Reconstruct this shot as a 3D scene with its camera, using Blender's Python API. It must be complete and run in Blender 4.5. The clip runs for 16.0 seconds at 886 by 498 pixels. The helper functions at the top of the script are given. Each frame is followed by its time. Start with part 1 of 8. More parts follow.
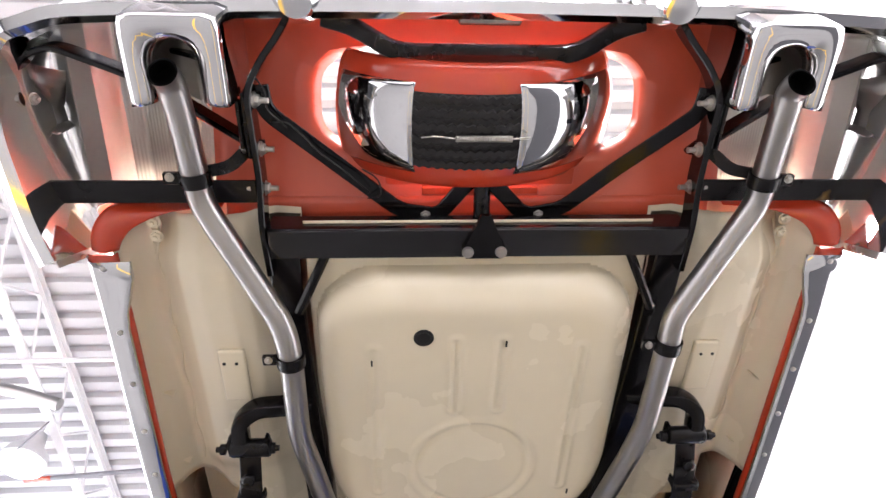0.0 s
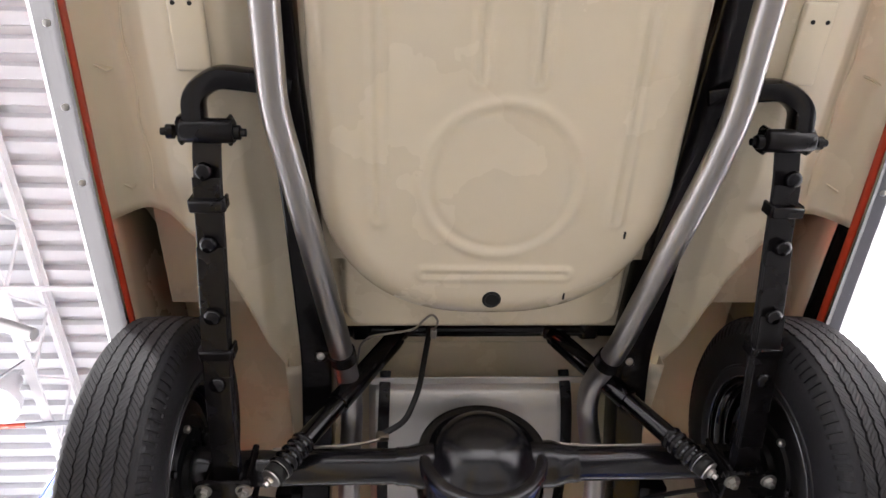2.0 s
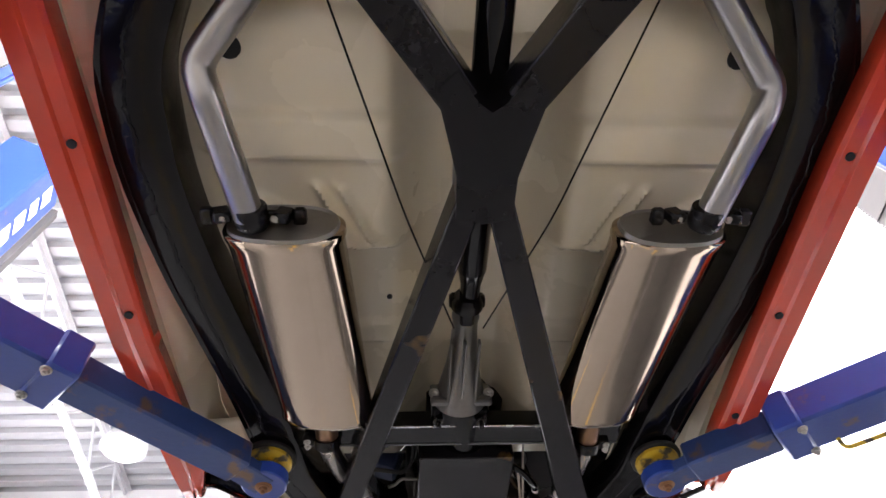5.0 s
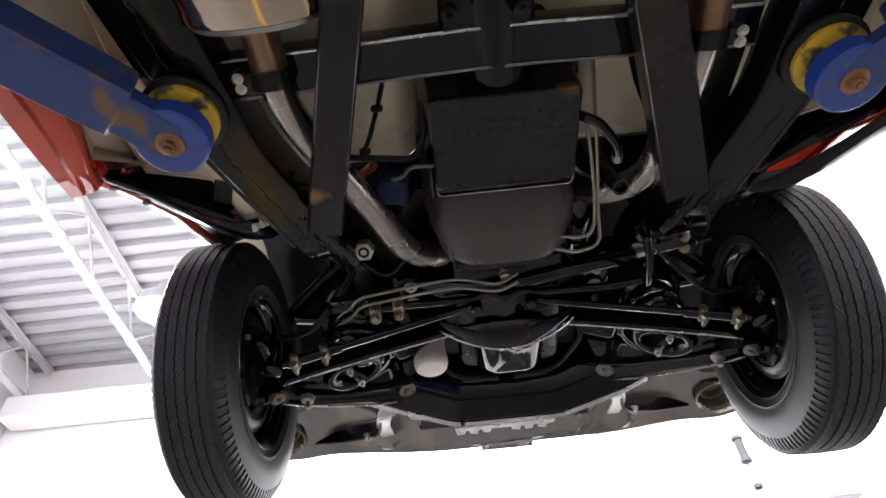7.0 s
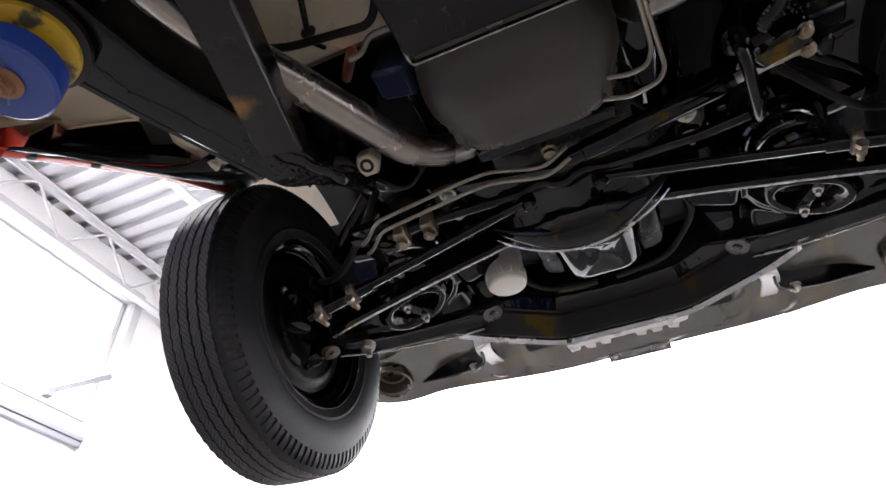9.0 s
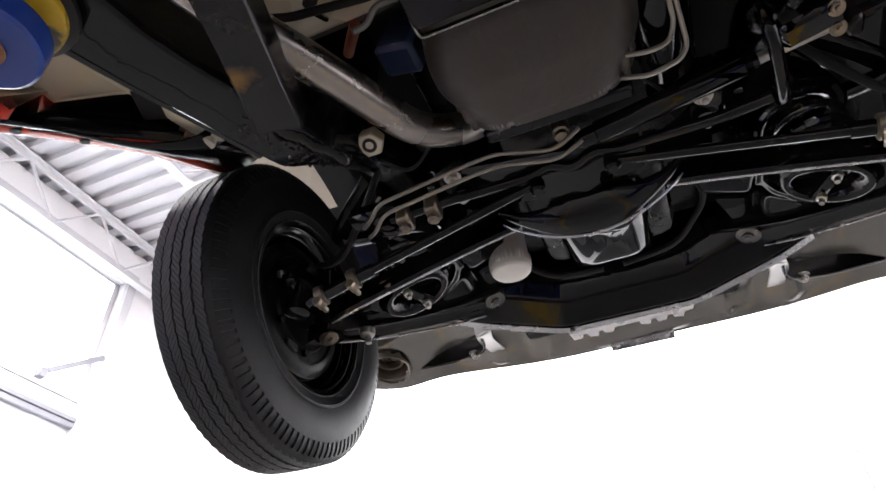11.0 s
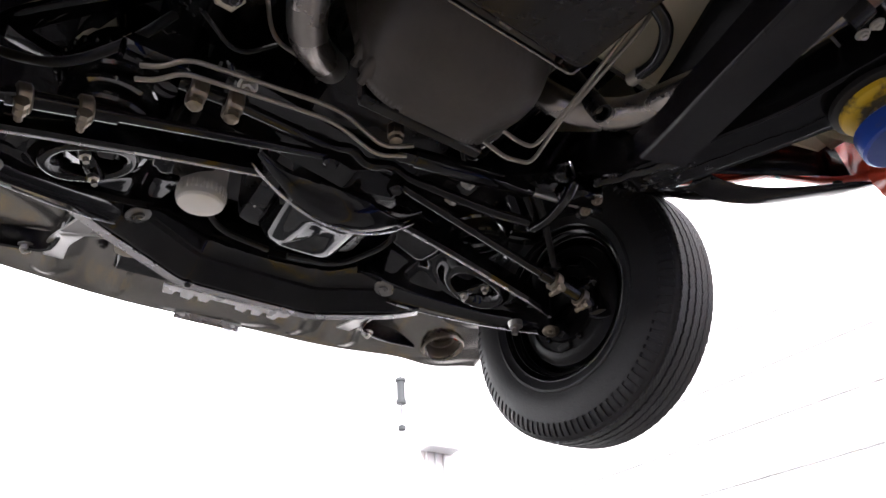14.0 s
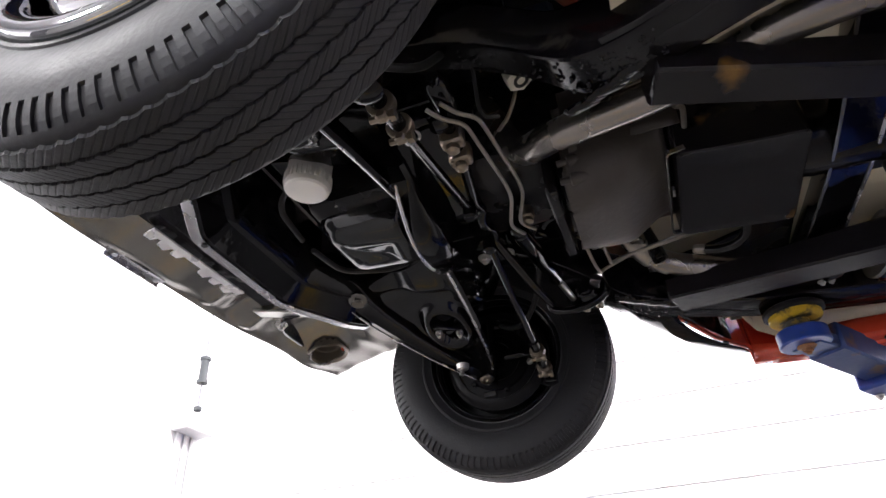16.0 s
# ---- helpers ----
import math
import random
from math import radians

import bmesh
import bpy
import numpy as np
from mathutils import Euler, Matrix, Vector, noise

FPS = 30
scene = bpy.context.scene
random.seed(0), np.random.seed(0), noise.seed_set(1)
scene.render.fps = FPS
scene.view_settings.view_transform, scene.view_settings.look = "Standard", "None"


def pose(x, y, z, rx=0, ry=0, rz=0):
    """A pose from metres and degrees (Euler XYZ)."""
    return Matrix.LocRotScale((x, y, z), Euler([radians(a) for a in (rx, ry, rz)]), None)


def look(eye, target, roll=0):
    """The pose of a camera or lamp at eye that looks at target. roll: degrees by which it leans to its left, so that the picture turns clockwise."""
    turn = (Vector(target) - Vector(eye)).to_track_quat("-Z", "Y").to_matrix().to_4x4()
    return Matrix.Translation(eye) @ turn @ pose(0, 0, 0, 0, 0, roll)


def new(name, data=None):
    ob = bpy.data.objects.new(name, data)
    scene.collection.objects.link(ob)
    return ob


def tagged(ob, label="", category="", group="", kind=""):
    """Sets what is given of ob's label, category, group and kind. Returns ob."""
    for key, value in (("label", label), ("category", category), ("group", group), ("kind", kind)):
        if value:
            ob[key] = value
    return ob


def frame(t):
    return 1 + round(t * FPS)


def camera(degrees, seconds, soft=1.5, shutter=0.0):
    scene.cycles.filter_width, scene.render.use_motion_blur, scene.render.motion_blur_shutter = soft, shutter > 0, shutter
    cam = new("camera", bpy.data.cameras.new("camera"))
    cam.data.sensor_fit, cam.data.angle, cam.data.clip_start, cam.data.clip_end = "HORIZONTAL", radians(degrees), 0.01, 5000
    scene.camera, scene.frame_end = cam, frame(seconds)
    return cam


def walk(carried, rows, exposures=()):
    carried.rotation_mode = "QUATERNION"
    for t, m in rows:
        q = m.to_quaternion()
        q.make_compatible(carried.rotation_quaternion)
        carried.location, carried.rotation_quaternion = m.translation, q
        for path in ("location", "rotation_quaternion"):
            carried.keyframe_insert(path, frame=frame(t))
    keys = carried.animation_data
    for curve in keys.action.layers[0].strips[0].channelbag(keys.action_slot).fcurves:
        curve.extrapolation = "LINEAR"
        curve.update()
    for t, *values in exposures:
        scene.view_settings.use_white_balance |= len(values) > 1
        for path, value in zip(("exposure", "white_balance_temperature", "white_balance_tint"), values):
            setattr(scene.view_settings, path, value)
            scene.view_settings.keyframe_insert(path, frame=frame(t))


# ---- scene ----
cam = camera(71.2, 16.0)
PATH = [
    (0, (-0.182, -1.761, 0.906), (-0.047, -0.764, 2.634), -7.2),
    (0.5, (-0.189, -1.636, 0.894), (-0.056, -0.653, 2.63), -6.9),
    (1, (-0.186, -1.481, 0.866), (-0.053, -0.51, 2.609), -7.0),
    (1.5, (-0.191, -1.224, 0.872), (-0.06, -0.255, 2.617), -6.6),
    (2, (-0.197, -0.967, 0.893), (-0.069, -0.008, 2.644), -6.3),
    (2.5, (-0.17, -0.678, 0.874), (-0.067, 0.264, 2.635), -5.1),
    (3, (-0.172, -0.381, 0.858), (-0.063, 0.556, 2.622), -5.3),
    (3.5, (-0.156, -0.094, 0.862), (-0.053, 0.863, 2.615), -4.8),
    (4, (-0.15, 0.238, 0.84), (-0.045, 1.179, 2.601), -5.7),
    (4.5, (-0.152, 0.49, 0.863), (-0.042, 1.488, 2.593), -5.3),
    (5, (-0.155, 0.71, 0.886), (-0.037, 1.752, 2.589), -5.1),
    (5.2, (-0.148, 0.803, 0.896), (-0.027, 1.874, 2.581), -5.4),
    (7.3, (-0.101, 1.529, 1.098), (-0.186, 2.91, 2.542), -5.0),
    (7.5, (-0.092, 1.562, 1.116), (-0.235, 2.961, 2.538), -4.6),
    (8, (-0.053, 1.651, 1.19), (-0.379, 3.082, 2.55), -4.3),
    (8.5, (0.017, 1.711, 1.226), (-0.43, 3.129, 2.563), -3.4),
    (9, (0.065, 1.725, 1.248), (-0.494, 3.14, 2.547), -3.0),
    (9.2, (0.058, 1.731, 1.24), (-0.514, 3.135, 2.544), -2.8),
    (11.3, (0.033, 1.746, 1.286), (-0.514, 3.217, 2.526), -2.4),
    (11.5, (0.021, 1.734, 1.293), (-0.435, 3.244, 2.522), -2.6),
    (12, (-0.016, 1.689, 1.293), (-0.17, 3.269, 2.511), -3.6),
    (12.5, (-0.076, 1.68, 1.289), (0.132, 3.268, 2.488), -4.0),
    (13, (-0.153, 1.71, 1.283), (0.411, 3.225, 2.461), -5.2),
    (13.5, (-0.249, 1.761, 1.287), (0.586, 3.157, 2.45), -4.9),
    (14, (-0.366, 1.821, 1.292), (0.654, 3.098, 2.445), -5.0),
    (14.5, (-0.497, 1.894, 1.307), (0.662, 3.056, 2.45), -5.4),
    (15, (-0.626, 2.007, 1.318), (0.671, 3.029, 2.446), -5.3),
    (15.5, (-0.757, 2.114, 1.32), (0.71, 2.902, 2.427), -5.3),
    (16, (-0.903, 2.225, 1.318), (0.69, 2.749, 2.41), -3.7),
]
walk(cam, [(t, look(eye, target, roll)) for t, eye, target, roll in PATH], [(0, 0.92), (1.5, 0.85), (3.0, 0.90), (5.0, 1.10), (7.3, 0.80), (9.2, 0.75), (11.3, 0.70), (16, 0.55)])

# ---- light ----
world = bpy.data.worlds.new("hall_air")
scene.world = world
world.use_nodes = True
wn = world.node_tree
sky = wn.nodes.new("ShaderNodeTexSky")
sky.sky_type, sky.sun_disc, sky.sun_elevation, sky.sun_rotation = "NISHITA", False, radians(40), radians(200)
wn.links.new(sky.outputs["Color"], wn.nodes["Background"].inputs["Color"])
wn.nodes["Background"].inputs["Strength"].default_value = 0.1
scene.view_settings.exposure = 0.0


# ---- materials ----
def mat(name, colour, rough=0.5, metal=0.0, vary=0.12, scale=6.0, bump=0.0, bump_scale=80.0, coat=0.0, spots=None, spot_amount=0.5, spot_scale=9.0,
        stretch=(1, 1, 1), rough_vary=0.12, spec=0.5):
    m = bpy.data.materials.new(name)
    m.use_nodes = True
    nt = m.node_tree
    b = nt.nodes["Principled BSDF"]
    b.inputs["Metallic"].default_value = metal
    b.inputs["Coat Weight"].default_value = coat
    b.inputs["Specular IOR Level"].default_value = spec
    b.inputs["Coat Roughness"].default_value = 0.08
    tc = nt.nodes.new("ShaderNodeTexCoord")
    mp = nt.nodes.new("ShaderNodeMapping")
    mp.inputs["Scale"].default_value = stretch
    nt.links.new(tc.outputs["Object"], mp.inputs["Vector"])

    def noise_node(sc, detail=5.0):
        n = nt.nodes.new("ShaderNodeTexNoise")
        n.inputs["Scale"].default_value, n.inputs["Detail"].default_value = sc, detail
        nt.links.new(mp.outputs["Vector"], n.inputs["Vector"])
        return n

    n1, n2 = noise_node(scale), noise_node(scale * 9, 3.0)
    mix = nt.nodes.new("ShaderNodeMix")
    mix.data_type = "RGBA"
    lo = tuple(c * (1 - vary) for c in colour) + (1,)
    hi = tuple(min(1, c * (1 + vary)) for c in colour) + (1,)
    mix.inputs["A"].default_value, mix.inputs["B"].default_value = lo, hi
    add = nt.nodes.new("ShaderNodeMath")
    add.operation = "MULTIPLY_ADD"
    add.inputs[1].default_value = 0.35
    nt.links.new(n2.outputs["Fac"], add.inputs[0])
    half = nt.nodes.new("ShaderNodeMath")
    half.operation = "MULTIPLY"
    half.inputs[1].default_value = 0.65
    nt.links.new(n1.outputs["Fac"], half.inputs[0])
    nt.links.new(half.outputs[0], add.inputs[2])
    nt.links.new(add.outputs[0], mix.inputs["Factor"])
    out = mix.outputs["Result"]
    if spots:
        n3 = noise_node(spot_scale, 6.0)
        ramp = nt.nodes.new("ShaderNodeValToRGB")
        ramp.color_ramp.elements[0].position, ramp.color_ramp.elements[1].position = 0.72 - spot_amount * 0.3, 0.78 - spot_amount * 0.25
        nt.links.new(n3.outputs["Fac"], ramp.inputs["Fac"])
        m2 = nt.nodes.new("ShaderNodeMix")
        m2.data_type = "RGBA"
        nt.links.new(ramp.outputs["Color"], m2.inputs["Factor"])
        nt.links.new(out, m2.inputs["A"])
        m2.inputs["B"].default_value = (*spots, 1)
        out = m2.outputs["Result"]
    nt.links.new(out, b.inputs["Base Color"])
    rr = nt.nodes.new("ShaderNodeMapRange")
    rr.inputs["To Min"].default_value, rr.inputs["To Max"].default_value = max(0.02, rough - rough_vary), min(1, rough + rough_vary)
    nt.links.new(n1.outputs["Fac"], rr.inputs["Value"])
    nt.links.new(rr.outputs["Result"], b.inputs["Roughness"])
    if bump:
        nb = noise_node(bump_scale, 4.0)
        bp = nt.nodes.new("ShaderNodeBump")
        bp.inputs["Strength"].default_value, bp.inputs["Distance"].default_value = bump, 0.004
        nt.links.new(nb.outputs["Fac"], bp.inputs["Height"])
        nt.links.new(bp.outputs["Normal"], b.inputs["Normal"])
    return m


def glow(name, colour, strength):
    m = bpy.data.materials.new(name)
    m.use_nodes = True
    b = m.node_tree.nodes["Principled BSDF"]
    b.inputs["Base Color"].default_value = (*colour, 1)
    b.inputs["Emission Color"].default_value, b.inputs["Emission Strength"].default_value = (*colour, 1), strength
    return m


BAREPIPE = mat("bare_exhaust_steel", (0.27, 0.245, 0.225), 0.27, metal=0.92, vary=0.14, scale=14, rough_vary=0.06)
CREAM = mat("cream_paint", (0.68, 0.605, 0.455), 0.26, coat=0.35, vary=0.05, scale=3, bump=0.05, bump_scale=60)
RED = mat("fiesta_red_paint", (0.50, 0.050, 0.022), 0.13, coat=0.5, vary=0.06, scale=4, bump=0.02)
REDIN = mat("red_underside_paint", (0.56, 0.085, 0.042), 0.35, coat=0.3, vary=0.10, scale=6, bump=0.06)
CHROME = mat("chrome", (0.56, 0.56, 0.57), 0.05, metal=1, vary=0.03, rough_vary=0.03, bump=0.02, bump_scale=25)
CHROMEBACK = mat("dull_back_of_chrome", (0.62, 0.61, 0.60), 0.28, metal=1, vary=0.2, scale=9, bump=0.05)
STAINLESS = mat("brushed_stainless", (0.36, 0.35, 0.342), 0.30, metal=1, vary=0.06, scale=12, rough_vary=0.04)
CAPSTEEL = mat("dull_cap_steel", (0.24, 0.225, 0.205), 0.36, metal=0.85, vary=0.12, scale=20, bump=0.08)
POLISHED = mat("polished_muffler", (0.36, 0.29, 0.225), 0.10, metal=1, vary=0.14, scale=8, rough_vary=0.06, bump=0.03, bump_scale=18)
BLACK = mat("black_chassis_paint", (0.0042, 0.0037, 0.0046), 0.13, spec=0.24, vary=0.3, scale=8, rough_vary=0.06, bump=0.22, bump_scale=34)
SATIN = mat("satin_black", (0.0060, 0.0054, 0.0062), 0.26, spec=0.22, vary=0.3, scale=10, bump=0.12)
GLOSSBLACK = mat("gloss_black", (0.0026, 0.0023, 0.0030), 0.05, spec=0.30, vary=0.3, rough_vary=0.03, bump=0.14, bump_scale=26)
# Brighter copy of chrome: the lip's wall reflection is put into the colour.
LITCHROME = mat("lit_bumper_chrome", (0.70, 0.70, 0.71), 0.06, metal=1, vary=0.03, rough_vary=0.03, bump=0.02, bump_scale=25)
AXLEBLACK = mat("axle_paint", (0.0070, 0.0064, 0.0082), 0.20, spec=0.5, vary=0.3, rough_vary=0.06, bump=0.10, bump_scale=30)
CROSSPAINT = mat("glossy_bar_paint", (0.0050, 0.0042, 0.0052), 0.12, spec=0.5, vary=0.3, spots=(0.17, 0.10, 0.02), spot_amount=0.12, spot_scale=6, rough_vary=0.05, bump=0.10, bump_scale=40)
WORN = mat("worn_black_steel", (0.0075, 0.0065, 0.0075), 0.22, spec=0.22, vary=0.3, spots=(0.16, 0.085, 0.02), spot_amount=0.22, spot_scale=7, bump=0.06)
RUBBER = mat("tyre_rubber", (0.0115, 0.011, 0.0127), 0.5, spec=0.3, vary=0.22, scale=14, bump=0.14, bump_scale=140)
TREAD = mat("tread_rubber", (0.0165, 0.0155, 0.0165), 0.65, spec=0.3, vary=0.25, scale=14, bump=0.25, bump_scale=120)
def add_sipes(m, pitch=0.0120, rib=0.0225):
    """Fine herringbone cuts round a tyre whose axle lies along x."""
    nt = m.node_tree
    b = nt.nodes["Principled BSDF"]

    def math_node(op, a, c=None):
        n = nt.nodes.new("ShaderNodeMath")
        n.operation = op
        for k, v in enumerate((a, c)):
            if isinstance(v, (int, float)):
                n.inputs[k].default_value = v
            elif v is not None:
                nt.links.new(v, n.inputs[k])
        return n.outputs[0]

    tc = nt.nodes.new("ShaderNodeTexCoord")
    xyz = nt.nodes.new("ShaderNodeSeparateXYZ")
    nt.links.new(tc.outputs["Object"], xyz.inputs[0])
    turn_u = math_node("MULTIPLY", math_node("ARCTAN2", xyz.outputs["Y"], xyz.outputs["Z"]), 0.34)
    fold = math_node("PINGPONG", math_node("ADD", xyz.outputs["X"], rib * 2.5), rib)
    wave = math_node("SINE", math_node("MULTIPLY", math_node("ADD", turn_u, math_node("MULTIPLY", fold, 1.3)), 2 * math.pi / pitch))
    cut = nt.nodes.new("ShaderNodeMapRange")
    cut.inputs["From Min"].default_value, cut.inputs["From Max"].default_value = 0.45, 0.85
    nt.links.new(wave, cut.inputs["Value"])
    dark = nt.nodes.new("ShaderNodeMix")
    dark.data_type = "RGBA"
    nt.links.new(math_node("MULTIPLY", cut.outputs["Result"], 0.75), dark.inputs["Factor"])
    nt.links.new(b.inputs["Base Color"].links[0].from_socket, dark.inputs["A"])
    dark.inputs["B"].default_value = (0.003, 0.003, 0.0035, 1)
    nt.links.new(dark.outputs["Result"], b.inputs["Base Color"])
    bp = nt.nodes.new("ShaderNodeBump")
    bp.inputs["Strength"].default_value, bp.inputs["Distance"].default_value = 0.8, 0.002
    bp.invert = True
    nt.links.new(cut.outputs["Result"], bp.inputs["Height"])
    nt.links.new(b.inputs["Normal"].links[0].from_socket, bp.inputs["Normal"])
    nt.links.new(bp.outputs["Normal"], b.inputs["Normal"])


RIBTREAD = mat("road_tread_rubber", (0.018, 0.017, 0.0185), 0.62, spec=0.35, vary=0.25, scale=14, bump=0.2, bump_scale=120)
add_sipes(RIBTREAD)
RAWSTEEL = mat("ribbed_grey_steel", (0.40, 0.392, 0.375), 0.34, metal=0.8, vary=0.14, scale=10, bump=0.06)
SILVER = mat("silver_tank_paint", (0.50, 0.49, 0.47), 0.36, metal=0.55, vary=0.08, scale=6, bump=0.06)
CAST = mat("cast_bell_housing", (0.050, 0.043, 0.038), 0.5, metal=0.35, vary=0.3, scale=9, bump=0.3, bump_scale=70)
ALLOY = mat("cast_alloy", (0.15, 0.145, 0.135), 0.40, metal=0.6, vary=0.22, scale=14, bump=0.2)
ZINC = mat("zinc_bolt", (0.42, 0.40, 0.37), 0.34, metal=0.9, vary=0.2, scale=40, bump=0.1)
BRASSY = mat("cadmium_clamp", (0.20, 0.165, 0.125), 0.34, metal=0.85, vary=0.35, scale=60, bump=0.25)
LINE = mat("steel_line", (0.24, 0.215, 0.185), 0.38, metal=0.7, vary=0.15, scale=30)
GREYMETAL = mat("grey_valance_metal", (0.21, 0.20, 0.185), 0.24, metal=0.85, vary=0.16, scale=5, rough_vary=0.06, bump=0.05, bump_scale=14)
RIMEDGE = mat("grey_glint_and_edge", (0.13, 0.13, 0.135), 0.2, metal=0.6, vary=0.2, scale=20)
# Stands in for reflections along gloss black lips; the plate bracket shares it.
LIPMETAL = mat("glint_and_edge_metal", (0.50, 0.49, 0.50), 0.26, metal=0.8, vary=0.35, scale=18, bump=0.12)
BUCKETTAN = mat("tan_bucket", (0.20, 0.17, 0.135), 0.3, metal=0.7, vary=0.25, scale=15, bump=0.25)
WHITEPLASTIC = mat("white_filter_paint", (0.74, 0.71, 0.66), 0.32, vary=0.04)
LABELRED = mat("red_print", (0.45, 0.06, 0.05), 0.4)
BLUE = mat("blue_lift_paint", (0.012, 0.040, 0.225), 0.32, coat=0.12, vary=0.15, scale=7, spots=(0.10, 0.066, 0.045), spot_amount=0.20, spot_scale=13, bump=0.1)
BLUERUB = mat("rubbed_blue_steel", (0.022, 0.046, 0.15), 0.42, metal=0.3, vary=0.3, scale=9, spots=(0.13, 0.075, 0.04), spot_amount=0.55, spot_scale=15, bump=0.15)
YELLOW = mat("worn_yellow_paint", (0.46, 0.29, 0.010), 0.5, vary=0.2, spots=(0.05, 0.04, 0.025), spot_amount=0.72, spot_scale=34, bump=0.3)
RUST = mat("rusty_bolt", (0.22, 0.105, 0.05), 0.6, metal=0.4, vary=0.35, scale=50, bump=0.3)
WALLWHITE = mat("white_wall_paint", (0.72, 0.71, 0.72), 0.6, vary=0.04, scale=3, bump=0.5, bump_scale=40)
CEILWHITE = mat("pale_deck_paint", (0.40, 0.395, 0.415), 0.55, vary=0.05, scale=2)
STEELWHITE = mat("pale_joist_paint", (0.47, 0.465, 0.485), 0.5, vary=0.06, scale=4)
FLOORGREY = mat("grey_floor_coating", (0.115, 0.112, 0.112), 0.68, spec=0.25, vary=0.12, scale=1.2, spots=(0.10, 0.098, 0.098), spot_amount=0.5, spot_scale=2.2, bump=0.05)
LINEYELLOW = mat("yellow_floor_line", (0.42, 0.25, 0.01), 0.5, vary=0.1, scale=8, spots=(0.24, 0.20, 0.10), spot_amount=0.35)
GREYPLASTIC = mat("grey_plastic", (0.17, 0.17, 0.19), 0.45, vary=0.1)
DARKRUBBER = mat("dark_bushing_rubber", (0.012, 0.0115, 0.0115), 0.5, spec=0.25)
PLATEGREY = mat("grey_cover_plate", (0.055, 0.052, 0.053), 0.5, metal=0.3, vary=0.15)
LETTER = mat("white_lettering", (0.8, 0.8, 0.82), 0.45)
LAMPGLOW = glow("lamp_glow", (1.0, 0.97, 0.95), 8.0)
BOLTGREY = mat("grey_bolt_steel", (0.15, 0.145, 0.14), 0.30, metal=0.85, vary=0.3, scale=40, bump=0.15)
DRUMBLACK = mat("dull_drum_paint", (0.004, 0.0037, 0.0042), 0.32, spec=0.12, vary=0.3, scale=12, bump=0.3, bump_scale=50)
WALLFOOTDARK = mat("dark_wall_foot", (0.055, 0.055, 0.060), 0.5, vary=0.15, scale=3, bump=0.1)
# Glow of a made-up front window; brightens edges seen against the front wall.
FRONTGLOW = glow("added_front_glow", (0.96, 0.97, 1.0), 3.2)
DAYGLOW = glow("daylight_pane", (0.93, 0.96, 1.0), 1.8)


# ---- mesh helpers ----
def part(name, bm, material, parent=None, label="", smooth=True, angle=40):
    bmesh.ops.recalc_face_normals(bm, faces=bm.faces[:])
    me = bpy.data.meshes.new(name)
    bm.to_mesh(me)
    bm.free()
    for m in material if isinstance(material, (list, tuple)) else [material]:
        me.materials.append(m)
    if smooth:
        me.shade_smooth()
        me.set_sharp_from_angle(angle=radians(angle))
    ob = new(name, me)
    ob.parent = parent
    if label:
        tagged(ob, label)
    return ob


def thing(name, label, category, place=(0, 0, 0), group="", kind=""):
    return tagged(new(name), label, category, group, kind) if place == (0, 0, 0) else tagged(_at(new(name), place), label, category, group, kind)


def _at(ob, place):
    ob.location = place
    return ob


def box(bm, centre, size, rot=None, bevel=0.0, seg=1):
    m = Matrix.Translation(centre) @ (rot.to_4x4() if rot else Matrix()) @ Matrix.Diagonal((*size, 1))
    made = bmesh.ops.create_cube(bm, size=1.0, matrix=m)
    if bevel:
        edges = list({e for v in made["verts"] for e in v.link_edges})
        bmesh.ops.bevel(bm, geom=edges, offset=bevel, segments=seg, affect="EDGES", profile=0.5)
    return bm


def turn(axis):
    """The turn that takes +z to the axis."""
    return Vector((0, 0, 1)).rotation_difference(Vector(axis)).to_matrix()


def lathe(bm, base, axis, profile, n=24, squash=(1, 1), caps=True):
    """Rings of (radius, distance along the axis) from the base."""
    r = turn(axis)
    base = Vector(base)
    rings = []
    for rad, h in profile:
        if rad < 1e-5:
            rings.append([bm.verts.new(base + r @ Vector((0, 0, h)))])
        else:
            rings.append([bm.verts.new(base + r @ Vector((rad * squash[0] * math.cos(2 * math.pi * k / n), rad * squash[1] * math.sin(2 * math.pi * k / n), h)))
                          for k in range(n)])
    for a, b in zip(rings, rings[1:]):
        for k in range(n):
            q = [a[k % len(a)], a[(k + 1) % len(a)], b[(k + 1) % len(b)], b[k % len(b)]]
            q = list(dict.fromkeys(q))
            if len(q) > 2:
                bm.faces.new(q)
    for ring in (rings[0], rings[-1]):
        if len(ring) > 2 and caps:
            bm.faces.new(ring)
    return bm


def rod(bm, a, b, r, n=12, r2=None):
    a, b = Vector(a), Vector(b)
    return lathe(bm, a, b - a, [(r, 0), (r if r2 is None else r2, (b - a).length)], n)


def smooth_path(pts, bend=0.05, steps=5):
    """Rounds the corners of a polyline."""
    pts = [Vector(p) for p in pts]
    out = [pts[0]]
    for a, b, c in zip(pts, pts[1:], pts[2:]):
        d = min(bend, (a - b).length * 0.45, (c - b).length * 0.45)
        p, q = b + (a - b).normalized() * d, b + (c - b).normalized() * d
        for k in range(steps + 1):
            u = k / steps
            out.append(p * (1 - u) ** 2 + b * 2 * u * (1 - u) + q * u * u)
    return out + [pts[-1]]


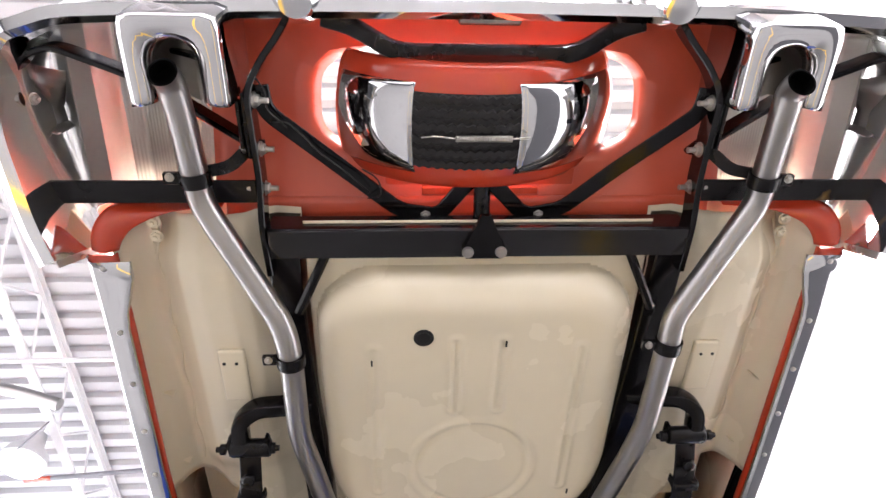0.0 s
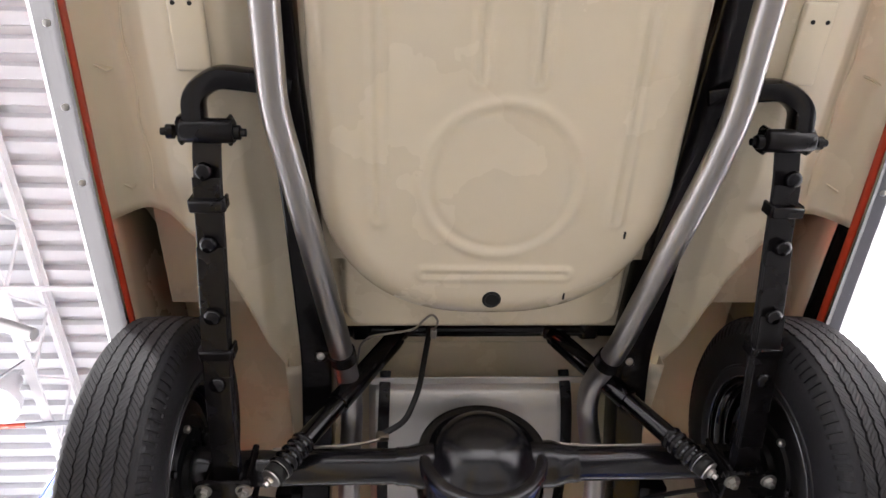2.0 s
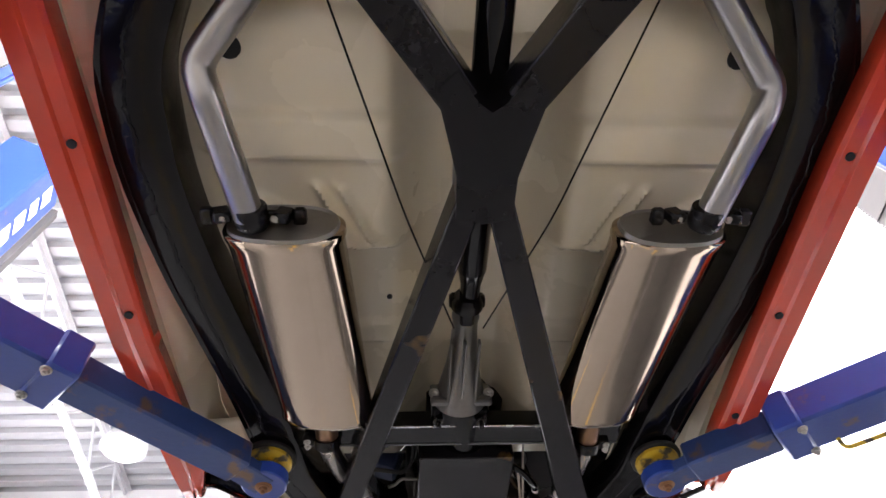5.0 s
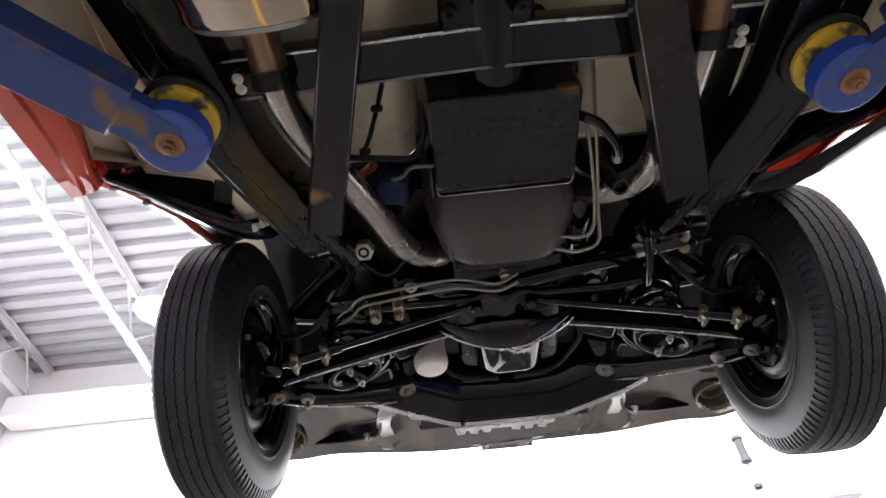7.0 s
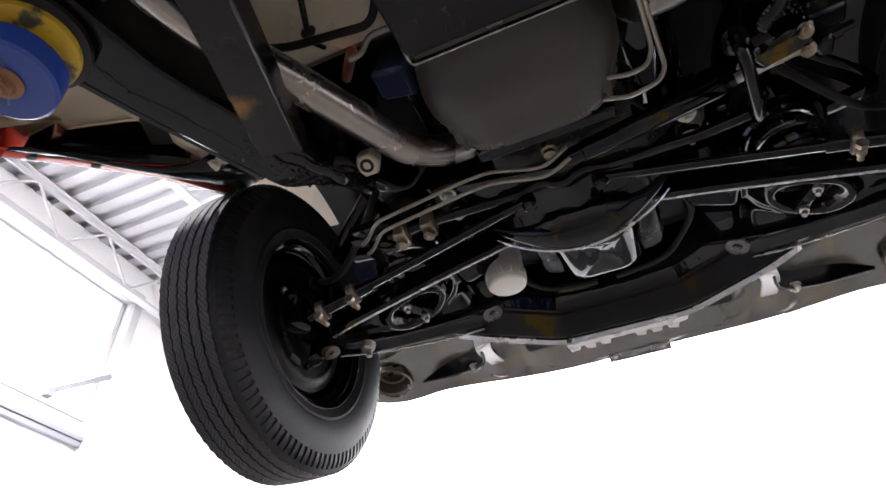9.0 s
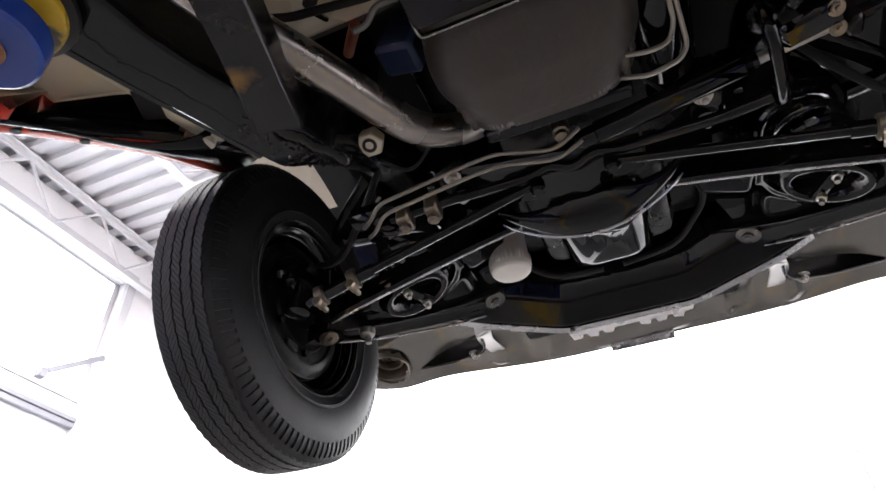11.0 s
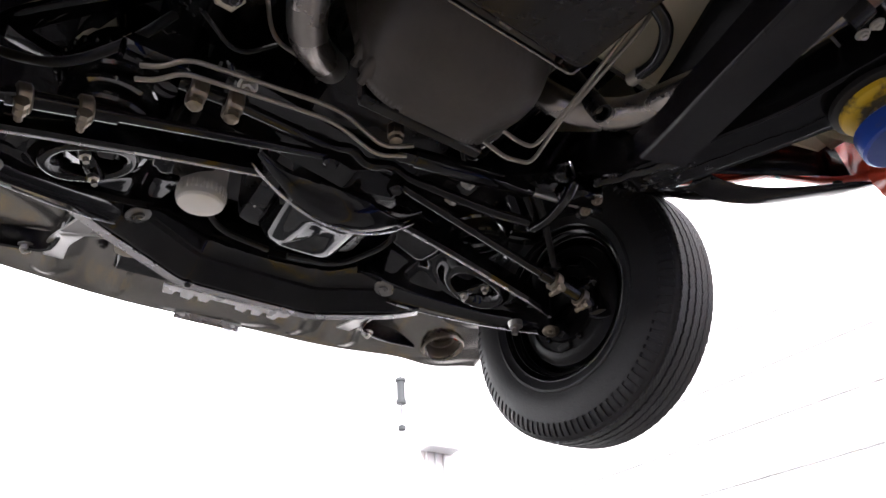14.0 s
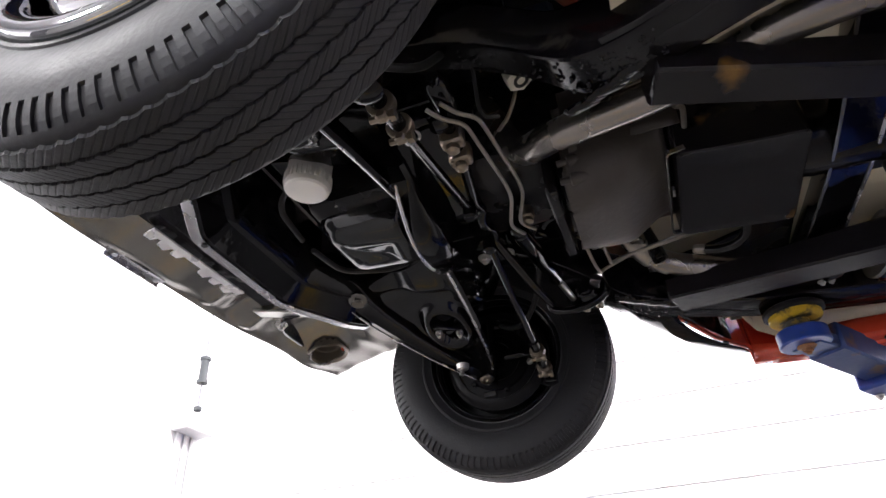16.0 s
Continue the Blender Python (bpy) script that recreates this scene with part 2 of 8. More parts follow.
def sweep(bm, path, profile, up=(0, 0, 1), caps=True, scales=None):
    """Carries a closed outline of (side, up) along a path; a fixed up keeps it level."""
    path = [Vector(p) for p in path]
    rings = []
    for k, p in enumerate(path):
        way = (path[min(k + 1, len(path) - 1)] - path[max(k - 1, 0)]).normalized()
        side = way.cross(Vector(up)).normalized()
        top = side.cross(way)
        f = scales[k] if scales else 1.0
        rings.append([bm.verts.new(p + side * (u * f) + top * (v * f)) for u, v in profile])
    n = len(profile)
    for a, b in zip(rings, rings[1:]):
        for k in range(n):
            bm.faces.new((a[k], a[(k + 1) % n], b[(k + 1) % n], b[k]))
    if caps:
        bm.faces.new(rings[0])
        bm.faces.new(rings[-1])
    return bm


def rounded(w, h, r, n=3):
    pts = []
    for cx, cy, a0 in ((w / 2 - r, h / 2 - r, 0), (-w / 2 + r, h / 2 - r, 90), (-w / 2 + r, -h / 2 + r, 180), (w / 2 - r, -h / 2 + r, 270)):
        for k in range(n + 1):
            a = radians(a0 + 90 * k / n)
            pts.append((cx + r * math.cos(a), cy + r * math.sin(a)))
    return pts


def even(path, step):
    """Adds points so that no stretch is longer than the step."""
    out = [path[0]]
    for a, b in zip(path, path[1:]):
        n = max(1, min(40, math.ceil((b - a).length / step)))
        out += [a.lerp(b, k / n) for k in range(1, n + 1)]
    return out


def tube(bm, pts, r, bend=0.06, n=14, hollow=False):
    path = even(smooth_path(pts, bend) if len(pts) > 2 else [Vector(p) for p in pts], 2.2 * r)
    ways = [(path[min(k + 1, len(path) - 1)] - path[max(k - 1, 0)]).normalized() for k in range(len(path))]
    up = Vector((0, 0, 1)) if abs(ways[0].z) < 0.9 else Vector((0, 1, 0))
    rings = []
    for p, w in zip(path, ways):
        side = w.cross(up).normalized()
        up = side.cross(w).normalized()
        rings.append([bm.verts.new(p + side * (r * math.cos(2 * math.pi * k / n)) + up * (r * math.sin(2 * math.pi * k / n))) for k in range(n)])
    for a, b in zip(rings, rings[1:]):
        for k in range(n):
            bm.faces.new((a[k], a[(k + 1) % n], b[(k + 1) % n], b[k]))
    if not hollow:
        bm.faces.new(rings[0])
    bm.faces.new(rings[-1])
    return bm


def grid(bm, xs, ys, f):
    """A sheet over x and y; f gives the height, or None for a gap."""
    v = {}
    for i, x in enumerate(xs):
        for j, y in enumerate(ys):
            z = f(x, y)
            if z is not None:
                v[i, j] = bm.verts.new((x, y, z) if not isinstance(z, tuple) else z)
    for i in range(len(xs) - 1):
        for j in range(len(ys) - 1):
            q = [v.get(k) for k in ((i, j), (i + 1, j), (i + 1, j + 1), (i, j + 1))]
            if all(q):
                bm.faces.new(q)
    return bm


def thick(ob, t=0.002, offset=1.0):
    m = ob.modifiers.new("thickness", "SOLIDIFY")
    m.thickness, m.offset = t, offset
    return ob


def span(a, b, n):
    return [a + (b - a) * k / n for k in range(n + 1)]


def ease(u):
    u = min(1.0, max(0.0, u))
    return u * u * (3 - 2 * u)


def along(table, y):
    """Reads a table of (y, value) by smooth steps."""
    if y <= table[0][0]:
        return table[0][1]
    for (a, p), (b, q) in zip(table, table[1:]):
        if y <= b:
            return p + (q - p) * (y - a) / (b - a)
    return table[-1][1]


def bolt(name, place, axis, r, parent, material=None, washer=True, label=""):
    bm = bmesh.new()
    if washer:
        lathe(bm, place, axis, [(r * 1.35, 0), (r * 1.35, r * 0.25)], 18)
    lathe(bm, Vector(place) + Vector(axis).normalized() * (r * 0.24), axis, [(r, 0), (r, r * 0.62), (r * 0.85, r * 0.75)], 6)
    lathe(bm, Vector(place) + Vector(axis).normalized() * (r * 0.9), axis, [(r * 0.5, 0), (r * 0.5, r * 0.5), (r * 0.4, r * 0.6)], 10)
    return part(name, bm, material or ZINC, parent, label, angle=30)


DOWN = (0, 0, -1)
MID = -0.012  # the car's centre line


def sides():
    return ((-1, "left"), (1, "right"))


# ---- the hall ----
X0, X1, Y0, Y1, TOP = -5.10, 2.30, -6.0, 7.0, 5.75
bm = bmesh.new()
grid(bm, span(X0 - 0.3, X1 + 0.3, 24), span(Y0 - 0.3, Y1 + 0.3, 28), lambda x, y: 0.0)
floor = tagged(part("floor", bm, FLOORGREY), "dark grey coated concrete workshop floor", "floor", kind="structure")
thick(floor, 0.1, -1)
for x in (-1.05, 0.98):
    bm = bmesh.new()
    box(bm, (x, 0.2, 0.004), (0.10, 7.6, 0.006), bevel=0.002)
    tagged(part("floor_line", bm, LINEYELLOW), "yellow painted bay line on the floor", "floor marking", kind="structure")

bm = bmesh.new()
box(bm, (X1 + 0.12, (Y0 + Y1) / 2, TOP / 2), (0.2, Y1 - Y0 + 0.6, TOP))
wall_right = tagged(part("wall_right", bm, WALLWHITE), "white painted wall of long boards", "wall", kind="structure")
# front wall round an added glowing window, which feeds reflections from ahead
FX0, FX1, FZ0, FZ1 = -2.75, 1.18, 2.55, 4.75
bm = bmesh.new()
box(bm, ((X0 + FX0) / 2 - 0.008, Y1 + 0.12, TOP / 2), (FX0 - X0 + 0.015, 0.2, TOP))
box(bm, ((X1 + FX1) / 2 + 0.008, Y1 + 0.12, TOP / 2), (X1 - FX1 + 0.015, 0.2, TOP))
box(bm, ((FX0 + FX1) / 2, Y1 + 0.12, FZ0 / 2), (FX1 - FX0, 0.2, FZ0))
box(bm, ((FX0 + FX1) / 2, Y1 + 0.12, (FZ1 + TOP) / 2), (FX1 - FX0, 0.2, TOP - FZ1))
tagged(part("wall_front", bm, WALLWHITE), "white painted wall round an added glowing window", "wall", kind="structure")
window = thing("added_window_1", "added glowing window standing in for brightness ahead", "window", kind="structure")
for name, cx, cz, w, h in (("added_sill", (FX0 + FX1) / 2, FZ0 + 0.025, FX1 - FX0, 0.05), ("added_frame", (FX0 + FX1) / 2, FZ1 - 0.025, FX1 - FX0, 0.05),
                           ("added_frame", FX0 + 0.025, (FZ0 + FZ1) / 2, 0.05, FZ1 - FZ0 - 0.1), ("added_frame", FX1 - 0.025, (FZ0 + FZ1) / 2, 0.05, FZ1 - FZ0 - 0.1)):
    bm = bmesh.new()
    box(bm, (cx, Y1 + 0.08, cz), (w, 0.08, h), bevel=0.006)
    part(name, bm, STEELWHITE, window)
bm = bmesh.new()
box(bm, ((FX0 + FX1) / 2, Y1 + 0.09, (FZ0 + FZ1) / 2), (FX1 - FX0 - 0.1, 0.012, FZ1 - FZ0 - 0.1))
part("pane", bm, FRONTGLOW, window, "pane glowing for daylight")
bm = bmesh.new()
box(bm, ((X0 + X1) / 2, Y0 - 0.1, TOP / 2), (X1 - X0 + 0.03, 0.2, TOP))
tagged(part("wall_rear", bm, WALLWHITE), "plain white wall", "wall", kind="structure")
bm = bmesh.new()
box(bm, ((1.22 + X1) / 2 + 0.01, (Y1 + 0.019) / 2 + 4.45 / 2, TOP / 2), (X1 - 1.22, Y1 + 0.019 - 4.45, TOP))
tagged(part("wall_return", bm, WALLWHITE), "white wall return beside the front bay", "wall", kind="structure")
# left wall round a tall door opening
DY0, DY1, DZ = 2.3, 5.50, 5.33
bm = bmesh.new()
box(bm, (X0 - 0.1, (Y0 + DY0) / 2, TOP / 2), (0.2, DY0 - Y0, TOP))
box(bm, (X0 - 0.1, (DY1 + Y1 + 0.22) / 2, TOP / 2), (0.2, Y1 + 0.22 - DY1, TOP))
box(bm, (X0 - 0.1, (DY0 + DY1) / 2, (DZ + TOP) / 2), (0.2, DY1 - DY0, TOP - DZ))
tagged(part("wall_left", bm, WALLWHITE), "white wall with a tall door opening", "wall", kind="structure")
door = thing("glazed_door", "tall white framed glazed door bright with daylight", "glazed door")
zs = [0.02, 0.95, 1.87, 2.79, 3.70, 3.95, DZ]
for k in range(6):
    bm = bmesh.new()
    a, b = zs[k] + 0.004, zs[k + 1] - 0.004
    box(bm, (X0 - 0.10, (DY0 + DY1) / 2, (a + b) / 2), (0.05, DY1 - DY0 - 0.01, b - a), bevel=0.006)
    panel = part("door_panel", bm, STEELWHITE, door)
    if k in (2, 3, 5):
        bm = bmesh.new()
        box(bm, (X0 - 0.065, (DY0 + DY1) / 2, (a + b) / 2), (0.02, DY1 - DY0 - 0.16, b - a - 0.10), bevel=0.004)
        part("door_pane", bm, DAYGLOW, panel, "pane glowing for daylight")
bm = bmesh.new()
box(bm, (X0 + 0.06, 5.25, 4.22), (0.04, 0.62, 0.05), Matrix.Rotation(0.65, 3, "X"), bevel=0.006)
box(bm, (X0 + 0.04, 4.97, 4.0), (0.08, 0.07, 0.09), bevel=0.006)
tagged(part("closer_arm", bm, GREYPLASTIC), "grey steel closer arm on the glazed door", "door closer")
bm = bmesh.new()
box(bm, (X0 - 0.045, (DY0 + DY1) / 2, 3.715), (0.05, DY1 - DY0 - 0.02, 0.05), bevel=0.004)
box(bm, (X0 - 0.035, (DY0 + DY1) / 2, 3.765), (0.06, DY1 - DY0 - 0.02, 0.04), bevel=0.004)
part("mid_rail", bm, GREYPLASTIC, door, "grey steel rail across the door")
bm = bmesh.new()
for y in (DY0 - 0.05, DY1 + 0.05):
    box(bm, (X0 + 0.03, y, DZ / 2), (0.06, 0.10, DZ), bevel=0.006)
box(bm, (X0 + 0.03, (DY0 + DY1) / 2, DZ + 0.06), (0.06, DY1 - DY0 + 0.2, 0.12), bevel=0.006)
tagged(part("door_trim", bm, STEELWHITE), "white steel trim round the door opening", "door trim", kind="structure")

# unseen dark band added along the wall feet to darken low reflections
for n, (c, d) in enumerate((((X1 + 0.004, (Y0 + 4.44) / 2, 0.56), (0.012, 4.44 - Y0, 1.10)), (((X0 + 1.215) / 2, Y1 + 0.012, 0.56), (1.215 - X0, 0.012, 1.10)),
                            (((X0 + X1) / 2, Y0 + 0.008, 0.56), (X1 - X0, 0.012, 1.10)), (((1.225 + X1) / 2, 4.440, 0.56), (X1 - 1.225, 0.012, 1.10)), ((1.222, (4.45 + Y1) / 2, 0.56), (0.012, Y1 - 4.45, 1.10)))):
    bm = bmesh.new()
    box(bm, c, d, bevel=0.003)
    tagged(part("dado", bm, WALLFOOTDARK), "added dark band along the wall foot", "dado", kind="structure")

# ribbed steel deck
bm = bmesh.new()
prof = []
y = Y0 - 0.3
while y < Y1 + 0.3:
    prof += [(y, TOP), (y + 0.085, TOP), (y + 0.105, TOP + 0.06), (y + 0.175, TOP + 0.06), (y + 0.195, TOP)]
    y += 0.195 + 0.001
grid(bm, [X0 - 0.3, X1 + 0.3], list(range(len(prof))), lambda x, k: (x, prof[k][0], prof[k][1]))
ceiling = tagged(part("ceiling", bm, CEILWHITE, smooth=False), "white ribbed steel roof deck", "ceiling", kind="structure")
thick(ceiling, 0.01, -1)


def joist(x):
    """An open-web joist along the hall, two angle chords and a zigzag of rods."""
    ob = thing("roof_joist", "white painted open-web steel roof joist", "joist", group="roof joists")
    for name, z, w in (("top_chord", TOP - 0.035, 0.12), ("bottom_chord", TOP - 0.54, 0.09)):
        bm = bmesh.new()
        box(bm, (x, (Y0 + Y1) / 2, z), (w, Y1 - Y0 - 0.02, 0.012), bevel=0.002)
        box(bm, (x, (Y0 + Y1) / 2, z + (0.03 if z < TOP - 0.2 else -0.03)), (0.03, Y1 - Y0 - 0.02, 0.06), bevel=0.002)
        part(name, bm, STEELWHITE, ob)
    y, k = Y0 + 0.3, 0
    while y < Y1 - 0.4:
        a, b = (TOP - 0.06, TOP - 0.51) if k % 2 else (TOP - 0.51, TOP - 0.06)
        bm = bmesh.new()
        rod(bm, (x, y, a), (x, y + 0.42, b), 0.014, 8)
        part("web_rod", bm, STEELWHITE, ob)
        y, k = y + 0.42, k + 1
    return ob


for x in (-4.88, -3.38, -1.88, -0.38, 1.12):
    joist(x)
for y in (1.75, -2.2):
    bm = bmesh.new()
    rod(bm, (X0 + 0.02, y, TOP - 0.585), (X1 - 0.02, y, TOP - 0.585), 0.022, 10)
    tagged(part("sprinkler_pipe", bm, STEELWHITE), "white painted pipe hung under the roof joists", "pipe")
bm = bmesh.new()
rod(bm, (-3.55, 3.2, TOP - 0.575), (-2.55, 3.12, TOP - 0.575), 0.022, 10)
ceiling_pipe = tagged(part("ceiling_pipe", bm, GREYPLASTIC), "short dark grey pipe with a red end", "pipe")
bm = bmesh.new()
rod(bm, (-3.80, 3.22, TOP - 0.575), (-3.552, 3.20, TOP - 0.575), 0.0235, 12)
part("pipe_end", bm, RED, ceiling_pipe, "red painted pipe end")
bm = bmesh.new()
box(bm, (-3.4, Y1 - 0.15, TOP - 0.68), (3.2, 0.28, 0.26), bevel=0.01)
tagged(part("roof_beam", bm, WALLWHITE), "white boxed beam at the front wall", "beam", kind="structure")
# a round metal duct elbow hanging on the left
bm = bmesh.new()
tube(bm, [(X0, 1.78, 5.05), (-3.9, 1.85, 5.05), (-3.4, 1.93, 5.0), (-3.02, 2.0, 4.9)], 0.05, 0.2, 14)
tagged(part("flexible_duct", bm, STAINLESS), "grey flexible metal duct hanging from the roof", "duct")
bm = bmesh.new()
tube(bm, [(X0 + 0.01, 1.4, 5.2), (-4.2, 1.8, 4.75), (-3.5, 2.4, 4.6), (-3.38, 2.5, TOP - 0.5)], 0.008, 0.25, 8)
tagged(part("hanging_cable", bm, GREYPLASTIC), "thin grey cable looping under the roof", "cable")


def high_bay(x, y, z=5.0, watts=95):
    ob = thing("high_bay_lamp", "round white high-bay lamp, switched on, seen or added", "lamp", group="high-bay lamps")
    bm = bmesh.new()
    lathe(bm, (x, y, z), (0, 0, 1), [(0.20, 0), (0.215, 0.0), (0.19, 0.10), (0.10, 0.20), (0.07, 0.34), (0.0, 0.34)], 28)
    part("shade", bm, STEELWHITE, ob)
    bm = bmesh.new()
    lathe(bm, (x, y, z - 0.006), (0, 0, 1), [(0.0, 0), (0.19, 0.0), (0.19, 0.004), (0.0, 0.004)], 28)
    part("diffuser", bm, LAMPGLOW, ob, "bright lamp diffuser")
    bm = bmesh.new()
    rod(bm, (x, y, z + 0.33), (x, y, TOP - 0.005), 0.008, 8)
    part("stem", bm, STEELWHITE, ob)
    data = bpy.data.lights.new("lamp_light", "AREA")
    data.shape, data.size, data.energy, data.color = "DISK", 0.36, watts, (0.99, 0.968, 0.985)
    li = new("lamp_light", data)
    li.matrix_world = look((x, y, z - 0.03), (x, y, 0))


# First two follow visible glows; the other five are unseen, added for light.
for x, y, w in ((-2.80, 5.45, 110), (-3.62, 2.80, 260), (-3.6, -2.6, 200), (0.95, 3.4, 170), (0.1, 0.5, 450), (0.1, -2.6, 390), (1.2, -4.6, 200)):
    high_bay(x, y, 5.0, w)

# ---- the lift ----
PADZ = 1.80


def arm(lift, pivot, pad, s, reach=0.66):
    """A two-piece swinging arm from the carriage to a pad under the frame."""
    p, q = Vector((*pivot, 1.76)), Vector((*pad, PADZ + 0.03))
    way = (q - p).normalized()
    split = p + way * ((q - p).length * reach)
    rot = Matrix((way.cross(Vector((0, 0, 1))).normalized(), way, way.cross(Vector((0, 0, 1))).normalized().cross(way))).transposed()
    bm = bmesh.new()
    box(bm, (p + split) / 2, (0.108, (split - p).length, 0.086), rot, bevel=0.006)
    sleeve = part("arm_sleeve", bm, BLUE, lift, "blue painted box arm")
    for o in (-0.04, 0.045):
        bolt("stop_bolt", split - way * 0.05 + Vector((0, 0, -0.05)) + way.cross(Vector((0, 0, 1))) * o, DOWN, 0.008, sleeve)
    bm = bmesh.new()
    box(bm, (split + q) / 2 - way * 0.035, (0.080, max(0.05, (q - split).length - 0.07), 0.062), rot, bevel=0.005)
    box(bm, Vector((q.x, q.y, PADZ + 0.0165)) - way * 0.05, (0.066, 0.11, 0.030), Matrix.Rotation(math.atan2(-way.x, way.y), 3, 'Z'), bevel=0.004)
    slide = part("arm_slide", bm, BLUERUB, lift, "rubbed blue sliding arm with rust")
    bm = bmesh.new()
    lathe(bm, (q.x, q.y, PADZ), (0, 0, 1), [(0.0465, 0), (0.050, 0.003), (0.050, 0.030), (0.0465, 0.033)], 40)
    part("pad_socket", bm, BLUE, slide, "round blue pad socket")
    bm = bmesh.new()
    lathe(bm, (q.x, q.y, PADZ - 0.0005), DOWN, [(0.019, 0), (0.019, 0.002), (0.015, 0.004), (0, 0.0045)], 24)
    bolt("socket_bolt", (q.x, q.y, PADZ - 0.003), DOWN, 0.010, slide, RUST)
    part("socket_washer", bm, RUST, slide, "rusty round washer")
    bm = bmesh.new()
    lathe(bm, (q.x, q.y, PADZ + 0.031), (0, 0, 1), [(0.024, 0), (0.024, 0.028)], 24)
    part("pad_screw", bm, YELLOW, slide, "yellow painted pad screw")
    bm = bmesh.new()
    lathe(bm, (q.x, q.y, PADZ + 0.054), (0, 0, 1), [(0.034, 0), (0.048, 0.002), (0.052, 0.006), (0.052, 0.014), (0.048, 0.016)], 36)
    part("pad_cup", bm, YELLOW, slide, "worn yellow pad cup")
    bm = bmesh.new()
    lathe(bm, (q.x, q.y, PADZ + 0.069), (0, 0, 1), [(0.056, 0), (0.060, 0.003), (0.060, 0.011), (0.056, 0.014)], 36)
    part("pad_rubber", bm, DARKRUBBER, slide, "black rubber pad top")
    # collar at the mouth of the sleeve and a bent yellow guard rod below it
    side = way.cross(Vector((0, 0, 1))).normalized()
    bm = bmesh.new()
    box(bm, split - way * 0.03, (0.120, 0.06, 0.098), rot, bevel=0.006)
    part("sleeve_collar", bm, BLUE, sleeve, "blue welded collar")
    if reach < 0.70 and pivot[1] > 1.15:
        bm = bmesh.new()
        g = split - way * 0.10 + side * (0.045 * s) + Vector((0, 0, -0.05))
        tube(bm, [g + Vector((0, 0, 0.03)), g + Vector((0, 0, -0.02)), g - way * 0.22 + Vector((0, 0, -0.02)), g - way * 0.25 + Vector((0, 0, 0.03))], 0.0045, 0.015, 10)
        part("guard_rod", bm, YELLOW, sleeve, "thin bent yellow rod")


def lift_post(s, px, py):
    lift = thing("lift_post", "blue painted two-post lift column with swinging arms", "vehicle lift", group="lift columns")
    bm = bmesh.new()
    w, d, t, h = 0.30, 0.24, 0.012, 2.85
    box(bm, (px + s * d / 2, py, h / 2), (t, w, h), bevel=0.004)
    part("column_back", bm, BLUE, lift)
    for o in (-1, 1):
        bm = bmesh.new()
        box(bm, (px, py + o * (w / 2 - t / 2), h / 2), (d - t, t, h), bevel=0.004)
        side_ob = part("column_side", bm, BLUE, lift)
        bm = bmesh.new()
        box(bm, (px - s * (d / 2 - 0.012), py + o * (w / 2 - 0.055), h / 2), (0.012, 0.075, h), bevel=0.003)
        part("column_lip", bm, BLUE, side_ob)
    bm = bmesh.new()
    box(bm, (px - s * 0.02, py, 1.95), (0.17, 0.19, 0.75), bevel=0.006)
    part("carriage", bm, BLUE, lift)
    bm = bmesh.new()
    box(bm, (px - s * 0.16, py, 1.76), (0.16, 0.36, 0.13), bevel=0.008)
    head = part("arm_head", bm, BLUE, lift)
    for o in (-0.1, 0.1):
        bolt("pivot_pin", (px - s * 0.16, py + o, 1.69), DOWN, 0.02, head)
    # slotted cover plate with a toothed edge beside the channel
    yc = py + 0.195 if s > 0 else py + 0.02
    bm = bmesh.new()
    box(bm, (px - s * 0.14, yc, 2.05), (0.008, 0.135, 1.5), bevel=0.002)
    plate = part("cover_plate", bm, PLATEGREY, lift, "dark grey slotted cover plate")
    for k in range(10):
        bm = bmesh.new()
        box(bm, (px - s * 0.1455, yc, 1.45 + 0.13 * k), (0.003, 0.125, 0.004), bevel=0.0005)
        part("plate_slot", bm, DARKRUBBER, plate)
    for k in range(5):
        bm = bmesh.new()
        box(bm, (px - s * 0.146, yc - 0.03, 1.55 + 0.26 * k), (0.006, 0.05, 0.05), bevel=0.002)
        part("plate_window", bm, GREYPLASTIC, plate, "small square opening")
    bm = bmesh.new()
    for k in range(120):
        box(bm, (px - s * 0.14, yc + 0.069, 1.31 + 0.0124 * k), (0.006, 0.006, 0.006), Matrix.Rotation(radians(45), 3, "X"))
    teeth = part("toothed_edge", bm, PLATEGREY, plate, "fine toothed edge", smooth=False)
    teeth["kind"] = "stuff"
    for k in range(4):
        for o in (-0.10, 0.06):
            bolt("plate_bolt", (px - s * 0.122, py + o, 1.9 + k * 0.28), (-s, 0, 0), 0.011, lift, ZINC)
    bm = bmesh.new()
    rod(bm, (px - s * 0.10, py - 0.05, 0.3), (px - s * 0.10, py - 0.05, 2.82), 0.012, 10)
    part("lift_cable", bm, STAINLESS, lift)
    return lift


left_lift = lift_post(-1, -1.40, 1.12)
right_lift = lift_post(1, 1.32, 1.25)
arm(left_lift, (-1.17, 1.00), (-0.414, 0.614), -1)
arm(left_lift, (-1.17, 1.17), (-0.468, 1.892), -1, 0.54)
arm(right_lift, (1.12, 1.19), (0.406, 0.633), 1, 0.89)
arm(right_lift, (1.12, 1.36), (0.452, 1.907), 1, 0.69)
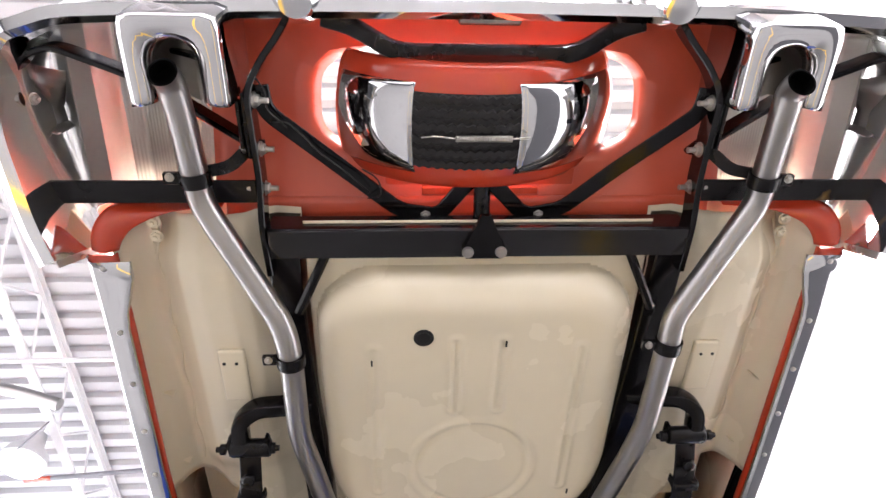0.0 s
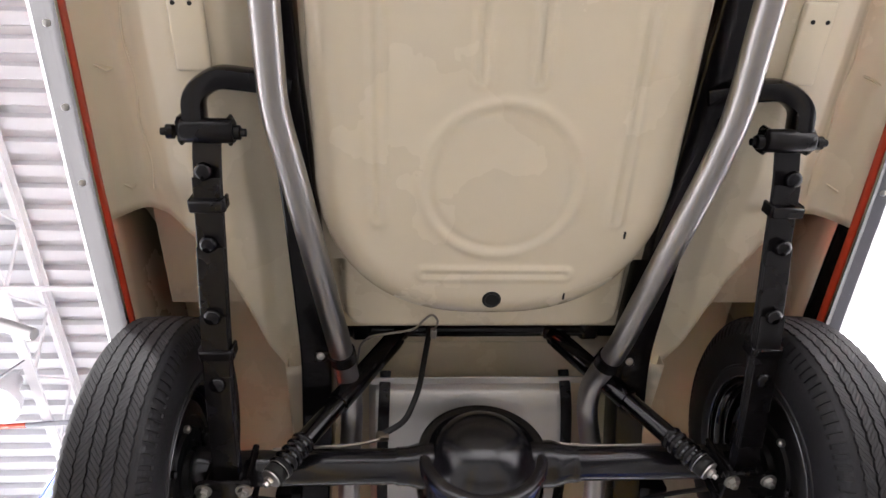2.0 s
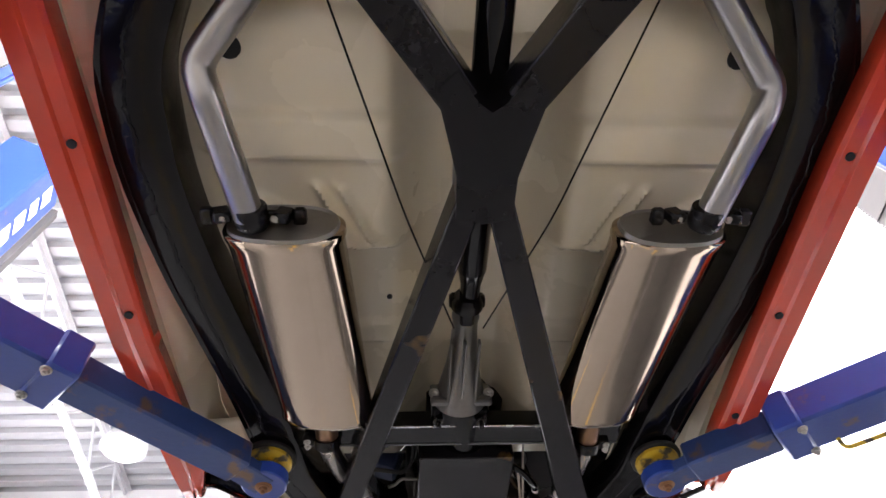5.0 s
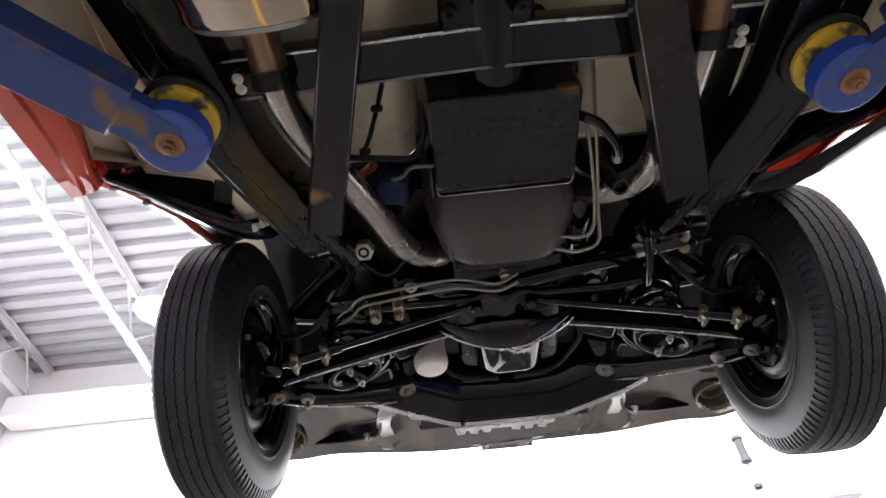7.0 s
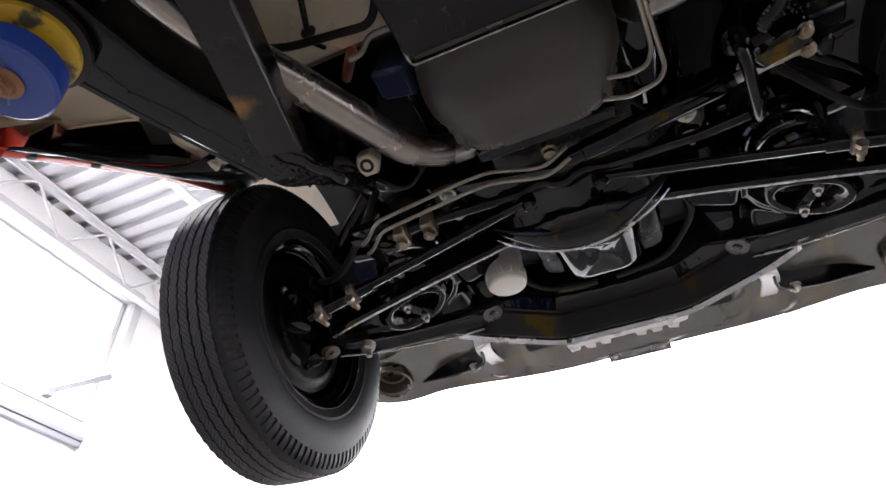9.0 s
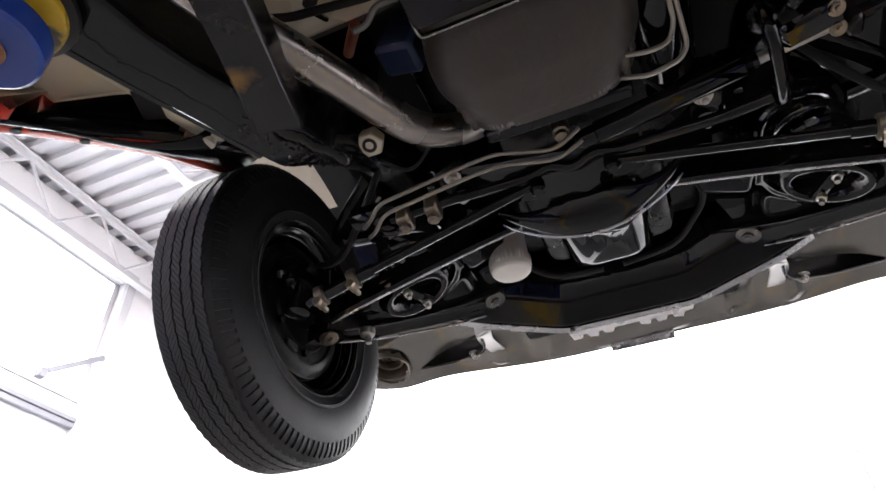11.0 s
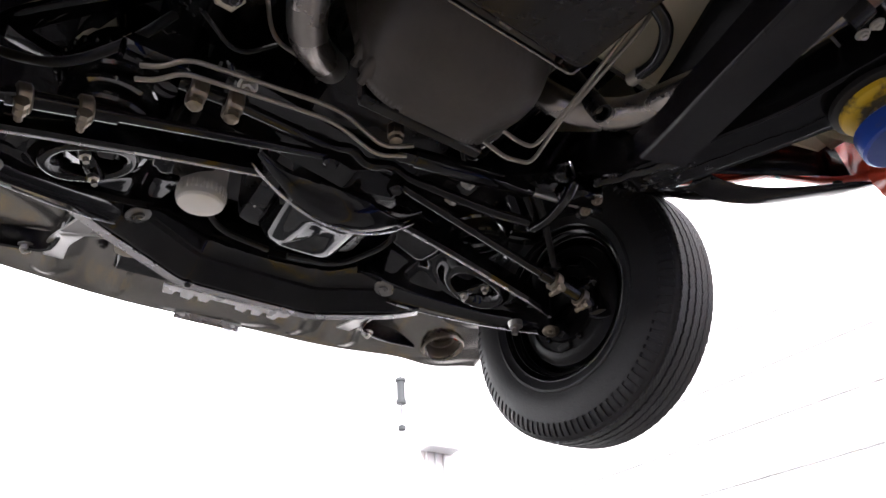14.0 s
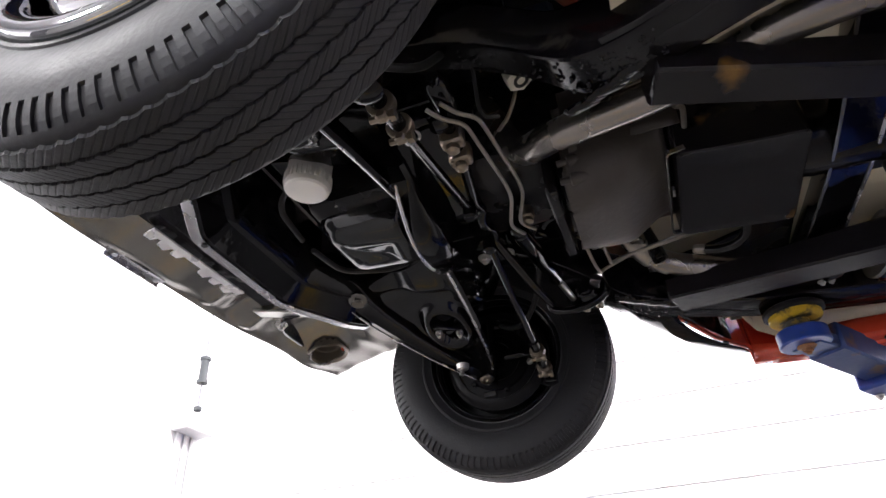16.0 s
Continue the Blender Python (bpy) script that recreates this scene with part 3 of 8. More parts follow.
# column of the next bay, with lettering down its face
column = thing("neighbour_column", "blue lift column of the next bay with white lettering", "vehicle lift")
bm = bmesh.new()
box(bm, (-1.95, 2.02, 1.86), (0.24, 0.30, 3.72), Matrix.Rotation(radians(25), 3, "Z"), bevel=0.01)
part("column_body", bm, BLUE, column)
rot = Matrix.Rotation(radians(25), 3, "Z")
for k in range(9):
    bm = bmesh.new()
    box(bm, Vector((-1.95, 2.02, 2.62 + 0.12 * k)) + rot @ Vector((0.122, 0.02, 0)), (0.003, 0.09, 0.075 if k % 2 else 0.09), rot, bevel=0.001)
    part("lettering_bar", bm, LETTER, column, "white lettering bar")
bm = bmesh.new()
box(bm, Vector((-1.95, 2.02, 1.855)) + rot @ Vector((0.124, 0.19, 0)), (0.03, 0.05, 3.71), rot, bevel=0.003)
part("column_channel", bm, PLATEGREY, column, "grey edge channel")

# ---- the car ----
car = thing("car", "red vintage convertible raised on a lift, seen from below", "car")

# spare-wheel-shaped floor well
WX, WY0 = MID, -1.055


def well_inside(x, y):
    """Distance inwards from the outline: square with rounded corners behind, round in front."""
    hw, dx = 0.362, abs(x - WX)
    if y < -0.52:
        r = 0.15
        qx, qy = dx - (hw - r), (WY0 + r) - y
        if qx > 0 and qy > 0:
            return r - math.hypot(qx, qy)
        return min(hw - dx, y - WY0)
    u, v = dx / hw, (y + 0.52) / 0.335
    n = (u ** 2.5 + v ** 2.2) ** (1 / 2.35)
    return (1 - n) * 0.345


def slot(x, y, cx, cy, lx, ly, w=0.026, h=0.004):
    """A pressed bead: a raised rounded rim with a groove along its middle."""
    qx, qy = max(abs(x - cx) - lx, 0), max(abs(y - cy) - ly, 0)
    d = math.hypot(qx, qy)
    return h * (1 - ease((d - w * 0.45) / (w * 0.35))) - h * 1.1 * (1 - ease((d - 0.001) / 0.006)) if d < w else 0.0


SLOTS = [(-0.244, -0.665, 0.001, 0.225), (-0.063, -0.812, 0.001, 0.10), (0.04, -0.812, 0.001, 0.10), (0.219, -0.665, 0.001, 0.225),
         (-0.01, -0.318, 0.145, 0.001)]


def well_z(x, y):
    s = well_inside(x, y)
    z = 2.060
    if s > 0:
        u = min(1.0, s / 0.085)
        z = 2.060 - 0.088 * math.sqrt(max(0, 1 - (1 - u) ** 2.4))
    if s > 0.05:
        z -= sum(slot(x, y, *p) for p in SLOTS)
        d = math.hypot(x + 0.011, y + 0.518)
        z -= 0.0045 * math.exp(-((d - 0.155) / 0.009) ** 2) - 0.003 * math.exp(-((d - 0.137) / 0.006) ** 2)
    qx, qy = max(0.0, abs(x - WX) - 0.27), max(0.0, y + 0.165)
    return z + 0.05 * ease((math.hypot(qx * (y > -0.30), qy) - 0.035) / 0.03)


bm = bmesh.new()
grid(bm, span(-0.385, 0.36, 136), span(-1.165, -0.090, 196), well_z)
well = thick(part("trunk_floor_well", bm, CREAM, car, "cream painted pressed trunk floor well", angle=60), 0.002)
for x, y, r in ((-0.135, -0.924, 0.021), (-0.012, -0.256, 0.019)):
    bm = bmesh.new()
    lathe(bm, (x, y, well_z(x, y) + 0.001), DOWN, [(0.0, 0), (r * 1.05, 0), (r * 1.05, 0.003), (r * 0.8, 0.005), (r * 0.7, 0.003), (0, 0.003)], 24)
    part("drain_plug", bm, DARKRUBBER, well, "round black rubber plug")

bm = bmesh.new()
box(bm, (MID, -0.64, 2.20), (1.5, 1.08, 0.006))
part("trunk_floor", bm, CREAM, car, "cream painted trunk floor")
for x, y in ((-0.249, -0.857), (0.047, -0.906), (0.245, -0.41), (0.141, -0.262)):
    bm = bmesh.new()
    box(bm, (x, y, well_z(x, y) - 0.001), (0.004, 0.016, 0.004), bevel=0.001)
    part("drain_slit", bm, DARKRUBBER, car, "small dark drain slit")
# trunk side pans and wheel houses
SIDEPROF = [(0.385, 2.075), (0.44, 2.085), (0.475, 2.07), (0.50, 2.05), (0.54, 2.040), (0.60, 2.042), (0.64, 2.050), (0.662, 2.066), (0.685, 2.086), (0.71, 2.096), (0.735, 2.090), (0.752, 2.070),
            (0.765, 2.045)]
for s, side in sides():
    xs = [MID + s * p[0] for p in SIDEPROF]

    def pan_z(x, y):
        d = abs(x - MID)
        z = along(SIDEPROF, d)
        z += 0.05 * ease((-1.05 - y) / 0.1) * (0.4 if d > 0.7 else 1)
        z += (along([(-1.1, 2.045), (-0.5, 2.012), (0, 1.985)], y) - 2.045) * ease((d - 0.70) / 0.06)
        return z + 0.03 * ease((y + 0.50) / 0.10) * ease((0.72 - d) / 0.08)

    def pan(x, y):
        d = abs(x - MID)
        stop = along([(0.385, 0.10), (0.455, 0.06), (0.50, -0.06), (0.53, -0.165), (0.556, -0.235), (0.612, -0.33), (0.671, -0.388), (0.718, -0.408), (0.80, -0.408)], d)
        yy = -1.165 + (y + 1.165) * (stop + 1.165) / 1.045
        return (x, yy, pan_z(x, yy))

    bm = bmesh.new()
    fine = [MID + s * (0.385 + (0.765 - 0.385) * k / 60) for k in range(61)]
    grid(bm, fine, span(-1.165, -0.12, 40), pan)
    pan_ob = thick(part("trunk_side_pan", bm, CREAM, car, "cream painted quarter pan"), 0.002)
    bm = bmesh.new()
    box(bm, (MID + s * 0.558, -0.775, 2.036), (0.062, 0.15, 0.014), bevel=0.0065, seg=4)
    part("pressed_pad", bm, CREAM, pan_ob)
    for y in (-0.70, -0.47):
        bm = bmesh.new()
        box(bm, (MID + s * 0.742, y, 2.085), (0.045, 0.004, 0.05), Matrix.Rotation(0.5, 3, "Z"), bevel=0.0015)
        part("pan_tab", bm, CREAM, pan_ob)
    bm = bmesh.new()
    tube(bm, [(MID + s * (0.690 + 0.004 * math.sin(40 * y)), y, along(SIDEPROF, 0.690) + 0.05 * ease((-1.05 - y) / 0.1) * 0.9 - 0.001) for y in span(-1.13, -0.45, 40)], 0.0022, 0.004, 6)
    part("seam_bead", bm, CREAM, pan_ob, "cream seam sealer bead")
    for o in (-0.014, 0.014):
        bm = bmesh.new()
        rod(bm, (MID + s * (0.562 + o), -0.815, 2.03), (MID + s * (0.562 + o), -0.815, 2.027), 0.004, 10)
        part("drilled_hole", bm, DARKRUBBER, pan_ob)
    for y in (-1.154, -1.12):
        bolt("pan_bolt", (MID + s * 0.683, y, 2.085), DOWN, 0.011, pan_ob, CREAM)
    # wheel house: an arch with a flat inner wall
    bm = bmesh.new()
    cy, cz, R = 0.075, 2.095, 0.485
    arcs = [(cy - (R if math.cos(a) > 0 else 0.37) * math.cos(a), cz + R * 0.62 * math.sin(a)) for a in span(radians(2), radians(178), 20)]
    rows = [MID + s * d for d in (0.47, 0.56, 0.65, 0.74, 0.87)]
    grid(bm, rows, list(range(len(arcs))), lambda x, k: (x, *arcs[k]))
    wall = [bm.verts.new((MID + s * 0.47, y, z)) for y, z in arcs]
    bm.faces.new(wall)
    bm.faces.new([bm.verts.new((MID + s * 0.80, y, z)) for y, z in arcs])
    thick(part("wheel_house", bm, CREAM, car, "cream painted rear wheel house"), 0.002)
    bm = bmesh.new()
    grid(bm, span(0.40, 0.755, 14), span(0.36, 0.64, 14), lambda x, y: (MID + s * x, y, along([(0.36, 2.12), (0.44, 2.045), (0.50, 2.012), (0.56, 2.0), (0.64, 1.985)], y) + 0.02 * ease((x - 0.62) / 0.1)))
    thick(part("footwell_panel", bm, CREAM, car, "cream painted floor ahead of the rear wheel"), 0.002)
    # strip between the rail and the wheel house
    bm = bmesh.new()
    ys = span(0.0, 0.62, 18)
    prof = [(0.35, 2.16), (0.385, 2.12), (0.41, 2.075), (0.435, 2.06), (0.462, 2.065), (0.467, 2.15)]
    grid(bm, list(range(len(prof))), ys, lambda k, y: (MID + s * prof[k][0], y, prof[k][1] + 0.12 * ease((y + 0.1) / 0.6) * (1 if k < 4 else 0.3)))
    thick(part("inner_arch_strip", bm, CREAM, car, "cream painted inner arch strip"), 0.002)

# floor over the axle and the passenger floor
bm = bmesh.new()


def over_axle(x, y):
    return along([(-0.20, 2.16), (-0.12, 2.21), (0.05, 2.28), (0.30, 2.28), (0.47, 2.16), (0.52, 2.085), (0.60, 2.075)], y)


grid(bm, span(-0.44, 0.42, 24), span(-0.20, 0.60, 30), over_axle)
kick = thick(part("kick_up_panel", bm, CREAM, car, "cream painted panel over the rear axle"), 0.002)
bm = bmesh.new()
box(bm, (MID, 0.045, 2.262), (0.46, 0.05, 0.03), bevel=0.012, seg=3)
part("pressed_step", bm, CREAM, kick)
for s, side in sides():
    bm = bmesh.new()
    grid(bm, span(-0.22, 0.60, 8), span(2.09, 2.31, 3), lambda y, z: (MID + s * 0.428, y, z))
    thick(part("kick_up_side", bm, CREAM, kick), 0.002)


def seat_floor(x, y):
    d = abs(x - MID)
    base = along([(0.50, 2.082), (0.58, 2.075), (0.66, 2.05), (0.70, 2.025), (0.74, 2.035), (0.84, 2.028), (0.90, 1.985), (0.97, 1.968), (1.20, 1.966), (1.50, 1.966), (1.70, 1.962), (1.84, 1.968), (1.92, 1.99), (2.02, 2.035), (2.14, 2.10), (2.17, 2.125)], y)
    tunnel = (0.11 if y > 0.95 else 0.05) * (1 - ease((d - 0.075) / 0.10))
    z = base + tunnel + 0.05 * ease((d - 0.52) / 0.10)
    # two dished seat pads with soft corners, a cross bead and a step
    r = math.hypot(max(0, 0.94 - y), max(0, d - 0.43), max(0, 0.20 - d))
    pad_in = 1 - ease(r / 0.10)
    z -= 0.034 * pad_in * (1 - ease((y - 1.345) / 0.03))
    z -= 0.020 * (ease((y - 1.065) / 0.022) - ease((y - 1.150) / 0.022)) * (1 - ease((d - 0.49) / 0.05)) * ease((d - 0.12) / 0.05)
    z += 0.006 * math.exp(-((y - 0.985) / 0.03) ** 2) * pad_in
    # raised blocks and ribs towards the rear of the floor
    z -= 0.022 * (1 - ease((abs(d - 0.165 - 0.35 * (0.66 - y)) - 0.045) / 0.025)) * ease((0.67 - y) / 0.03)
    z -= 0.012 * (1 - ease((d - 0.06) / 0.02)) * ease((0.70 - y) / 0.03)
    z -= 0.018 * math.exp(-((y - 0.785) / 0.022) ** 2) * (1 - ease((d - 0.15) / 0.03))
    z -= 0.015 * math.exp(-((y - 0.70 - 0.02 * math.sin(8 * x)) / 0.016) ** 2)
    for k in range(2):
        u = (d - 0.200 - 0.040 * k) + 0.50 * (y - 1.35)
        z -= 0.016 * math.exp(-(u / 0.010) ** 2) * ease((y - 1.20) / 0.02) * ease((1.345 - y) / 0.02)
    u = (y - 1.245) - 0.56 * (0.405 - d)
    z -= 0.022 * math.exp(-(u / 0.010) ** 2) * ease((d - 0.21) / 0.03) * ease((0.43 - d) / 0.03)
    z -= 0.014 * (ease((y - 1.545) / 0.015) - ease((y - 1.60) / 0.015)) * ease((d - 0.12) / 0.03)
    return z + 0.002 * math.sin(23 * x + 5 * y) * math.sin(19 * y)


bm = bmesh.new()
grid(bm, span(-0.70, 0.675, 230), span(0.505, 2.165, 254), seat_floor)
pfloor = thick(part("passenger_floor", bm, CREAM, car, "cream painted pressed passenger floor"), 0.002)
for x, y, r in ((-0.535, 0.575, 0.016), (-0.74, 0.70, 0.0), (-0.448, 0.968, 0.020), (0.412, 0.965, 0.020), (-0.073, 0.70, 0.006), (-0.25, 0.63, 0.006), (0.17, 0.63, 0.006),
                (-0.19, 1.49, 0.006), (-0.52, 1.5, 0.02)):
    if r:
        bm = bmesh.new()
        z = seat_floor(x, y)
        lathe(bm, (x, y, z + 0.004), DOWN, [(0, 0), (r, 0), (r, 0.007), (r * 0.7, 0.009), (0, 0.008)], 20)
        part("floor_plug", bm, DARKRUBBER, pfloor, "black rubber floor plug")
for s, side in sides():
    bm = bmesh.new()
    ys = span(0.48, 2.008, 34)
    prof = [(0.53, 2.03), (0.565, 1.985), (0.60, 1.955), (0.645, 1.94), (0.66, 1.875)]
    grid(bm, list(range(len(prof))), ys, lambda k, y: (-0.035 + s * (prof[k][0] + 0.03 - 0.075 * ease((y - 0.45) / 1.5) * (k / 4) - (0.06 * ease((y - 1.96) / 0.03) if k == 4 else 0.0)), y, prof[k][1] + (0.07 * ease((y - 1.95) / 0.03) if k == 4 else 0.0)))
    outer = thick(part("sill_floor", bm, CREAM, car, "cream painted sill floor"), 0.002)
    bm = bmesh.new()
    lathe(bm, (MID - 0.006 + s * 0.69, 0.672, 1.955), DOWN, [(0, 0), (0.013, 0), (0.013, 0.009), (0, 0.009)], 18)
    part("sill_plug", bm, DARKRUBBER, outer, "black rubber plug")

# red sills
for s, side in sides():
    bm = bmesh.new()
    outer_x = [(0.40, 0.728), (0.88, 0.700), (1.10, 0.687), (1.50, 0.672), (1.75, 0.655), (1.95, 0.640), (2.05, 0.632)]
    mid_x = [(0.40, -0.028), (1.1, -0.043), (1.5, -0.043), (2.05, -0.02)]
    sec = [(-0.066, 0.05), (-0.064, 0.016), (-0.058, 0.010), (-0.034, 0.008), (-0.030, 0.001), (0.0, 0.0), (0.010, 0.03), (0.05, 0.14), (0.10, 0.32), (0.115, 0.55)]
    grid(bm, list(range(len(sec))), span(0.40, 1.985, 30),
         lambda k, y: (along(mid_x, y) + s * (along(outer_x, y) + sec[k][0] * (1 - 0.5 * ease((y - 1.89) / 0.08) * (k < 5))), y, 1.828 + sec[k][1] * (1 - 0.5 * ease((y - 1.80) / 0.12) * (k < 5)) + 0.018 * ease((y - 1.90) / 0.08) * (1 - k / 9)))
    sill = thick(part("sill_panel", bm, RED, car, "glossy red sill panel"), 0.002)
    bm = bmesh.new()
    ox = along(mid_x, 1.98) + s * along(outer_x, 1.98)
    bm.faces.new([bm.verts.new((ox + s * a, 1.978, 1.858 + b)) for a, b in ((-0.030, 0.015), (-0.020, -0.010), (-0.002, -0.016), (0.012, 0.02), (0.045, 0.12), (0.05, 0.30), (0.0, 0.12), (-0.016, 0.06))])
    thick(part("sill_end", bm, RED, sill, "red closed end of the sill"), 0.002)
    for y in (0.74, 1.1, 1.44, 1.72):
        bm = bmesh.new()
        lathe(bm, (along(mid_x, y) + s * (along(outer_x, y) - 0.045), y, 1.838), DOWN, [(0, 0), (0.008, 0), (0.008, 0.006), (0, 0.006)], 14)
        part("sill_hole", bm, DARKRUBBER, sill)
    # quarter panel with a bright lower trim and a screw flange
    bm = bmesh.new()
    edge = [(-1.10, 0.80, 2.035), (-0.92, 0.797, 2.022), (-0.50, 0.80, 2.0), (-0.16, 0.79, 1.975), (0.20, 0.775, 1.93), (0.42, 0.76, 1.88)]
    ex, ez = [(a, b) for a, b, c in edge], [(a, c) for a, b, c in edge]
    sec = [(-0.044, 0.016), (-0.042, 0.008), (-0.040, 0.004), (-0.030, 0.003), (-0.008, 0.005), (-0.002, 0.004), (0.012, 0.01), (0.05, 0.10), (0.085, 0.26), (0.09, 0.45)]
    grid(bm, list(range(len(sec))), span(-1.10, 0.42, 30), lambda k, y: (MID + s * (along(ex, y) + sec[k][0]), y, along(ez, y) + sec[k][1]))
    quarter = thick(part("quarter_panel", bm, RED, car, "glossy red quarter panel"), 0.002)
    bm = bmesh.new()
    grid(bm, [0, 1, 2], span(-0.41, 0.42, 14), lambda k, y: (MID + s * (along(ex, y) - 0.010 + 0.045 * k), y, along(ez, y) + 0.012 + 0.21 * k))
    thick(part("skirt_lining", bm, BLACK, quarter, "black lined inside of the fender skirt"), 0.002)
    bm = bmesh.new()
    sec2 = [(-0.040, 0.002), (-0.038, -0.002), (-0.002, -0.004), (0.006, 0.0), (0.018, 0.02), (0.03, 0.06)]
    grid(bm, list(range(len(sec2))), span(-1.09, -0.10, 24), lambda k, y: (MID + s * (along(ex, y) + sec2[k][0] * (1 + (0.9 * ease((-0.93 - y) / 0.14) if k < 2 else 0))), y, along(ez, y) - 0.004 + sec2[k][1]))
    thick(part("skirt_trim", bm, CHROME, quarter, "bright stainless skirt trim"), 0.0015)
    for y in (-1.075, -0.92, -0.78, -0.64, -0.5):
        bm = bmesh.new()
        lathe(bm, (MID + s * (along(ex, y) - 0.02), y, along(ez, y) - 0.007), DOWN, [(0.0065, 0), (0.0065, 0.003), (0.004, 0.005), (0, 0.005)], 12)
        part("trim_screw", bm, ZINC, quarter)

# rear apron with an opening for the spare wheel
def apron_z(x, y):
    return along([(-1.56, 2.30), (-1.45, 2.255), (-1.30, 2.205), (-1.20, 2.165), (-1.165, 2.15)], y)


bm = bmesh.new()
OX, OY, OA, OB = -0.005, -1.367, 0.347, 0.105
nring, nout = 64, 8
loops = []
for k in range(nout + 1):
    f = k / nout
    ring = []
    for j in range(nring):
        a = 2 * math.pi * j / nring
        c, sn = math.cos(a), math.sin(a)
        ix = OX + OA * math.copysign(abs(c) ** 0.55, c)
        iy = OY + OB * math.copysign(abs(sn) ** 0.55, sn)
        m = max(abs(c), abs(sn))
        ox, oy = (c / m) * 0.56 - 0.02, -1.363 + (sn / m) * 0.197
        x, y = ix + (ox - ix) * f, iy + (oy - iy) * f
        lip = 0.02 * max(0, 1 - f * 8)
        ring.append(bm.verts.new((x, y, apron_z(x, y) + lip)))
    loops.append(ring)
for a, b in zip(loops, loops[1:]):
    for j in range(nring):
        bm.faces.new((a[j], a[(j + 1) % nring], b[(j + 1) % nring], b[j]))
apron = thick(part("rear_apron", bm, REDIN, car, "red painted rear apron with a wide opening"), 0.003)
bm = bmesh.new()
grid(bm, span(-0.56, 0.52, 30), span(-1.178, -1.13, 3), lambda x, y: 2.152 - (y + 1.178) * 0.25)
thick(part("apron_flange", bm, REDIN, apron), 0.002)
bm = bmesh.new()
box(bm, (-0.005, -1.213, 2.168), (0.42, 0.055, 0.006), bevel=0.002)
box(bm, (-0.005, -1.19, 2.158), (0.26, 0.02, 0.012), bevel=0.003)
part("apron_stiffener", bm, REDIN, apron)
# red corners ahead of the bumper ends
for s, side in sides():
    bm = bmesh.new()
    pts = smooth_path([(0.545, -1.178, 2.152), (0.63, -1.180, 2.14), (0.70, -1.190, 2.115), (0.765, -1.195, 2.085), (0.80, -1.15, 2.055), (0.806, -1.05, 2.04), (0.802, -0.95, 2.028)], 0.05, 5)
    inn = smooth_path([(0.545, -1.176, 2.105), (0.631, -1.176, 2.090), (0.684, -1.165, 2.078), (0.726, -1.146, 2.070), (0.752, -1.115, 2.066), (0.770, -1.058, 2.058), (0.778, -0.95, 2.040)], 0.05, 5)
    pts, inn = even(pts, 0.47 / 30)[:29], even(inn, 0.385 / 30)[:29]
    count = min(len(pts), len(inn))

    def corner(u, k, s=s):
        q = pts[k].lerp(inn[k], u)
        return (MID + s * q.x, q.y, q.z - 0.012 * math.sin(math.pi * u))

    grid(bm, span(0, 1, 8), list(range(count)), corner)
    thick(part("quarter_end", bm, RED, car, "red painted quarter panel end"), 0.002)
    # ribbed grey fender end
    bm = bmesh.new()
    xs = [0.53 + 0.0036 * k for k in range(104)]

    def rib(x, y, s=s):
        d = x
        z = along([(0.53, 2.235), (0.735, 2.268), (0.77, 2.25), (0.80, 2.20), (0.83, 2.17), (0.87, 2.21), (0.91, 2.27)], d) + 0.25 * (-1.2 - y) * 0.5
        return (MID + s * x, y, z + (0.0007 if round(x / 0.0036) % 2 else 0.0) * (d < 0.78))

    grid(bm, xs, span(-1.53, -1.15, 16), rib)
    thick(part("fender_end", bm, RAWSTEEL, car, "ribbed grey steel fender end", angle=12), 0.002)

# spare wheel under a red cover with bright bands
cover = None
bm = bmesh.new()
CX, CY, CZ = -0.03, -1.352, 2.43


def spare(bm, half, drop, a0=200, a1=340, steps=26, round_=0.06):
    """A band round the lower part of the upright spare wheel; the wheel lies across the car."""
    rows = []
    for k in range(steps + 1):
        a = radians(a0 + (a1 - a0) * k / steps)
        cx, cz = CX + math.cos(a) * 0.335, CZ + math.sin(a) * 0.335
        n = Vector((math.cos(a), 0, math.sin(a)))
        ring = []
        for j in range(13):
            b = radians(-90 + 180 * j / 12)
            ring.append(bm.verts.new(Vector((cx, CY, cz)) + Vector((0, math.sin(b) * half, 0)) + n * (math.cos(b) * round_ + drop)))
        rows.append(ring)
    for p, q in zip(rows, rows[1:]):
        for j in range(12):
            bm.faces.new((p[j], p[j + 1], q[j + 1], q[j]))
    return bm


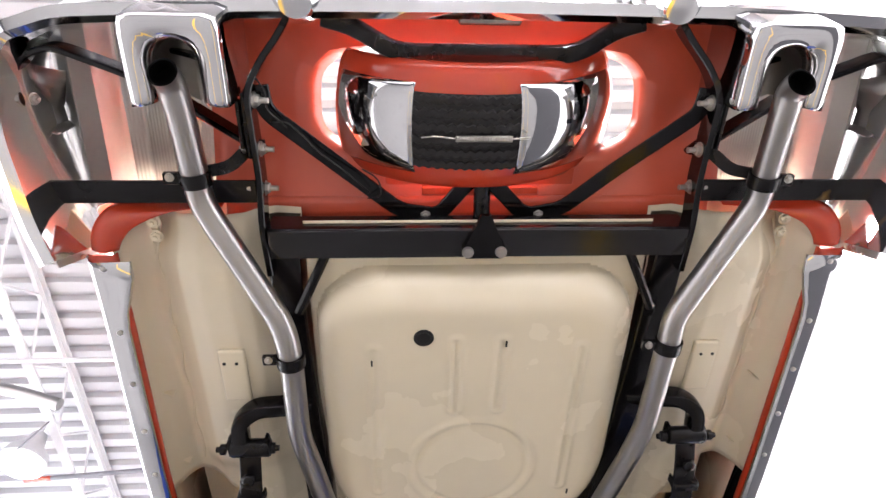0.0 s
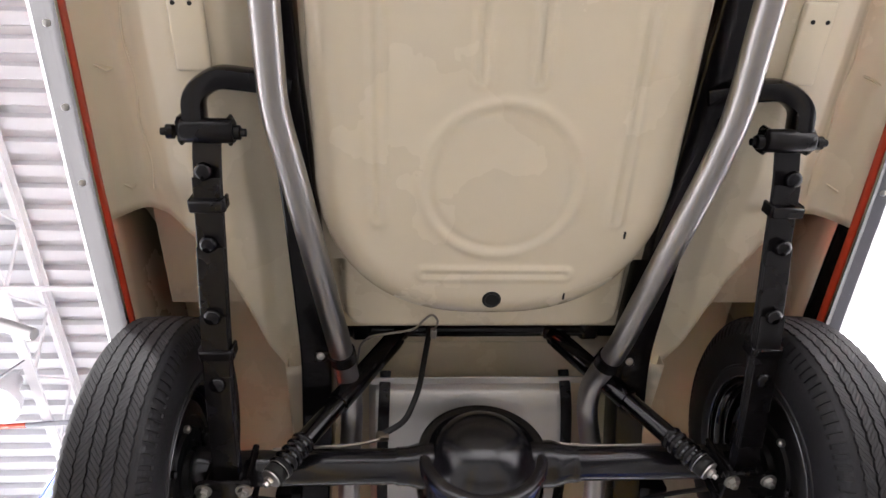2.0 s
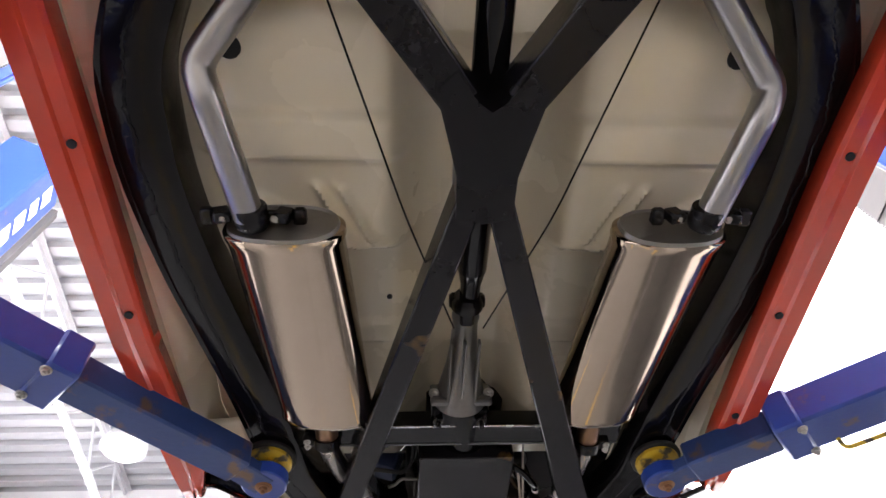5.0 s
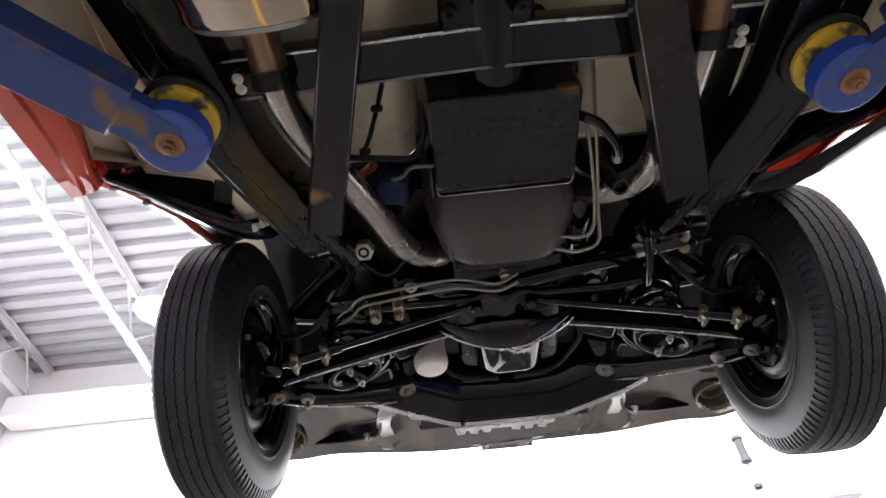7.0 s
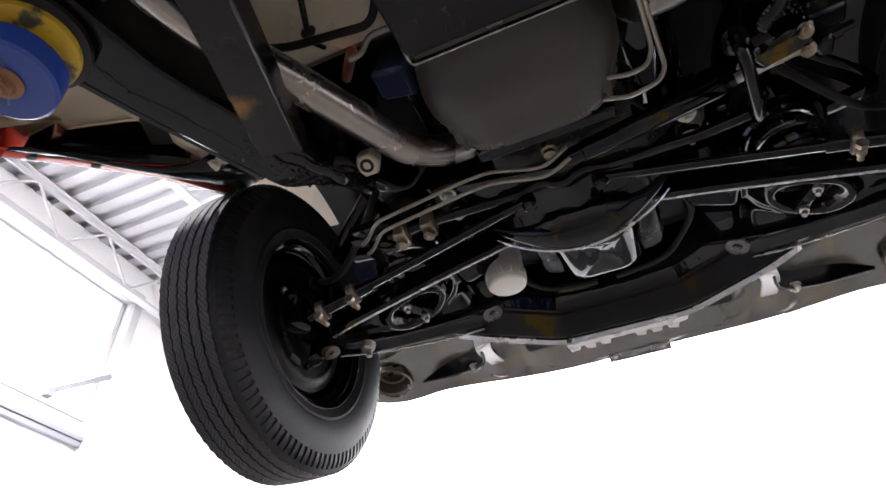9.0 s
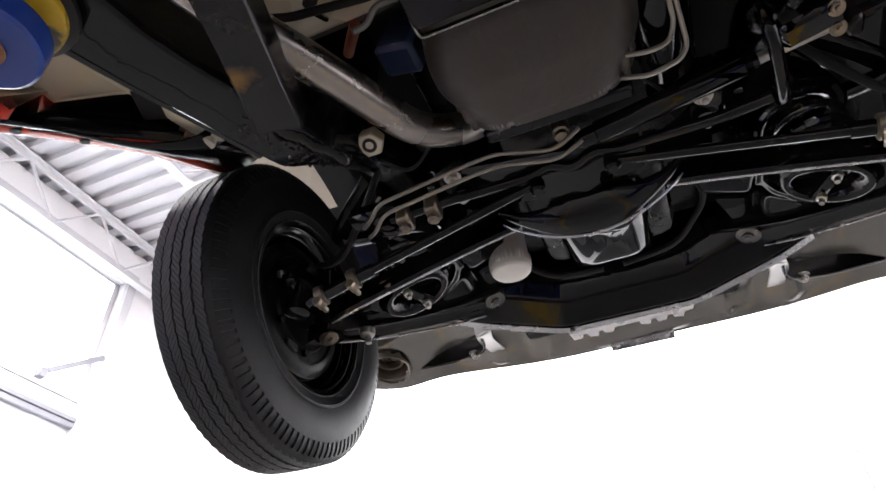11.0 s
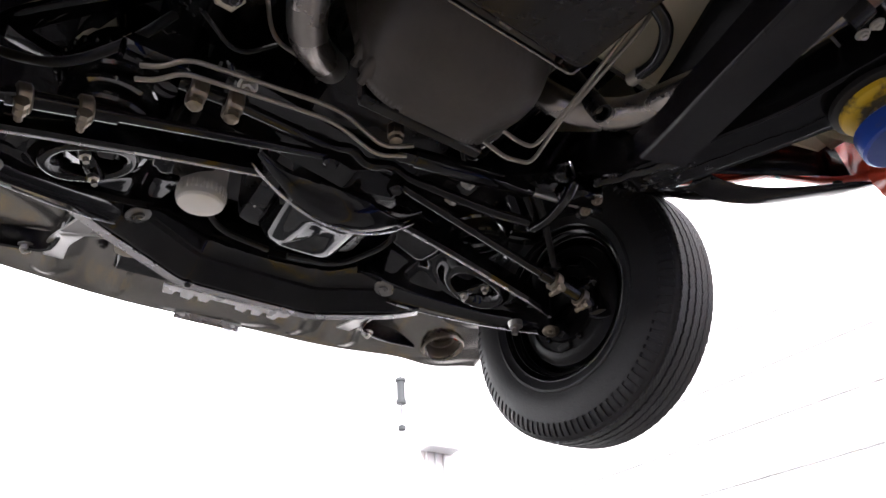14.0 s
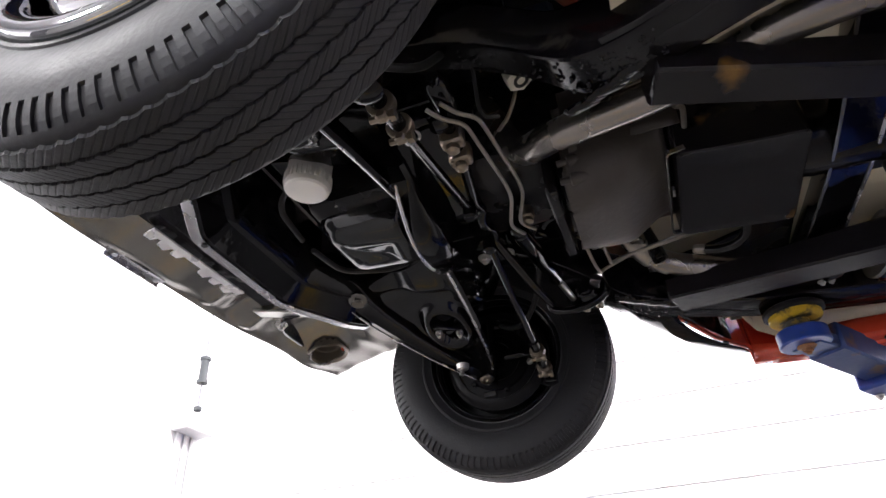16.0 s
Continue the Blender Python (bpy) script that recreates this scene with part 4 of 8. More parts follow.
bm = bmesh.new()
spare(bm, 0.128, -0.005, 219, 328, 40, 0.035)
cover = thick(part("spare_cover", bm, RED, car, "red spare wheel cover behind the bumper"), 0.002)
for a0, a1 in ((221, 250), (283, 326)):
    bm = bmesh.new()
    spare(bm, 0.096, 0.014, a0, a1, 18, 0.030)
    thick(part("cover_band", bm, CHROME, cover, "polished chrome cover end"), 0.003, -1)
bm = bmesh.new()
spare(bm, 0.088, 0.012, 248, 286, 20, 0.026)
tyre = part("spare_tyre", bm, RUBBER, cover, "black spare tyre between the bands")
for o in (-0.066, -0.040, -0.013, 0.013, 0.040, 0.066):
    for k in range(22):
        a = radians(250.5 + 32 * (k + 0.5) / 22)
        n = Vector((math.cos(a), 0, math.sin(a)))
        r = 0.335 + 0.012 + math.cos(math.asin(o / 0.088)) * 0.026
        c = Vector((CX, CY + o, CZ)) + n * (r + 0.001)
        bm2 = bmesh.new()
        rot = turn(n) @ Matrix.Rotation(radians(35 if k % 2 else -35), 3, "Z")
        box(bm2, c, (0.021, 0.014, 0.008), rot, bevel=0.002)
        part("tread_block", bm2, TREAD, tyre)
bm = bmesh.new()
coil = [(-0.075 + 0.11 * k / 240 , CY + 0.0055 * math.cos(k * 0.9), CZ - 0.392 + 0.0055 * math.sin(k * 0.9)) for k in range(0, 241)]
tube(bm, coil, 0.0016, 0.0005, 6)
tube(bm, [(-0.14, CY + 0.004, CZ - 0.374), (-0.115, CY - 0.004, CZ - 0.389), (-0.077, CY, CZ - 0.392)], 0.0016, 0.01, 6)
tube(bm, [(0.035, CY, CZ - 0.392), (0.07, CY, CZ - 0.385)], 0.0016, 0.01, 6)
part("cover_spring", bm, ZINC, cover, "thin coil spring joining the cover ends")

# bumper, guards and pipe housings
bumper = None
bm = bmesh.new()
path = [(-0.845, -1.10, 2.05), (-0.885, -1.20, 2.085), (-0.918, -1.35, 2.13), (-0.922, -1.45, 2.16), (-0.895, -1.525, 2.18), (-0.80, -1.562, 2.195), (-0.45, -1.575, 2.21), (0.0, -1.578, 2.215),
        (0.45, -1.575, 2.21), (0.78, -1.562, 2.195), (0.873, -1.525, 2.18), (0.90, -1.45, 2.16), (0.896, -1.35, 2.13), (0.863, -1.20, 2.085), (0.822, -1.10, 2.05)]
sweep(bm, smooth_path(path, 0.06, 4), [(0.014, -0.10), (-0.006, -0.112), (-0.02, -0.10), (-0.028, -0.04), (-0.03, 0.05), (-0.015, 0.10), (0.012, 0.11), (0.0, 0.10), (-0.018, 0.05), (-0.016, -0.04), (-0.006, -0.09)][::-1])
bumper = part("rear_bumper", bm, LITCHROME, car, "chrome wrap-round rear bumper")
bm = bmesh.new()
sweep(bm, smooth_path([(p[0] * 0.985, p[1] + 0.012, p[2]) for p in path], 0.06, 4), [(0.004, -0.085), (0.0, -0.085), (-0.012, -0.03), (-0.012, 0.05), (0.0, 0.09), (0.004, 0.09)])
part("bumper_lining", bm, CHROMEBACK, bumper, "dull unplated back of the bumper")
for s, side in sides():
    bm = bmesh.new()
    lathe(bm, (MID + s * 0.355, -1.585, 2.10), (0, -0.12, 1), [(0, -0.01), (0.03, -0.008), (0.05, 0.02), (0.056, 0.08), (0.05, 0.2), (0.03, 0.3), (0, 0.32)], 24, (1, 0.9))
    part("bumper_guard", bm, LITCHROME, bumper, "chrome bumper guard")
    # housing round the pipe end: a U-shaped arch
    hx = -0.572 if s < 0 else 0.538
    bm = bmesh.new()
    rows = []
    for k in range(33):
        u = -1.6 + 3.2 * k / 32
        if abs(u) > 1:
            f = (abs(u) - 1) / 0.6
            i = Vector((math.copysign(0.042, u), -1.490 + 0.065 * f))
            o = Vector((math.copysign(0.083, u), -1.480 + 0.062 * f))
        else:
            a = u * math.pi / 2
            i = Vector((0.042 * math.sin(a), -1.490 - 0.044 * math.cos(a)))
            m = (abs(math.sin(a)) ** 9 + abs(math.cos(a)) ** 9) ** (-1 / 9)
            o = Vector((0.083 * m * math.sin(a), -1.480 - 0.094 * m * math.cos(a)))
        low = 2.012 + 0.03 * (-1.40 - i.y)
        w = o - i
        row = []
        for f, z in ((1.20, 0.15), (1.10, 0.06), (1.04, 0.014), (0.99, 0.004), (0.92, 0.0), (0.60, -0.004), (0.30, -0.002), (0.12, 0.004), (0.03, 0.012), (-0.02, 0.03)):
            p = i + w * f
            row.append(bm.verts.new((hx + p.x, p.y, low + z)))
        rows.append(row)
    for a, b in zip(rows, rows[1:]):
        for j in range(9):
            bm.faces.new((a[j], a[j + 1], b[j + 1], b[j]))
    shell = thick(part("pipe_housing", bm, CHROME, bumper, "chrome arch round the pipe end", angle=50), 0.003)
    bm = bmesh.new()
    rows = []
    for k in range(25):
        u = -1.5 + 3.0 * k / 24
        if abs(u) > 1:
            i = Vector((math.copysign(0.042, u), -1.490 + 0.130 * (abs(u) - 1)))
        else:
            i = Vector((0.042 * math.sin(u * math.pi / 2), -1.490 - 0.044 * math.cos(u * math.pi / 2)))
        rows.append([bm.verts.new((hx + i.x * w, i.y + (1 - w) * 0.03, 2.012 + 0.03 * (-1.40 - i.y) + z)) for w, z in ((0.99, 0.022), (1.0, 0.05), (0.96, 0.085), (0.80, 0.11), (0.4, 0.118), (0.0, 0.12))])
    for a, b in zip(rows, rows[1:]):
        for j in range(5):
            q = list(dict.fromkeys((a[j], a[j + 1], b[j + 1], b[j])))
            bm.faces.new(q)
    part("housing_bowl", bm, CAPSTEEL, shell, "dull steel inside of the pipe outlet", angle=60)
    # brackets
    bm = bmesh.new()
    sweep(bm, smooth_path([(MID + s * 0.44, -1.30, 2.10), (MID + s * 0.47, -1.32, 2.11), (MID + s * 0.66, -1.44, 2.13), (MID + s * 0.82, -1.50, 2.14), (MID + s * 0.885, -1.47, 2.14), (MID + s * 0.89, -1.40, 2.13)], 0.05, 4), rounded(0.012, 0.045, 0.003, 1))
    br = part("bumper_bracket", bm, GLOSSBLACK, bumper, "black strap to the bumper end")
    bolt("bracket_bolt", (MID + s * 0.868, -1.40, 2.12), (-s, 0, -0.3), 0.009, br, ZINC)
    bm = bmesh.new()
    box(bm, (MID + s * 0.68, -1.228, 2.095), (0.44, 0.005, 0.055), bevel=0.002)
    box(bm, (MID + s * 0.68, -1.228, 2.07), (0.44, 0.05, 0.005), bevel=0.002)
    part("bumper_side_bar", bm, WORN, bumper, "black angle bar to the bumper end")
    # bright crescent inside the bumper end
    bm = bmesh.new()
    line = [(0.862, -1.318, 2.150), (0.895, -1.335, 2.150), (0.912, -1.375, 2.155), (0.905, -1.42, 2.162), (0.89, -1.46, 2.17)]
    grid(bm, list(range(5)), span(0, 1, 6), lambda k, u: (MID + s * (line[k][0] - 0.055 * u * (0.25 + 0.25 * k)), line[k][1] + 0.01 * u * k, line[k][2] + 0.07 * u * u))
    thick(part("bumper_end_filler", bm, STAINLESS, bumper, "bright curved filler inside the bumper end"), 0.002)
    # second leg of the strap, running behind the housing
    bm = bmesh.new()
    sweep(bm, smooth_path([(MID + s * 0.470, -1.36, 2.11), (MID + s * 0.474, -1.415, 2.115), (MID + s * 0.49, -1.452, 2.12), (MID + s * 0.53, -1.478, 2.13), (MID + s * 0.62, -1.50, 2.14)], 0.03, 4), rounded(0.009, 0.045, 0.002, 1))
    part("bracket_leg", bm, GLOSSBLACK, br, "black curved strap leg")
bm = bmesh.new()
sweep(bm, smooth_path([(-0.33, -1.545, 2.19), (-0.27, -1.53, 2.18), (-0.19, -1.488, 2.15), (0.17, -1.488, 2.15), (0.25, -1.53, 2.18), (0.31, -1.545, 2.19)], 0.04, 4), rounded(0.035, 0.03, 0.008, 2))
box(bm, (-0.01, -1.478, 2.185), (0.32, 0.03, 0.05), bevel=0.004)
part("plate_bar", bm, SATIN, bumper, "black tube below the plate recess")
bm = bmesh.new()
box(bm, (-0.01, -1.556, 2.135), (0.12, 0.02, 0.03), bevel=0.004)
part("plate_lamp", bm, GREYMETAL, bumper, "small plate lamp")

# ---- chassis ----
# side rails (offset from the centre line, y, underside)
RAIL = [(0.425, -1.15, 2.055), (0.422, -1.08, 2.05), (0.415, -0.85, 2.04), (0.385, -0.40, 2.02), (0.375, -0.05, 2.03), (0.378, 0.18, 1.965), (0.398, 0.45, 1.885),
        (0.41, 0.56, 1.88), (0.452, 0.75, 1.885), (0.53, 0.88, 1.885), (0.576, 1.00, 1.885), (0.578, 1.18, 1.885), (0.548, 1.38, 1.885), (0.470, 1.72, 1.885), (0.428, 1.97, 1.888),
        (0.352, 2.15, 1.895), (0.332, 2.215, 1.905), (0.325, 2.30, 1.985), (0.315, 2.42, 2.07), (0.30, 2.62, 2.10), (0.295, 2.95, 2.10)]
for s, side in sides():
    bm = bmesh.new()
    pts = smooth_path([(along([(-1.2, -0.008), (0.0, -0.02), (1.1, -0.022), (1.75, -0.007), (2.1, 0.0)], y) + s * o, y, z + 0.05) for o, y, z in RAIL], 0.07, 3)
    wide = [0.070 + 0.026 * ease((p.y - 0.55) / 0.3) - 0.018 * ease((p.y - 1.90) / 0.12) - 0.024 * ease((p.y - 2.20) / 0.06) for p in pts]
    rings = []
    for k, p in enumerate(pts):
        way = (pts[min(k + 1, len(pts) - 1)] - pts[max(k - 1, 0)]).normalized()
        sd = way.cross(Vector((0, 0, 1))).normalized()
        rings.append([bm.verts.new(p + sd * (u * wide[k]) + Vector((0, 0, v * 0.10))) for u, v in rounded(1.0, 1.0, 0.08, 2)])
    for a, b in zip(rings, rings[1:]):
        for k in range(len(a)):
            bm.faces.new((a[k], a[(k + 1) % len(a)], b[(k + 1) % len(a)], b[k]))
    bm.faces.new(rings[0])
    bm.faces.new(rings[-1])
    rail = part("frame_rail", bm, BLACK, car, "black painted boxed frame rail", angle=24)
    # folded flange along the outer lower edge
    bm = bmesh.new()
    flange_line = [p + Vector((s * (wide[k] * 0.5 + 0.004), 0, -0.045)) for k, p in enumerate(pts) if 0.60 < p.y < 2.20]
    sweep(bm, flange_line, rounded(0.012, 0.005, 0.0015, 1))
    part("rail_flange", bm, GLOSSBLACK, rail, "folded flange of the rail")
    # weld seam along the underside
    bm = bmesh.new()
    seam = [p + Vector((s * (0.012 + 0.004 * math.sin(p.y * 61)), 0, -0.0505)) for p in pts if 0.72 < p.y < 2.22]
    fine = []
    for a, b in zip(seam, seam[1:]):
        fine += [a.lerp(b, k / 6) + Vector((0.002 * math.sin(k * 2.3 + a.y * 40), 0, 0)) for k in range(6)]
    sweep(bm, fine, [(-0.003, 0.0), (-0.0014, -0.0014), (0.0014, -0.0014), (0.003, 0.0), (0.0, 0.002)])
    part("weld_seam", bm, GLOSSBLACK, rail, "ragged weld seam")
    # lumpy welds where the rail joins the crossmember
    rng = random.Random(7 + s)
    bm = bmesh.new()
    for m, p in enumerate(pts):
        if 2.08 < p.y < 2.46:
            for k in range(9):
                q = p + Vector((rng.uniform(-0.36, 0.36) * wide[m], rng.uniform(-0.01, 0.01), -0.0505))
                lathe(bm, q, (rng.uniform(-0.3, 0.3), rng.uniform(-0.3, 0.3), -1), [(0.004, -0.002), (0.0032, 0.0004), (0.0016, 0.0014), (0, 0.0017)], 7, (rng.uniform(0.5, 1.6), rng.uniform(0.4, 0.9)))
    rough = part("weld_spatter", bm, GLOSSBLACK, rail, "rough glossy weld spatter")
    rough["kind"] = "stuff"
    # body mount brackets outside the rail
    for y, o in ((0.43, 0.455), (0.78, 0.60)):
        bm = bmesh.new()
        box(bm, (MID + s * o, y, 1.965), (0.10, 0.055, 0.05), bevel=0.006)
        lathe(bm, (MID + s * (o + (0.03 if y != 1.10 else -0.02)), y, 1.94), DOWN, [(0.02, 0), (0.02, 0.008), (0.012, 0.010), (0.012, 0.02)], 14)
        part("body_mount", bm, SATIN, rail, "black body mount bracket")
    # rear bumper rail strap with bolts
    bm = bmesh.new()
    pth = [(MID + s * 0.445, -1.05, 2.05), (MID + s * 0.452, -1.16, 2.06), (MID + s * 0.447, -1.26, 2.07), (MID + s * 0.455, -1.43, 2.08), (MID + s * 0.430, -1.48, 2.10), (MID + s * 0.395, -1.525, 2.13), (MID + s * 0.375, -1.56, 2.16)]
    sweep(bm, smooth_path(pth, 0.03, 3), rounded(0.013, 0.05, 0.002, 1))
    strap = part("bumper_strap", bm, GLOSSBLACK, rail, "black strap bolted to the rail")
    for y in (-1.415, -1.318, -1.235):
        place, way = Vector((MID + s * 0.444, y, 2.072)), Vector((-s, 0, -0.10)).normalized()
        b = bolt("strap_bolt", place, way, 0.0115, strap)
        bm = bmesh.new()
        rod(bm, place + way * 0.008, place + way * 0.028, 0.0055, 12)
        part("stud_end", bm, ZINC, b, "plated threaded stud end")
        bolt("strap_bolt", Vector((MID + s * 0.468, y, 2.075)), -way, 0.0105, strap, washer=False)
    for o, y0, y1 in ((0.463, -1.43, -1.30), (0.474, -1.42, -1.32)):
        bm = bmesh.new()
        box(bm, (MID + s * o, (y0 + y1) / 2, 2.088), (0.008, y1 - y0, 0.052), bevel=0.002)
        part("packing_plate", bm, SATIN, strap, "black packing plate beside the strap")

# rear crossbar and spare-wheel support
bm = bmesh.new()
box(bm, (MID, -1.124, 2.033), (0.885, 0.066, 0.006), bevel=0.002)
box(bm, (MID, -1.156, 2.065), (0.885, 0.006, 0.062), bevel=0.002)
crossbar = part("rear_crossbar", bm, CROSSPAINT, car, "black angle crossbar with worn paint")
bm = bmesh.new()
sweep(bm, smooth_path([(-0.445, -1.44, 2.085), (-0.44, -1.39, 2.085), (-0.296, -1.265, 2.095), (-0.185, -1.170, 2.10), (-0.10, -1.155, 2.103), (-0.045, -1.225, 2.105), (-0.012, -1.252, 2.105), (0.02, -1.225, 2.105), (0.085, -1.155, 2.103), (0.165, -1.170, 2.10), (0.27, -1.265, 2.095), (0.42, -1.39, 2.085), (0.425, -1.44, 2.085)], 0.025, 4), rounded(0.034, 0.008, 0.002, 1))
brace = part("spare_brace", bm, GLOSSBLACK, crossbar, "black zigzag brace under the spare wheel")
for pts in ([(-0.43, -1.37, 2.078), (-0.40, -1.375, 2.07), (-0.37, -1.345, 2.072), (-0.345, -1.31, 2.078), (-0.30, -1.275, 2.076), (-0.27, -1.25, 2.07), (-0.245, -1.22, 2.08)],
            [(-0.455, -1.46, 2.085), (-0.43, -1.43, 2.07), (-0.435, -1.40, 2.068), (-0.40, -1.36, 2.075)], [(-0.26, -1.27, 2.085), (-0.225, -1.255, 2.07), (-0.22, -1.215, 2.07), (-0.25, -1.205, 2.085)]):
    bm = bmesh.new()
    tube(bm, pts, 0.0018, 0.02, 6)
    part("lamp_wire", bm, DARKRUBBER, brace, "thin black wire tied to the brace")
for x in (-0.129, 0.117):
    bolt("brace_bolt", (x, -1.158, 2.108), DOWN, 0.012, brace)
bm = bmesh.new()
rod(bm, (-0.008, -1.14, 2.09), (-0.008, -1.30, 2.13), 0.018, 16)
outline = [(-0.018, -1.195), (0.002, -1.195), (0.028, -1.135), (0.037, -1.115), (0.030, -1.095), (-0.046, -1.095), (-0.053, -1.115), (-0.044, -1.135)]
lo = [bm.verts.new((x, y, 2.018)) for x, y in outline]
hi = [bm.verts.new((x, y, 2.030)) for x, y in outline]
bm.faces.new(lo), bm.faces.new(hi)
for k in range(8):
    bm.faces.new((lo[k], lo[(k + 1) % 8], hi[(k + 1) % 8], hi[k]))
gusset = part("spare_gusset", bm, SATIN, crossbar, "black gusset plate with two bolts")
for x in (-0.043, 0.027):
    bm = bmesh.new()
    lathe(bm, (x, -1.112, 2.018), DOWN, [(0.0125, 0), (0.0125, 0.004), (0.011, 0.008), (0, 0.009)], 20)
    part("gusset_bolt", bm, ZINC, gusset)
for s, side in sides():
    bm = bmesh.new()
    rod(bm, (MID + s * 0.325, -1.10, 2.05), (MID + s * 0.395, -0.955, 2.03), 0.011, 8)
    box(bm, (MID + s * 0.32, -1.105, 2.045), (0.03, 0.03, 0.012), bevel=0.003)
    part("corner_brace", bm, BLACK, crossbar, "black corner brace")

# tail pipes
PIPES = {
    -1: [(-0.576, -1.490, 1.972), (-0.574, -1.468, 1.995), (-0.571, -1.40, 2.006), (-0.571, -1.285, 2.02), (-0.568, -1.225, 2.02), (-0.43, -0.975, 1.962), (-0.419, -0.90, 1.952), (-0.421, -0.66, 1.953), (-0.40, -0.55, 1.955),
         (-0.335, -0.16, 1.968), (-0.317, 0.0, 2.00), (-0.317, 0.10, 2.02), (-0.323, 0.26, 1.91), (-0.317, 0.33, 1.892), (-0.312, 0.44, 1.912), (-0.288, 0.70, 1.95), (-0.30, 0.75, 1.95), (-0.48, 0.975, 1.86),
         (-0.462, 1.02, 1.83), (-0.415, 1.23, 1.81)],
    1: [(0.530, -1.486, 1.962), (0.530, -1.464, 1.985), (0.533, -1.40, 1.990), (0.545, -1.285, 2.007), (0.549, -1.225, 2.012), (0.412, -0.975, 1.968), (0.409, -0.915, 1.96), (0.404, -0.66, 1.957), (0.385, -0.56, 1.958),
        (0.28, -0.13, 1.968), (0.247, 0.0, 2.00), (0.255, 0.10, 2.02), (0.275, 0.24, 1.92), (0.265, 0.31, 1.892), (0.258, 0.42, 1.905), (0.243, 0.70, 1.95), (0.255, 0.75, 1.95), (0.44, 0.995, 1.86),
        (0.42, 1.03, 1.83), (0.363, 1.22, 1.805)]}
for s, side in sides():
    ex = None
    bm = bmesh.new()
    tube(bm, PIPES[s], 0.0255, 0.045, 20, hollow=True)
    ex = part("tail_pipe", bm, STAINLESS, car, "brushed stainless tail pipe")
    tip = Vector(PIPES[s][0])
    bm = bmesh.new()
    lathe(bm, tip - (Vector(PIPES[s][1]) - tip).normalized() * 0.001, Vector(PIPES[s][1]) - tip, [(0.0258, 0), (0.0225, 0), (0.0225, 0.028), (0, 0.029)], 20, caps=False)
    # Near-black paint stands for the deep bore's shade; the modelled hole is shallow.
    part("pipe_bore", bm, mat("deep_bore_black", (0.002, 0.002, 0.002), 0.95, spec=0.05), ex, "dark pipe mouth, its depth painted black")
    for n, (a, b, u) in enumerate(((3, 4, 0.1), (6, 7, 0.05), (9, 10, 0.35), (14, 15, 0.0))):
        p, q = Vector(PIPES[s][a]), Vector(PIPES[s][b])
        c, w = p.lerp(q, u), (q - p).normalized()
        bm = bmesh.new()
        lathe(bm, c - w * 0.014, w, [(0.0262, 0), (0.0305, 0), (0.0305, 0.028), (0.0262, 0.028)], 22)
        o = -s if n in (2, 3) else s
        out = Vector((-1 if s < 0 else 1, 0, 0)) * (1 if n == 1 else 1)
        ear = Vector((-1, 0, 0)) if (s < 0 and n < 3) else Vector((1, 0, 0))
        if s > 0:
            ear = Vector((1, 0, 0)) if n == 0 else Vector((-1, 0, 0))
        if n == 2:
            ear = Vector((s, 0, 0))
        box(bm, c + ear * 0.042, (0.035, 0.024, 0.012), bevel=0.002)
        clamp = part("pipe_clamp", bm, SATIN, ex, "black pipe clamp")
        bolt("clamp_bolt", c + ear * 0.046 + Vector((0, -0.004, -0.006)), (0, -0.3, -1), 0.0065, clamp)
    # hanger strap near the pipe end
    p = Vector(PIPES[s][3])
    bm = bmesh.new()
    sweep(bm, smooth_path([p + Vector((-s * 0.02, 0.0, 0.02)), p + Vector((-s * 0.06, -0.004, 0.03)), p + Vector((-s * 0.09, -0.03, 0.06)), p + Vector((-s * 0.12, -0.03, 0.08))], 0.02, 3), rounded(0.025, 0.004, 0.001, 1))
    part("pipe_hanger", bm, SATIN, ex, "black rubber-lined hanger")

# mufflers
MUF = {-1: ((-0.366, 1.245, 1.828), (-0.331, 1.76, 1.905)), 1: ((0.315, 1.245, 1.828), (0.283, 1.76, 1.905))}
FRONT = {-1: [(-0.338, 1.75, 1.908), (-0.338, 1.86, 1.908), (-0.333, 1.91, 1.911), (-0.314, 1.98, 1.918), (-0.25, 2.115, 1.929), (-0.19, 2.28, 1.958), (-0.12, 2.335, 2.0), (-0.11, 2.39, 2.14)],
         1: [(0.282, 1.75, 1.905), (0.276, 1.86, 1.888), (0.264, 1.95, 1.888), (0.256, 2.04, 1.910), (0.250, 2.152, 1.948), (0.160, 2.205, 1.985), (0.145, 2.24, 2.12)]}
